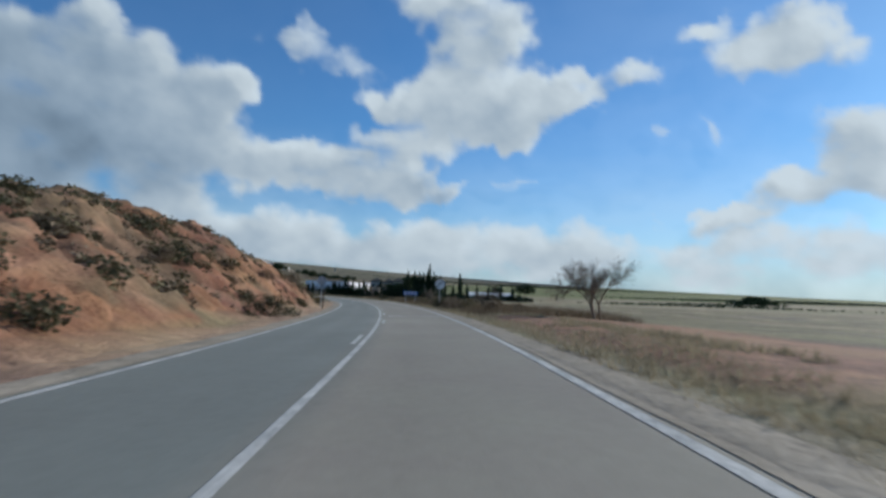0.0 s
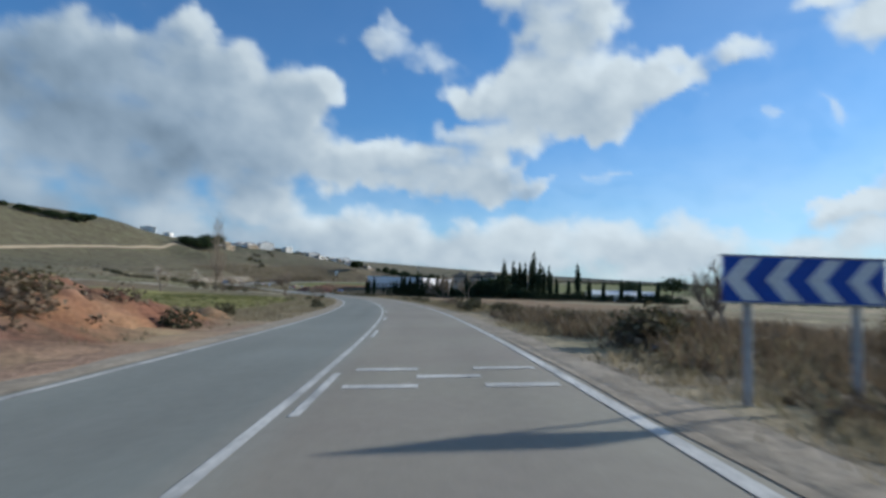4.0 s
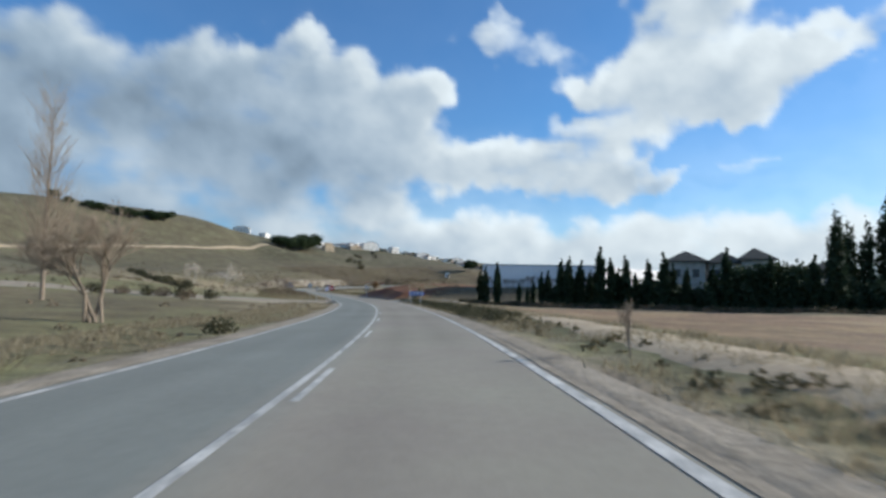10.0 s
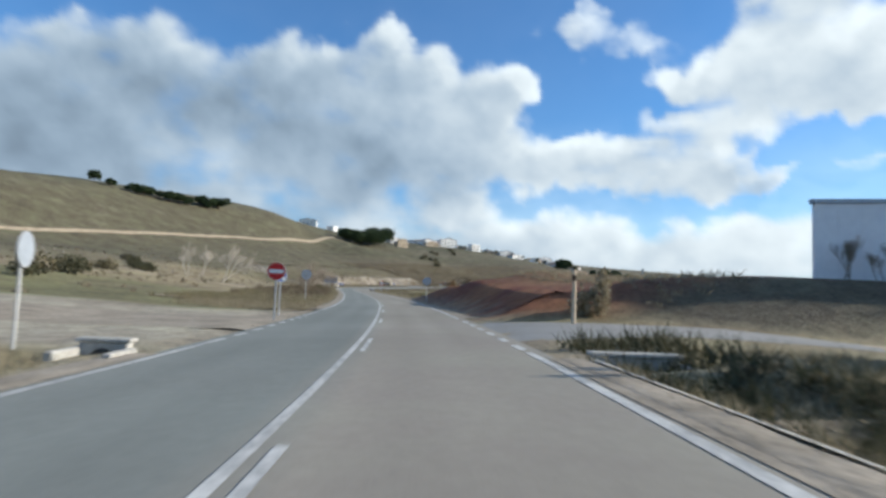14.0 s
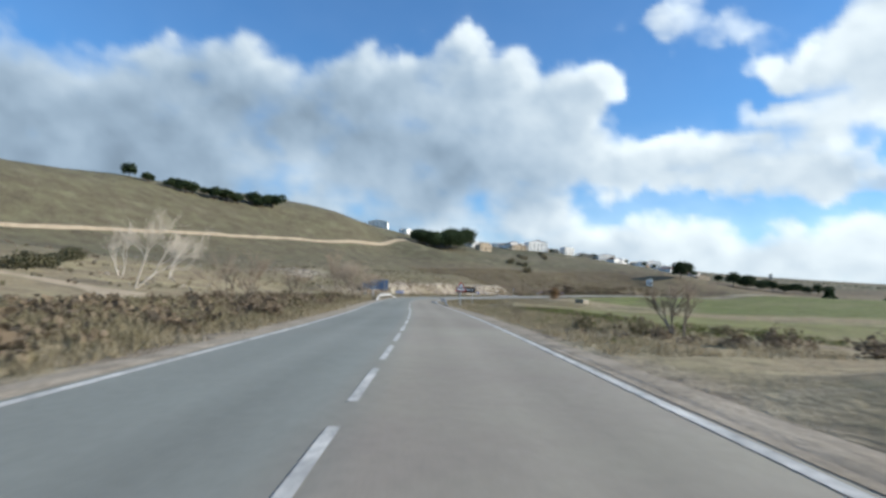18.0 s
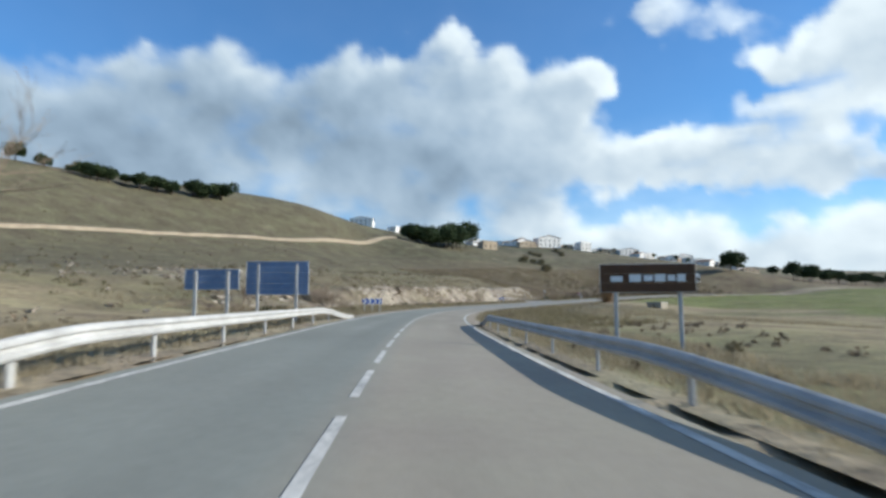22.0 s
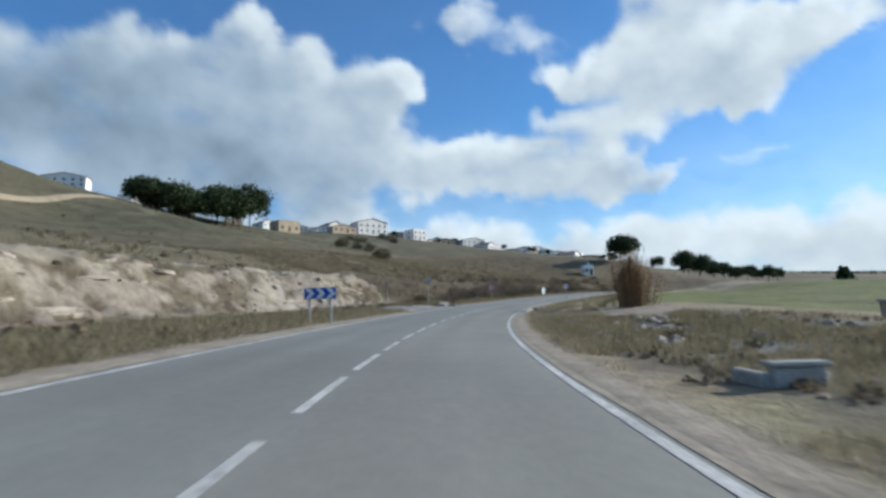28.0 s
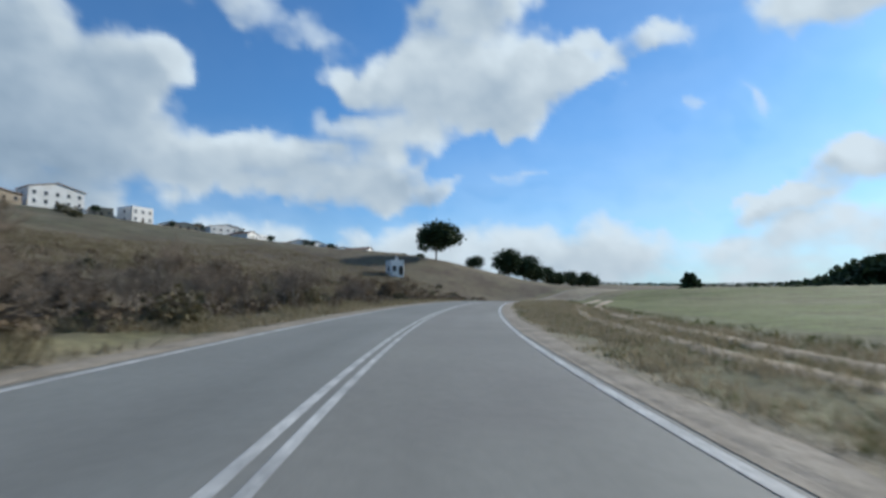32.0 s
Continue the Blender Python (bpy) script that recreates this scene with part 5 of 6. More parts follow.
for k in range(210):
    u = r.uniform(0.10, 0.97)
    a = r.uniform(0, 2 * math.pi)
    way = Vector((math.cos(a) * 0.75, math.sin(a) * 0.75, 1)).normalized()
    limb(twigs, Vector((0, 0, H * u)), way, r.uniform(1.2, 2.7) * (1.15 - 0.6 * u), 0.028 * (1.2 - u), 2, r, 0.35, 0.35, (2, 4))
part("trunk", trunk, BARK, t)
part("crown", twigs, BARK, t, "upright leafless winter twigs")
bare_tree("pale_tree", placed(ground_xy(-158.7, 311.6)), 69, 8.5, 0.10, 5, 0.75, 0.18, PALE_BARK, "white-barked leafless tree beside the bramble hedge", 2, group="white-barked trees")
bare_tree("pale_tree", placed(ground_xy(-180.5, 320.5)), 70, 7.0, 0.09, 5, 0.75, 0.18, PALE_BARK, "white-barked leafless tree beside the bramble hedge", 2, group="white-barked trees")
bare_tree("pale_tree", placed(ground_xy(-189, 332)), 71, 7.5, 0.09, 5, 0.75, 0.18, PALE_BARK, "white-barked leafless tree beside the bramble hedge", 2, group="white-barked trees")
bare_tree("bare_tree", placed(ground_at(376.5, -6.8)), 72, 4.6, 0.055, 5, 0.75, 0.16, TWIGS, "leafless many-stemmed tree beside the guard rail", 11, group="")
bare_tree("bare_tree", placed(ground_at(383, -9.5)), 73, 6.0, 0.08, 4, 0.65, 0.2, BARK, "leafless grey tree behind the guard rail", 4)
bare_tree("bare_tree", placed(ground_at(358, -10.5)), 74, 3.0, 0.05, 4, 0.7, 0.1, BARK, "leafless brown bush tree in dry grass", 5)
bare_tree("bare_tree", placed(ground_at(338, -9.5)), 75, 3.4, 0.05, 4, 0.7, 0.1, BARK, "leafless brown bush tree in dry grass", 5)
bare_tree("bare_tree", placed(ground_at(324, 9.5)), 76, 2.0, 0.06, 4, 0.7, 0.1, BARK, "leafless bush at the end of the terrace", 3)
bare_tree("bare_tree", placed(ground_at(576.5, -7.4)), 77, 3.0, 0.05, 4, 0.7, 0.1, BARK, "leafless grey bush tree on the slope", 5)
bare_tree("bare_tree", placed(ground_at(592, -11)), 78, 3.8, 0.06, 4, 0.7, 0.1, BARK, "leafless brown bush tree on the slope", 4)
bare_tree("bare_tree", placed(ground_at(606, -12)), 79, 3.6, 0.06, 4, 0.7, 0.1, BARK, "leafless brown bush tree on the slope", 4)
bare_tree("bare_tree", placed(ground_at(416, -13)), 80, 3.2, 0.05, 4, 0.7, 0.1, BARK, "leafless bush beside the blue boards", 4)

slope_bush = bare_tree("bare_tree", placed(ground_at(574, -8.2)), 81, 2.6, 0.035, 5, 0.75, 0.1, BARK, "leafless grey-brown bush on the roadside slope", 6, group="leafless bushes on the slope")
spread_copies([slope_bush], sd_spots((577.5, -7.6), (580, -10.5), (584, -7.8), (587, -12), (590, -8.6), (595, -9.4), (600, -8.4), (578, -14), (585, -16), (604, -10), (612, -9), (620, -10)), rnd, (0.75, 1.25))

# brown thickets on the slope, bushes of the bank and the field edge
mass = [(0, 0, 0.9, 1.0, 0.9, 1.0), (1.1, 0.3, 1.1, 0.8, 0.8, 1.1), (-0.9, -0.3, 0.7, 0.9, 0.8, 0.8), (0.3, 0.5, 1.7, 0.7, 0.7, 0.7), (-0.5, 0.2, 1.5, 0.6, 0.6, 0.6), (1.8, -0.2, 0.6, 0.6, 0.6, 0.6)]
thicket = leafy("thicket", placed(ground_at(589, -14.5)), 101, mass, 3600, 0.13, BRUSH, BARK, (1.2, 0.04), "dense brown leafless thicket on the grassy slope", "bush", "thickets on the slope")
spread_copies([thicket], sd_spots((593, -15.5), (591, -18), (609, -17), (612, -18.5), (596, -11), (603, -9.5), (626, -12), (634, -10.5), (641, -11)), rnd, (0.7, 1.15))
olive = leafy("scrub_bush", placed(ground_at(31.5, -5.9)), 102, mass, 2600, 0.12, SCRUB_DARK, BARK, (0.6, 0.03), "low dark green bush at the foot of the red bank", "bush", "bushes along the foot of the bank")
olive.scale = (0.75, 0.75, 0.5)
spread_copies([olive], sd_spots((28.5, -6.2), (38, -7.2), (52, -6.8), (67.6, -6.2)), rnd, (0.35, 0.6))
brown = leafy("scrub_bush", placed(ground_at(63.5, -9)), 103, mass, 2200, 0.12, BRUSH, BARK, (0.6, 0.03), "rounded brown bush on the orange bank", "bush", "brown bushes on the bank")
brown.scale = (0.6, 0.6, 0.6)
spread_copies([brown], sd_spots((66, -9.6), (59, -8.2), (55, -11), (50, -9.5), (47, -13), (44, -8.6), (41, -11.5), (37, -9.2), (35, -13.5), (70, -8.4), (73, -6.4), (76, -7.4), (62, -13), (68, -12.5), (57, -14.5), (31, -11), (80, -7.8), (46, -16), (39, -16.5)), rnd, (0.3, 0.62))
spread_copies([brown], sd_spots((42.5, 10.2), (39.5, 8.0), (36, 7.0), (48, 8.2), (52, 11), (57, 8.0), (62, 10), (65.5, 7.2), (69, 11), (73, 8.4), (79, 9.5), (84, 7.8), (90, 10)), rnd, (0.4, 0.85))

bare_tree("bare_tree", placed(ground_at(175.5, -7.4)), 82, 2.6, 0.04, 5, 0.75, 0.08, BARK, "leafless dense brown bush on the field edge", 7)
bare_tree("bare_tree", placed(ground_at(416.5, -6.9)), 83, 2.2, 0.035, 5, 0.75, 0.08, BARK, "leafless brown bush at the end of the guard rail", 6)
bare_tree("bare_tree", placed(ground_at(456, -20)), 84, 3.4, 0.05, 5, 0.7, 0.08, BARK, "leafless brown bush below the pale outcrop", 6)

# giant cane beside the junction
t = thing("cane_clump", placed(ground_xy(-197.0, 491.8), 0, (0.85, 0.85, 1.0)), "tall clump of dry tan giant cane", "reeds")
r = np.random.default_rng(5)
stem, bv, bf = Shape(), [], []
for k in range(520):
    a, q = r.uniform(0, 2 * math.pi), abs(r.normal()) * 0.95
    p = Vector((math.cos(a) * q, math.sin(a) * q, -0.1))
    h = r.uniform(2.6, 5.5) * (1 - 0.10 * q)
    tip = p + Vector((p.x * 0.5 + r.normal() * 0.38, p.y * 0.5 + r.normal() * 0.38, h))
    stem.tube(p, tip, 0.018, 0.007, 3)
    for j in range(16):
        c = p.lerp(tip, r.uniform(0.15, 1.0))
        a2 = r.uniform(0, 2 * math.pi)
        out = Vector((math.cos(a2), math.sin(a2), r.uniform(-0.5, 0.9))).normalized() * r.uniform(0.3, 0.65)
        wide = Vector((-math.sin(a2), math.cos(a2), 0)) * 0.026
        n = len(bv)
        bv += [c - wide, c + wide, c + out * 0.55 + wide * 0.8, c + out * 0.55 - wide * 0.8, c + out + Vector((0, 0, -0.10))]
        bf += [(n, n + 1, n + 2, n + 3), (n + 3, n + 2, n + 4)]
part("cane_stand", stem, CANE, t)
part("foliage", Shape().add(bv, bf), CANE, t)
plume = Shape()
for k in range(16):
    a, q = r.uniform(0, 2 * math.pi), abs(r.normal()) * 1.0
    c = Vector((math.cos(a) * q, math.sin(a) * q, r.uniform(4.0, 5.0)))
    plume.tube(c - Vector((0, 0, 0.6)), c, 0.012, 0.035, 4).tube(c, c + Vector((0.03, 0, 0.28)), 0.05, 0.01, 5)
part("flower_head", plume, BARK, t)

# ---- grass ----


def tufts(name, s0, s1, d0, d1, per_m2, high, wide, material, label, seed, patch=0.0):
    """Stands of thin blades over a stretch of verge."""
    r = np.random.default_rng(seed)
    n = int((s1 - s0) * abs(d1 - d0) * per_m2)
    a, b = r.uniform(s0, s1, n), r.uniform(d0, d1, n)
    if patch:
        keep = grain(a, b * 2, 5.0, 3) > patch
        a, b = a[keep], b[keep]
        n = len(a)
    x, y, _ = on_road(a, b)
    z = level(x, y) + 0.03
    m = 8
    bx = np.repeat(x, m) + r.normal(size=n * m) * wide
    by = np.repeat(y, m) + r.normal(size=n * m) * wide
    bz = np.repeat(z, m) - 0.03
    hh = np.repeat(high * r.uniform(0.4, 1.25, n), m) * r.uniform(0.6, 1.1, n * m)
    t = r.uniform(0, math.pi, n * m)
    w = 0.03 * hh + 0.010
    lx, ly = r.normal(size=n * m) * hh * 0.5, r.normal(size=n * m) * hh * 0.5
    v = np.stack([np.stack([bx - np.cos(t) * w, by - np.sin(t) * w, bz], 1), np.stack([bx + np.cos(t) * w, by + np.sin(t) * w, bz], 1),
                  np.stack([bx + lx, by + ly, bz + hh], 1)], 1).reshape(-1, 3)
    me = quick_mesh(name, v, np.arange(3 * n * m).reshape(-1, 3), material)
    return tagged(new(name, me), label, "grass", kind="stuff")


tufts("dry_grass", -8, 250, 4.5, 9.5, 11.0, 0.24, 0.14, STRAW, "short dry straw grass on the verge", 1, 0.40)
tufts("dry_grass", 316, 655, 4.6, 10.0, 12.0, 0.27, 0.14, STRAW, "dry straw grass on the verge", 2, 0.36)
tufts("dry_grass", 96, 250, -10.0, -4.6, 10.0, 0.26, 0.14, STRAW, "dry straw grass along the field edge", 3, 0.36)
tufts("dry_grass", 276, 532, -13.0, -4.6, 11.0, 0.32, 0.18, STRAW, "tall dry grass along the road", 4, 0.32)
tufts("dry_grass", 549, 655, -14.0, -4.6, 11.0, 0.32, 0.18, STRAW, "tall dry grass along the road", 5, 0.36)
tufts("weeds", 40, 130, 5.0, 10.0, 7.0, 0.34, 0.18, WEEDS, "grey-green weeds on the verge", 6, 0.42)
tufts("weeds", 198, 252, 4.8, 6.9, 22.0, 0.50, 0.18, SCRUB_DARK, "dark weeds filling the ditch", 7, 0.22)
tufts("weeds", 284, 372, -17.0, -5.0, 9.0, 0.42, 0.22, WEEDS, "tall grey weeds in the meadow", 8, 0.38)
tufts("weeds", 414, 532, -15.0, -5.0, 10.0, 0.36, 0.22, WEEDS, "grey weeds below the cutting", 9, 0.38)
tufts("weeds", 408, 528, 5.0, 15.0, 11.0, 0.34, 0.22, WEEDS, "grey-brown weeds on the field verge", 10, 0.40)
tufts("weeds", 549, 650, -20.0, -5.0, 9.0, 0.42, 0.22, WEEDS, "grey weeds on the slope", 11, 0.36)
tufts("green_grass", 318, 372, 5.5, 16.0, 5.0, 0.24, 0.12, GRASS, "green grass between the weeds", 12, 0.45)
tufts("green_grass", 548, 650, 4.5, 11.0, 6.0, 0.20, 0.10, GRASS, "short green grass beside the ruts", 13, 0.42)
tufts("green_grass", 108, 172, -26.0, -7.5, 3.0, 0.16, 0.10, GRASS, "young green crop in the field", 14, 0.30)
tufts("weeds", 555, 690, -70.0, -18.0, 1.6, 0.55, 0.35, WEEDS, "tall grey-brown grass on the slope below the village", 19, 0.30)
tufts("dry_grass", 555, 690, -70.0, -14.0, 1.2, 0.50, 0.30, BRUSH, "brown dead grass on the slope below the village", 20, 0.36)
tufts("weeds", 34, 100, 5.6, 16.0, 7.0, 0.55, 0.24, BRUSH, "tall grey-brown weeds beside the first field", 21, 0.30)
tufts("straw_stubble", 410, 530, 14.0, 34.0, 2.0, 0.34, 0.16, STRAW, "dry stubble on the fallow field", 15, 0.40)
tufts("dry_grass", -5, 100, -22.0, -5.6, 2.2, 0.30, 0.12, STRAW, "sparse dry grass on the red bank", 16, 0.55)
tufts("dry_grass", 262, 310, 11.0, 16.0, 4.0, 0.36, 0.12, STRAW, "dry grass on the terrace edge", 17, 0.35)
tufts("dry_grass", 425, 570, -34.0, -19.0, 2.2, 0.40, 0.14, STRAW, "dry grass above the rock cutting", 18, 0.40)
# far woods on the horizon
for nm, x, y, lx, ly, n, hh, lab in (("far_woods", 236, 445, 16, 6, 700, 7, "dark far wood on the flat horizon"), ("far_woods", -40, 690, 26, 9, 1500, 10, "dark pine wood across the green field"),
                                     ("far_woods", 330, 560, 150, 12, 4200, 2.4, "thin dark line of far trees"), ("far_woods", 120, 900, 190, 16, 4600, 3.6, "thin dark line of far trees"), ("far_woods", 150, 330, 60, 5, 700, 2.0, "thin dark line of far trees"),
                                     ("far_woods", -115, 684, 2.6, 2.6, 220, 6, "small bare-looking far tree in the field")):
    r = np.random.default_rng(int(abs(x)) + 3)
    u = r.normal(size=(n, 2)) * (lx, ly) * 0.55
    zz = level(x + u[:, 0], y + u[:, 1], False)
    v, f = leaves(np.stack([x + u[:, 0], y + u[:, 1], zz + hh * r.uniform(0.05, 1, n) ** 0.8 * (0.15 + 0.85 * np.exp(-((u[:, 0] / lx) ** 2) * 1.6))], 1), max(1.2, hh * 0.28), r)
    tagged(new(nm, quick_mesh(nm, v, f, PINE)), lab, "woods", kind="stuff")

# ---- road signs and posts ----


def facing(s, d, turn=0.0, lift=0.0):
    """A place beside the road, its x to the right of travel and its y along it."""
    return placed(ground_at(s, d, lift), heading(s) + turn)


def road_up(s, d):
    """How far the road's level lies above the ground at the place."""
    return float(on_road(s, d)[2]) - ground_at(s, d).z


def ring(r, n=28):
    return [(r * math.cos(2 * math.pi * k / n), r * math.sin(2 * math.pi * k / n)) for k in range(n)]


def raised(points, up, side=0.0):
    return [(x + side, z + up) for x, z in points]


def bar(x0, z0, x1, z1, w):
    """The outline of a straight bar between two points."""
    dx, dz = x1 - x0, z1 - z0
    k = w / 2 / math.hypot(dx, dz)
    return [(x0 + dz * k, z0 - dx * k), (x1 + dz * k, z1 - dx * k), (x1 - dz * k, z1 + dx * k), (x0 - dz * k, z0 + dx * k)]


def band(r0, r1, n=28):
    sh = Shape()
    a, b = ring(r0, n), ring(r1, n)
    for k in range(n):
        j = (k + 1) % n
        sh.slab([a[k], a[j], b[j], b[k]], -0.003, 0.0)
    return sh


def lifted(sh, up, y=0.0, side=0.0):
    sh.v = [(x + side, q + y, z + up) for x, q, z in sh.v]
    return sh


def sign_pole(owner, top, material=STEEL, x=0.0, y=0.05, w=0.08, name="pole"):
    p = part(name, Shape().box((x, y, top / 2 - 0.2), (w, w * 0.6, top + 0.4), bevel=0.012), material, owner)
    return p


def round_sign(name, s, d, centre, r, face, label, turn=0.0, pole=STEEL, category="road sign"):
    t = thing(name, facing(s, d, turn), label, category)
    c = centre + road_up(s, d)
    sign_pole(t, c + r * 0.6, pole)
    front = lambda sh, mtl, nm, k, lab="": part(nm, lifted(sh, c, -0.004 * k), mtl, t, lab)
    disc = Shape().slab(ring(r), -0.02, 0.0)
    rim = band(r, r - 0.018)
    rim.v = [(x, -0.03 if q < 0 else 0.012, z) for x, q, z in rim.v]
    if face == "back":
        part("disc", lifted(disc, c), SIGN_BACK, t, "plain grey back of the disc")
        part("rim", lifted(rim, c), STEEL, t)
        part("bracket", Shape().box((0, 0.02, c + r * 0.35), (r * 1.1, 0.03, 0.05)).box((0, 0.02, c - r * 0.35), (r * 1.1, 0.03, 0.05)), STEEL, t)
        return t
    part("disc", lifted(disc, c), {"end": WHITE, "no_entry": RED, "arrow": BLUE, "overtaking": WHITE}[face], t)
    part("rim", lifted(rim, c), STEEL, t)
    part("bracket", Shape().box((0, 0.012, c + r * 0.4), (0.16, 0.03, 0.05)).box((0, 0.012, c - r * 0.4), (0.16, 0.03, 0.05)), STEEL, t)
    shift = -0.022
    if face == "end":
        for k in range(5):
            o = (k - 2) * 0.055
            part("stripe", lifted(Shape().slab(bar(-0.30 + o, -0.24 - o * 0.2, 0.24 + o, 0.30 - o * 0.2, 0.020), -0.003, 0), c, shift), BLACK, t)
    if face == "no_entry":
        part("white_bar", lifted(Shape().slab(bar(-r * 0.78, 0, r * 0.78, 0, r * 0.40), -0.003, 0), c, shift), WHITE, t)
    if face == "arrow":
        part("arrow", lifted(Shape().slab(bar(-0.16, 0.16, 0.12, -0.12, 0.07), -0.003, 0).slab([(0.20, -0.20), (0.20, 0.02), (0.12, -0.06), (0.02, -0.20)], -0.003, 0), c, shift), WHITE, t)
        part("rim_line", lifted(band(r - 0.03, r - 0.06), c, shift), WHITE, t)
    if face == "overtaking":
        part("red_ring", lifted(band(r - 0.015, r - 0.115), c, shift), RED, t)
        for x, m in ((-0.13, RED), (0.13, BLACK)):
            part("symbol", lifted(Shape().slab([(-0.09, -0.04), (0.09, -0.04), (0.09, 0.02), (0.055, 0.07), (-0.055, 0.07), (-0.09, 0.02)], -0.003, 0), c - 0.01, shift, x), m, t)
    return t


def chevron_board(s, d, centre, w, h, n, way, posts, label, turn=0.0):
    t = thing("chevron_board", facing(s, d, turn), label, "road sign")
    c = centre + road_up(s, d)
    part("board", Shape().box((0, 0, c), (w, 0.03, h), bevel=0.006), BLUE, t, "deep blue panel")
    part("rim", Shape().box((0, 0.004, c + h / 2 + 0.01), (w + 0.04, 0.045, 0.022)).box((0, 0.004, c - h / 2 - 0.01), (w + 0.04, 0.045, 0.022)), STEEL, t)
    cell = w / n
    for k in range(n):
        x = -w / 2 + (k + 0.5) * cell
        g = way * cell
        o = [(x - 0.42 * g, -h * 0.47), (x + 0.02 * g, -h * 0.47), (x + 0.46 * g, 0), (x + 0.02 * g, h * 0.47), (x - 0.42 * g, h * 0.47), (x + 0.02 * g, 0)]
        sh = Shape().slab([o[0], o[1], o[2], o[5]], -0.0185, -0.0155).slab([o[5], o[2], o[3], o[4]], -0.0185, -0.0155)
        part("chevron", lifted(sh, c), WHITE, t)
    for x in posts:
        sign_pole(t, c + h * 0.4, STEEL, x, 0.055, 0.09, "post")
    return t


round_sign("end_of_limit_sign", 52.5, 5.55, 2.1, 0.45, "end", "round white end-of-restriction sign with black diagonal stripes")
round_sign("round_sign", 52.5, -5.0, 2.4, 0.40, "back", "grey back of a round road sign on a steel pole", 180)
chevron_board(76.3, 5.5, 1.3, 1.8, 0.48, 4, -1, (-0.6, 0.6), "blue board with white chevrons on two steel posts")
chevron_board(239.5, 5.2, 1.15, 1.68, 0.48, 4, -1, (-0.6, 0.5), "blue chevron board on two posts above the ditch")
chevron_board(426.5, -5.15, 1.0, 1.8, 0.46, 4, 1, (-0.7, 0.0, 0.7), "blue chevron board on three posts below the hillside", 8)
chevron_board(512.5, -4.6, 1.3, 1.35, 0.46, 3, 1, (-0.45, 0.45), "dark blue chevron board beside the rocky cutting", 10)
round_sign("no_entry_sign", 263.5, -4.3, 2.0, 0.38, "no_entry", "red no-entry disc with a white bar on a thin pole")
round_sign("direction_sign", 267.9, -4.9, 1.9, 0.32, "arrow", "blue round arrow sign with white arrow", 12)
round_sign("round_sign", 250.4, -6.5, 2.0, 0.36, "back", "pale back of a round sign beside the side lane", 100)
round_sign("round_sign", 295.6, -6.9, 2.5, 0.48, "back", "grey back of a large round sign in dry grass", 180)
round_sign("round_sign", 294.0, 4.55, 2.02, 0.385, "back", "grey back of a round sign on a grey pole", 180)
round_sign("no_overtaking_sign", 570.3, 5.15, 2.15, 0.47, "overtaking", "round no-overtaking sign with red ring on a tall pole")
round_sign("no_overtaking_sign", 569.8, -5.2, 1.8, 0.42, "overtaking", "round no-overtaking sign with red ring before scrub")

round_sign("round_sign", 547.5, 5.05, 1.8, 0.35, "back", "grey road sign seen edge-on at the lane mouth", 66)
round_sign("round_sign", 536.7, -7.6, 1.9, 0.40, "back", "brown-grey road sign seen edge-on in the dry lane mouth", 108)

# warning triangle
t = thing("warning_sign", facing(363.4, 5.15), "red-bordered warning triangle with a dark symbol on a pole", "road sign")
c = 1.95 + road_up(363.4, 5.15)
tri = lambda q: [(-0.575 * q, -0.33 * q), (0.575 * q, -0.33 * q), (0.0, 0.665 * q)]
part("panel", lifted(Shape().slab(tri(1.0), -0.02, 0.0), c), RED, t, "red border")
part("field", lifted(Shape().slab(tri(0.74), -0.026, -0.0215), c), WHITE, t, "white field")
part("symbol", lifted(Shape().slab([(-0.17, -0.10), (-0.13, -0.10), (-0.12, -0.02), (0.08, -0.02), (0.10, -0.10), (0.14, -0.10), (0.19, 0.03), (0.12, 0.09), (-0.12, 0.10), (-0.17, 0.05)], -0.030, -0.0275), c), BLACK, t, "plain dark shape")
sign_pole(t, c + 0.3)
part("bracket", Shape().box((0, 0.012, c + 0.25), (0.18, 0.03, 0.05)).box((0, 0.012, c - 0.15), (0.4, 0.03, 0.05)), STEEL, t)

# give-way sign seen from behind
t = thing("give_way_sign", facing(551.9, -8.1, 176), "grey back of a triangular give-way sign on a pole", "road sign")
part("panel", lifted(Shape().slab([(-0.45, 0.26), (-0.42, 0.28), (0.42, 0.28), (0.45, 0.26), (0.03, -0.48), (-0.03, -0.48)], -0.02, 0.0), 2.55), SIGN_BACK, t)
part("bracket", Shape().box((0, 0.012, 2.7), (0.5, 0.03, 0.05)).box((0, 0.012, 2.4), (0.25, 0.03, 0.05)), STEEL, t)
sign_pole(t, 2.8)


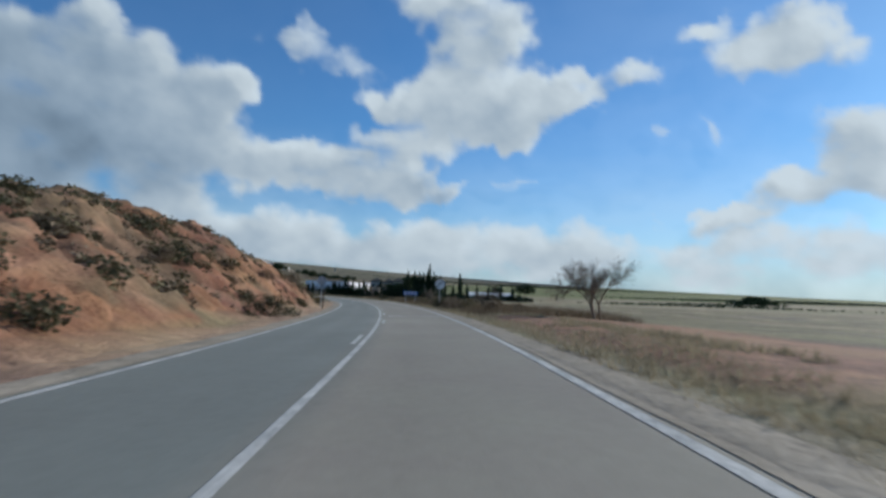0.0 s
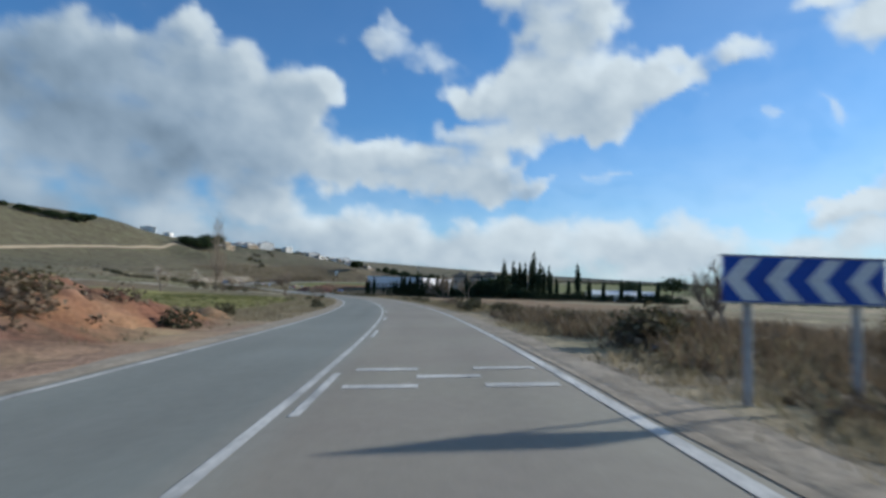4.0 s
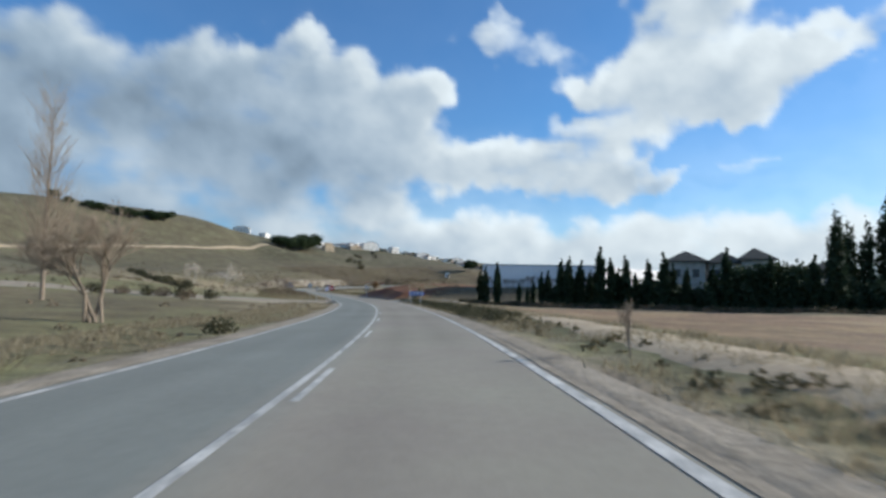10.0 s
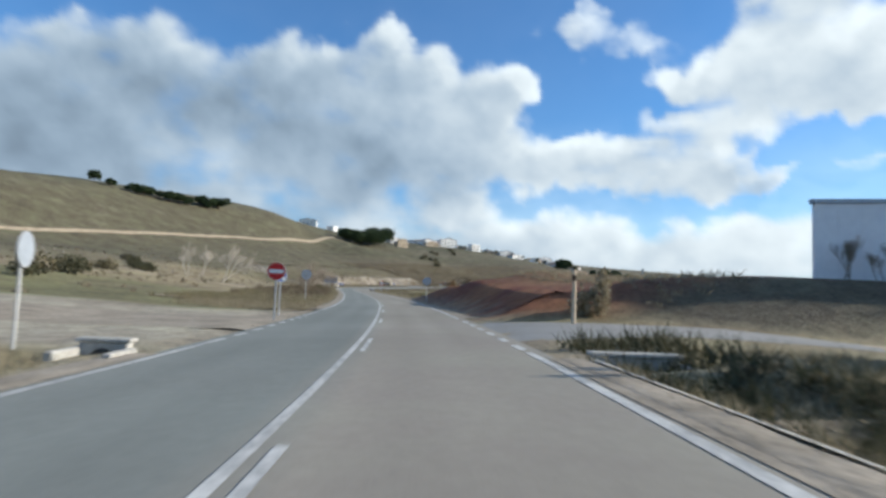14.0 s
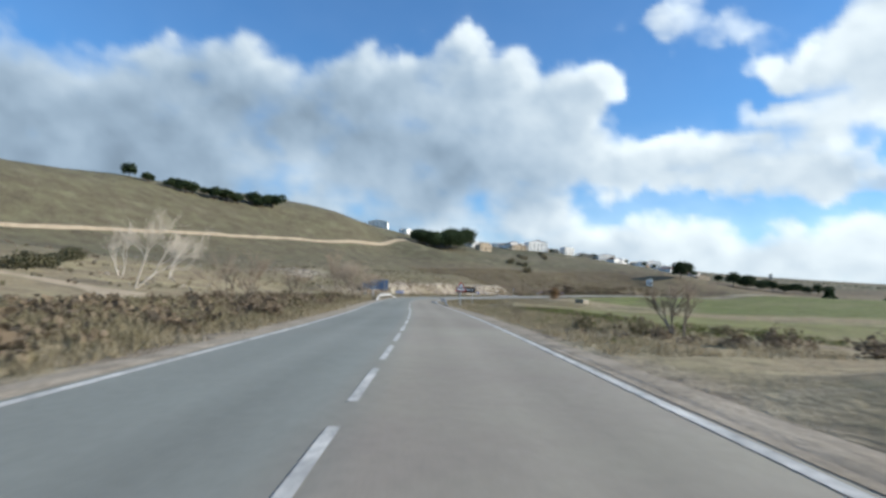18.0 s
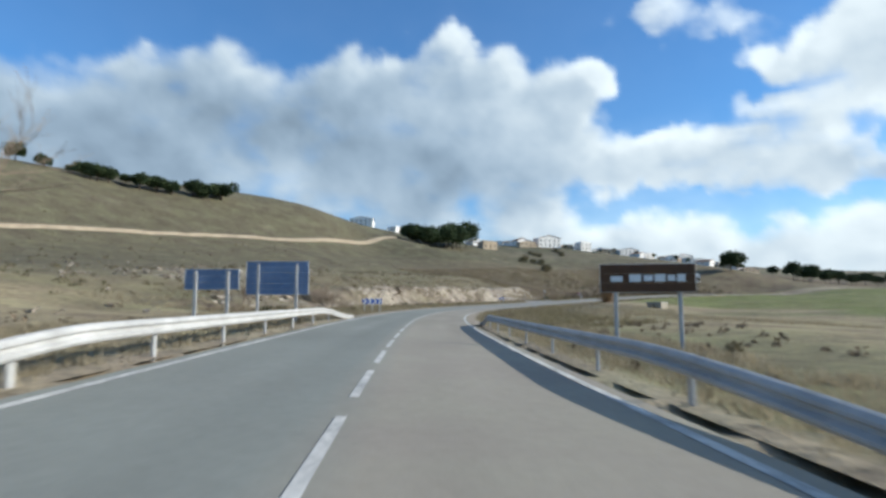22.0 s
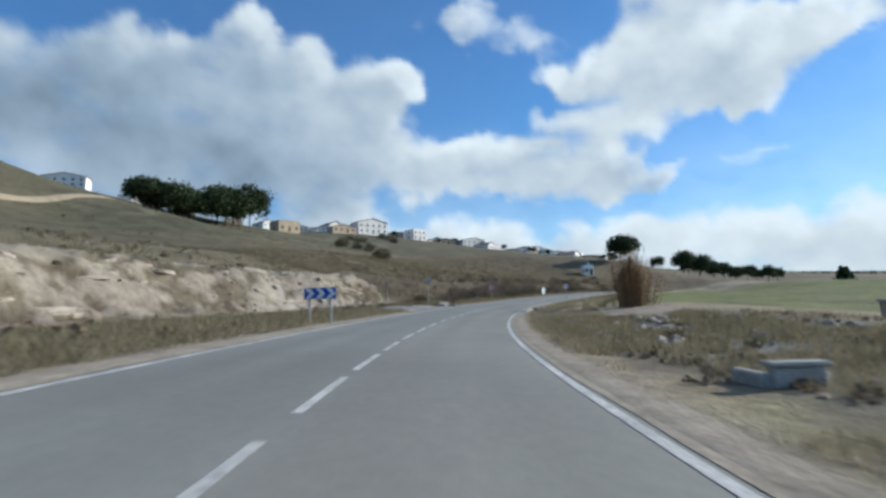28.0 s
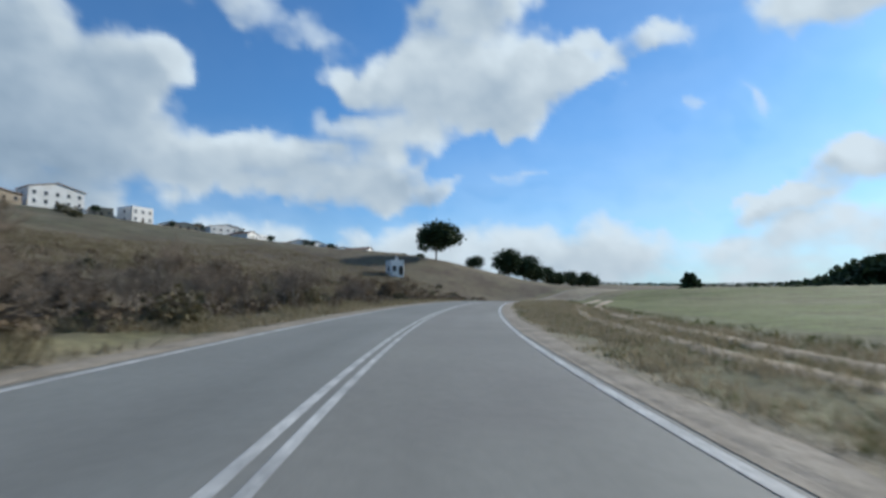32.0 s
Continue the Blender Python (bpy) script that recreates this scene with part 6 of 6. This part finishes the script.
def panel_board(name, s, d, centre, w, h, label, front, back, turn, post_x, bars=()):
    t = thing(name, facing(s, d, turn), label, "road sign")
    c = centre + road_up(s, d)
    n = max(1, int(round(h / 0.28)))
    for k in range(n):
        part("slat", Shape().box((0, 0, c - h / 2 + (k + 0.5) * h / n), (w, 0.035, h / n - 0.008), bevel=0.006), front, t)
    part("frame", Shape().box((0, 0.02, c + h / 2), (w + 0.04, 0.05, 0.03)).box((0, 0.02, c - h / 2), (w + 0.04, 0.05, 0.03)).box((-w / 2, 0.02, c), (0.03, 0.05, h)).box((w / 2, 0.02, c), (0.03, 0.05, h)), back, t)
    for x0, x1, z, hh in bars:
        part("lettering_bar", Shape().box(((x0 + x1) / 2, -0.0215, c + z), (x1 - x0, 0.004, hh), bevel=0.001), WHITE, t, "white unreadable lettering")
    for x in post_x:
        sign_pole(t, c + h * 0.42, STEEL, x, 0.07, 0.12, "post")
    return t


panel_board("brown_board", 389.8, 7.75, 2.2, 2.8, 0.84, "brown destination board with white lettering on two posts", BROWN, STEEL, -8, (-0.95, 0.95),
            ((-1.10, -0.75, -0.02, 0.16), (-0.55, -0.20, 0.0, 0.22), (-0.12, 0.14, 0.0, 0.18), (0.20, 0.52, 0.0, 0.22), (0.58, 0.80, 0.0, 0.18), (0.86, 1.10, 0.0, 0.22)))
panel_board("direction_board", 400.0, -6.0, 2.05, 2.9, 1.55, "blue-grey back of a large direction board on posts", BOARD_BACK, SIGN_BACK, 180, (-0.9, 0.9))
panel_board("direction_board", 394.5, -7.0, 1.75, 2.0, 0.75, "blue-grey back of a small direction board on posts", BOARD_BACK, SIGN_BACK, 180, (-0.6, 0.6))

# posts


def plain_post(name, s, d, h, w, material, label, lean=0.0, cap=None):
    t = thing(name, facing(s, d), label, "post")
    sh = Shape()
    sh.tube((0, 0, -0.3), (lean * h, 0, h * 0.5), w * 0.55, w * 0.5, 8).tube((lean * h, 0, h * 0.5), (lean * h * 1.6, 0, h), w * 0.5, w * 0.42, 8, True)
    part("shaft", sh, material, t)
    if cap:
        part("band", Shape().tube((lean * h * 1.3, 0, h * 0.80), (lean * h * 1.45, 0, h * 0.90), w * 0.56, w * 0.56, 8, True), cap, t)
    return t


plain_post("marker_post", 259.0, 7.1, 2.0, 0.16, OCHRE, "weathered yellowish marker post before the earth mound", 0.0, OLD_WOOD)
plain_post("wooden_post", 51.3, -4.75, 1.7, 0.10, OLD_WOOD, "thin brown wooden stake at the foot of the red bank", 0.02)

# ---- guard rails ----
WAVE = ((0.0, 0.155), (0.045, 0.14), (0.08, 0.095), (0.08, 0.06), (0.02, 0.02), (0.02, -0.02), (0.08, -0.06), (0.08, -0.095), (0.045, -0.14), (0.0, -0.155))


def guard_rail(s0, s1, d, label, run_in=12.0, run_out=7.0):
    side = 1 if d > 0 else -1
    mid = on_road((s0 + s1) / 2, d)
    m = Matrix.Translation((float(mid[0]), float(mid[1]), float(mid[2])))
    inv = m.inverted()
    t = thing("guard_rail", m, label, "guard rail")

    def height(q):
        return 0.60 * float(smooth(q, s0, s0 + run_in) * (1 - smooth(q, s1 - run_out, s1))) - 0.03

    q = s0
    while q < s1 - 0.1:
        sh = Shape()
        e = min(q + 4.0, s1)
        rows = []
        for a in np.linspace(q, e + 0.06, 9):
            rows.append([])
            for off in (0.0, 0.006):
                for o, z in WAVE:
                    x, y, zz = on_road(a, d - side * (o + 0.05 - off))
                    rows[-1].append(inv @ Vector((float(x), float(y), float(zz) + height(a) + z)))
        n = len(rows[0])
        verts = [p for r in rows for p in r]
        k2 = n // 2
        loop = list(range(k2)) + list(range(n - 1, k2 - 1, -1))
        faces = []
        for i in range(len(rows) - 1):
            for a in range(n):
                b = (a + 1) % n
                faces.append((i * n + loop[a], i * n + loop[b], (i + 1) * n + loop[b], (i + 1) * n + loop[a]))
        part("beam", sh.add(verts, faces), STEEL, t)
        q += 4.0
    q = s0 + 2.0
    while q < s1 - 1:
        g = ground_at(q, d + side * 0.05)
        top = float(on_road(q, d)[2]) + height(q) + 0.13
        p = inv @ g
        post = part("post", Shape().box((0, 0, (top - g.z) / 2 - 0.2), (0.06, 0.12, top - g.z + 0.4), bevel=0.008), STEEL, t)
        post.matrix_local = Matrix.Translation(p) @ Matrix.Rotation(radians(heading(q)), 4, "Z")
        blk = part("spacer", Shape().box((-side * 0.06, 0, 0), (0.10, 0.10, 0.18), bevel=0.01), STEEL, post)
        blk.location = (0, 0, top - g.z - 0.13)
        q += 4.0
    return t


guard_rail(374, 412, -4.25, "galvanised steel guard rail, bright on its sunlit face", 8.0, 11.0)
guard_rail(370, 410, 4.35, "galvanised steel guard rail shading the road edge")


# ---- culverts ----
def headwall(s, d, w, h, label, turn=0.0):
    t = thing("culvert_headwall", facing(s, d, turn), label, "culvert")
    part("wall", Shape().box((0, 0, h / 2 - 0.25), (w, 0.25, h + 0.5), bevel=0.03), CONCRETE, t)
    part("coping", Shape().box((0, 0, h + 0.04), (w + 0.12, 0.34, 0.08), bevel=0.02), CONCRETE, t)
    # a capped black tube: the shade inside the pipe mouth is its colour
    part("pipe", Shape().tube((0, -0.16, h * 0.35 - 0.2), (0, 0.14, h * 0.35 - 0.2), 0.26, 0.26, 14, True), BLACK, t, "pipe end capped in black for its inner shade")
    for x in (-1, 1):
        part("wing", Shape().box((x * (w / 2 + 0.05), -0.5, h / 2 - 0.3), (0.18, 1.0, h + 0.4), bevel=0.03), CONCRETE, t)


headwall(249.2, 5.3, 1.6, 0.45, "pale concrete culvert headwall in the ditch")
headwall(250.2, -4.7, 0.9, 0.25, "pale concrete culvert headwall by the lane mouth")
headwall(496.9, 6.9, 0.8, 0.34, "pale concrete culvert box among dark weeds", 180)
headwall(547.5, -5.2, 1.5, 0.38, "broken concrete culvert edge beside the lane", 60)

# ---- buildings ----


def gable_house(m, w, dp, h, rise, wall, seed, label, flat=False, group="village houses", name="house"):
    """A plain house: walls, tiled roof with eaves, windows in frames, a door and a chimney."""
    r = np.random.default_rng(seed)
    t = thing(name, m, label, "house", group)
    body = Shape()
    if flat:
        body.box((0, 0, h / 2 - 2), (w, dp, h + 4), bevel=0.05)
    else:
        o = [(-w / 2, -4), (w / 2, -4), (w / 2, h), (0, h + rise), (-w / 2, h)]
        body.slab(o, -dp / 2, dp / 2)
    part("wall", body, wall, t)
    if flat:
        part("parapet", Shape().box((0, -dp / 2 + 0.1, h + 0.2), (w, 0.2, 0.4)).box((0, dp / 2 - 0.1, h + 0.2), (w, 0.2, 0.4)).box((-w / 2 + 0.1, 0, h + 0.2), (0.2, dp - 0.4, 0.4)).box((w / 2 - 0.1, 0, h + 0.2), (0.2, dp - 0.4, 0.4)), wall, t)
        roof = part("roof", Shape().box((0, 0, h + 0.06), (w - 0.4, dp - 0.4, 0.1)), CONCRETE, t)
        top = h
    else:
        sl = rise / (w / 2)
        e = 0.35
        sh = Shape()
        for k in (-1, 1):
            sh.slab([(0, h + rise + 0.02), (k * (w / 2 + e), h - sl * e + 0.02), (k * (w / 2 + e), h - sl * e + 0.22), (0, h + rise + 0.24)], -dp / 2 - e, dp / 2 + e)
        roof = part("roof", sh, TILES, t)
        part("ridge_tiles", Shape().tube((0, -dp / 2 - e, h + rise + 0.22), (0, dp / 2 + e, h + rise + 0.22), 0.14, 0.14, 8, True), TILES, roof)
        top = h + rise * 0.55
    part("chimney", Shape().box((w * 0.22, dp * 0.15, top + 0.5), (0.55, 0.55, 1.6), bevel=0.03).box((w * 0.22, dp * 0.15, top + 1.32), (0.7, 0.7, 0.12)), wall, roof)
    floors = max(1, int(h // 2.7))
    for side in (-1, 1):
        for f in range(floors):
            cols = max(2, int(w // 3.0))
            for k in range(cols):
                x = -w / 2 + (k + 0.5) * w / cols
                z = 1.5 + f * 2.8
                if f == 0 and k == cols // 2 and side < 0:
                    part("door", Shape().box((x, side * (dp / 2 + 0.01), 1.0), (1.0, 0.08, 2.1)), OLD_WOOD, t)
                    continue
                win = part("window", Shape().box((x, side * (dp / 2 + 0.005), z), (0.95, 0.06, 1.15)), DARK_GLASS, t)
                part("sill", Shape().box((x, side * (dp / 2 + 0.06), z - 0.64), (1.15, 0.16, 0.08)), CONCRETE, win)
    for side in (-1, 1):
        for f in range(floors):
            win = part("window", Shape().box((side * (w / 2 + 0.005), 0, 1.5 + f * 2.8), (0.06, 0.9, 1.1)), DARK_GLASS, t)
            part("sill", Shape().box((side * (w / 2 + 0.06), 0, 1.5 + f * 2.8 - 0.6), (0.16, 1.1, 0.08)), CONCRETE, win)
    return t


def on_hill(x, y, yaw, size=1.0):
    return placed(ground_xy(x, y), yaw, size)


W1 = gable_house(on_hill(-318, 716, 52), 17, 9, 6.0, 2.0, LIMEWASH, 1, "large two-storey white village house with tiled roof")
W2 = gable_house(on_hill(-336, 708, 60), 9, 11, 3.2, 1.8, LIMEWASH, 2, "low white village house with a tiled roof")
W3 = gable_house(on_hill(-331, 655, 60), 10, 8, 4.2, 0, OCHRE, 3, "flat-roofed ochre village house on the ridge", True)
W4 = gable_house(on_hill(-300, 738, 60), 9, 8, 5.8, 0, LIMEWASH, 4, "flat-roofed white village house on the ridge", True)
W5 = gable_house(on_hill(-326, 700, 55), 13, 6, 2.8, 1.2, OCHRE, 5, "long low ochre house with tiled roof")
VILLAGE = ((-352, 672), (-330, 722), (-306, 724), (-292, 748), (-284, 740), (-282, 757), (-272, 750), (-266, 762), (-258, 752), (-250, 764), (-244, 750), (-238, 757), (-230, 745), (-226, 756),
           (-218, 736), (-214, 748), (-207, 730), (-203, 742), (-192, 726), (-312, 744), (-340, 728), (-352, 706), (-362, 690), (-366, 668), (-322, 742), (-296, 764), (-276, 770), (-240, 772),
           (-262, 742), (-222, 764), (-366, 712), (-356, 726), (-372, 640), (-380, 622), (-388, 600), (-384, 655))
rnd = np.random.default_rng(21)
for k, (x, y) in enumerate(VILLAGE):
    proto = (W2, W4, W3, W2, W5, W4, W1)[k % 7]
    g = rnd.uniform(0.6, 0.9)
    copy_thing(proto, on_hill(x, y, rnd.uniform(25, 95), (g, g, g * rnd.uniform(0.62, 0.85))))
gable_house(on_hill(-206, 648, 25), 3.2, 3.0, 3.0, 0, LIMEWASH, 8, "small white hut standing alone below the village", True, "")

for ob in spread_copies([r1], [(x + rnd.normal() * 7, y - 6 + rnd.normal() * 4) for x, y in VILLAGE[1:22]], rnd, (0.35, 0.75)):
    ob["label"], ob["group"] = "dark evergreen garden tree between village houses", "garden trees of the village"
t = thing("stone_tower", placed(ground_xy(-167.0, 888.7), 20), "small grey square tower beside the pine belt", "tower")
part("wall", Shape().box((0, 0, 2.2), (2.2, 2.2, 5.4), bevel=0.05), CONCRETE, t)
part("roof", Shape().box((0, 0, 4.98), (2.5, 2.5, 0.16), bevel=0.04), CONCRETE, t)
part("window", Shape().box((0, -1.1, 3.6), (0.6, 0.06, 0.8), bevel=0.01), DARK_GLASS, t)

# ruined field hut
t = thing("stone_hut", placed(ground_xy(-180.5, 479.0, -0.7), -14, 0.8), "low ruined stone hut with a flat roof in the field", "hut")
for nm, cx, cy, sx, sy in (("wall", -2.0, 0, 0.4, 4.0), ("wall", 2.0, 0, 0.4, 4.0), ("wall", 0, 1.8, 3.6, 0.4), ("wall", -1.15, -1.8, 1.3, 0.4), ("wall", 1.15, -1.8, 1.3, 0.4)):
    part(nm, Shape().box((cx, cy, 1.2), (sx, sy, 2.6), bevel=0.06), STONE_WALL, t)
part("lintel", Shape().box((0, -1.8, 2.2), (1.0, 0.4, 0.6), bevel=0.03), STONE_WALL, t)
part("roof", Shape().box((0, 0, 2.62), (4.7, 4.4, 0.24), bevel=0.04), CONCRETE, t)

# the large shed
t = thing("warehouse", Matrix.Translation((-61.5, 260.0, 0.0)), "large pale grey warehouse with plain ribbed walls", "warehouse")
TOP, FOOT, L, DP = 4.95, 0.4, 18, 36
along_wall, back_wall = Vector((0.975, 0.22, 0)), Vector((0.50, 0.866, 0))
YAW1, YAW2 = math.degrees(math.atan2(along_wall.y, along_wall.x)), math.degrees(math.atan2(back_wall.y, back_wall.x))
for nm, start, way, n, yaw in (("front_wall", Vector(), along_wall, L, YAW1), ("end_wall", Vector(), back_wall, DP, YAW2), ("end_wall", along_wall * L, back_wall, DP, YAW2), ("back_wall", back_wall * DP, along_wall, L, YAW1)):
    out = Vector((way.y, -way.x, 0)) * (1 if nm in ("front_wall",) or start.length > L - 1 else -1)
    edge = []
    for k in range(n):
        for u, o in ((0.0, 0.0), (0.94, 0.0), (0.95, -0.03), (0.99, -0.03)):
            edge.append(start + way * (k + u) + out * (0.08 + o))
    edge.append(start + way * n + out * 0.08)
    ring_ = edge + [start + way * n - out * 0.08, start - out * 0.08]
    m = len(ring_)
    sides = [(q, (q + 1) % m, m + (q + 1) % m, m + q) for q in range(m)]
    part(nm, Shape().add([(v.x, v.y, FOOT) for v in ring_] + [(v.x, v.y, TOP) for v in ring_], sides), SHED, t)
plan = [Vector(), along_wall * L, along_wall * L + back_wall * DP, back_wall * DP]
roof = Shape().add([(v.x, v.y, TOP - 0.25) for v in plan] + [(v.x, v.y, TOP - 0.05) for v in plan], [(3, 2, 1, 0), (4, 5, 6, 7), (0, 1, 5, 4), (1, 2, 6, 5), (2, 3, 7, 6), (3, 0, 4, 7)])
part("roof", roof, STEEL, t)
for st, way, n, yaw in ((Vector(), along_wall, L, YAW1), (Vector(), back_wall, DP, YAW2)):
    c = st + way * (n / 2)
    part("cornice", Shape().box((c.x, c.y, TOP + 0.06), (n + 0.3, 0.32, 0.22), yaw, 0.02), SIGN_BACK, t)
sapling = bare_tree("sapling", placed(ground_xy(-58.5, 259.2)), 97, 1.9, 0.03, 5, 0.5, 0.35, BARK, "thin leafless sapling in front of the warehouse", 3, group="saplings before the warehouse")
spread_copies([sapling], [(-61.5 + 0.975 * q + 0.2, 260.0 + 0.22 * q - 1.2 - 0.3 * (q % 3)) for q in (0.8, 2, 3.8, 5, 6.4, 7.8, 9.2, 10.5, 12, 13.4, 15, 16.6)], rnd, (0.7, 1.2))
def villa(m, blocks, label):
    """Grey rendered blocks under dark hipped roofs, with shuttered windows."""
    t = thing("villa", m, label, "house", "houses behind the cypresses")
    for cx, cy, w, dp, h, rise in blocks:
        wall = part("wall", Shape().box((cx, cy, h / 2 - 1), (w, dp, h + 2), bevel=0.04), CONCRETE, t)
        e = 0.45
        a, b = (cx - w / 2 - e, cy - dp / 2 - e), (cx + w / 2 + e, cy + dp / 2 + e)
        ring_ = [(a[0], a[1]), (b[0], a[1]), (b[0], b[1]), (a[0], b[1])]
        v = [(px, py, h - 0.12) for px, py in ring_] + [(px, py, h + 0.06) for px, py in ring_] + [(cx - 0.2, cy, h + rise), (cx + 0.2, cy, h + rise)]
        part("roof", Shape().add(v, [(3, 2, 1, 0), (0, 1, 5, 4), (1, 2, 6, 5), (2, 3, 7, 6), (3, 0, 4, 7), (4, 5, 9, 8), (5, 6, 9), (6, 7, 8, 9), (7, 4, 8)]), SLATE, t, "dark hipped roof")
        for fl in range(max(1, int(h // 2.9))):
            for q in (-0.25, 0.25):
                part("window", Shape().box((cx + q * w, cy - dp / 2 - 0.01, 1.6 + 2.9 * fl), (0.95, 0.06, 1.2)), DARK_GLASS, wall)
    return t


villa(Matrix.Translation((-27.5, 265.0, float(level(-27.5, 265.0)[0]))), ((-3.0, 0, 5.2, 6, 6.3, 1.7), (2.4, 1.0, 4.6, 6, 6.1, 1.8), (6.6, 0.4, 4.2, 6, 6.6, 1.8)), "grey house with dark hipped roofs behind the cypress row")
villa(Matrix.Translation((-11.0, 267.0, float(level(-11.0, 267.0)[0]))), ((0, 0, 6.0, 6, 5.4, 1.8), (-5.0, 0.6, 4.4, 5, 3.4, 1.2)), "grey house with dark hipped roof among the trees")
t = thing("farm_building", placed(ground_xy(20.5, 258), 8), "long low white farm building at the field edge", "building")
part("wall", Shape().slab([(-10, -1), (10, -1), (10, 2.4), (-10, 2.4)], -3.5, 3.5), LIMEWASH, t)
part("roof", Shape().add([(-10.4, -4, 2.3), (10.4, -4, 2.3), (10.4, 0, 3.6), (-10.4, 0, 3.6), (-10.4, 4, 2.3), (10.4, 4, 2.3), (-10.4, -4, 2.42), (10.4, -4, 2.42), (10.4, 0, 3.75), (-10.4, 0, 3.75), (-10.4, 4, 2.42), (10.4, 4, 2.42)],
                         [(6, 7, 8, 9), (9, 8, 11, 10), (1, 0, 3, 2), (2, 3, 4, 5), (0, 1, 7, 6), (4, 10, 11, 5), (0, 6, 9, 3), (3, 9, 10, 4), (1, 2, 8, 7), (2, 5, 11, 8)]), WHITE, t, "white sheet roof")
for k in range(5):
    part("window", Shape().box((-8 + 4 * k, -3.5, 1.3), (0.9, 0.08, 0.7), bevel=0.02), DARK_GLASS, t)
part("door", Shape().box((-6.0, -3.5, 1.0), (1.6, 0.08, 2.0), bevel=0.02), SIGN_BACK, t)

# dry yellow growth on the corner of the earth mound
dry = [(0, 0, 0.55, 0.55, 0.5, 0.6), (0.5, 0.1, 0.9, 0.4, 0.4, 0.75), (-0.4, 0.1, 0.4, 0.5, 0.4, 0.45), (0.6, 0.0, 1.5, 0.28, 0.28, 0.5)]
leafy("dry_bush", placed(ground_at(261.8, 8.6)), 96, dry, 900, 0.15, STRAW, BARK, (1.2, 0.03), "dry yellow bush against the red earth mound", "bush")

# ---- rock of the cutting ----
r = np.random.default_rng(31)
mid = ground_at(505, -17)
face = thing("rock_face", Matrix.Translation(mid), "pale limestone ledges in the roadside cutting", "rock", kind="structure")


def boulder(seed):
    q = np.random.default_rng(seed)
    sh = Shape().box((0, 0, 0), (1, 1, 1), bevel=0.16)
    sh.v = [tuple(np.array(p) * (1 + 0.16 * q.normal(size=3)) + 0.05 * q.normal(size=3)) for p in sh.v]
    me = sh.mesh("ledge_block")
    me.materials.append(ROCK)
    return me


BLOCKS = [boulder(100 + k) for k in range(9)]
for k in range(290):
    s = r.uniform(432, 568)
    rl = rock_line(s)
    d = float(rl) - r.uniform(-0.2, 5.2)
    h = 0.16 + 0.42 * r.random() ** 2
    g = ground_at(s, d, 0.10 + r.uniform(-0.2, 0.35) * h)
    ob = part("ledge_block", BLOCKS[k % 9], ROCK, face)
    ob.matrix_local = Matrix.Translation(-mid) @ Matrix.LocRotScale(g, Euler((r.normal() * 0.12, r.normal() * 0.12 + 0.1, radians(heading(s) + r.normal() * 18))), Vector((h * r.uniform(0.8, 1.4), h * r.uniform(1.6, 4.5), h * 0.6)))
# loose rubble beside the field
heap = thing("rubble_heap", Matrix.Translation(ground_at(508, 10)), "grey rubble stones scattered beside the field", "stones")
hm = ground_at(508, 10)
for k in range(150):
    s, d = r.uniform(494, 524), 6.6 + 9 * r.random() ** 1.3
    h = 0.10 + 0.32 * r.random() ** 2
    ob = part("stone", BLOCKS[k % 9], ROCK, heap)
    ob.matrix_local = Matrix.Translation(-hm) @ Matrix.LocRotScale(ground_at(s, d, h * 0.15), Euler((r.normal() * 0.3, r.normal() * 0.3, r.uniform(0, 6.3))), Vector((h * 1.3, h, h * 0.7)))
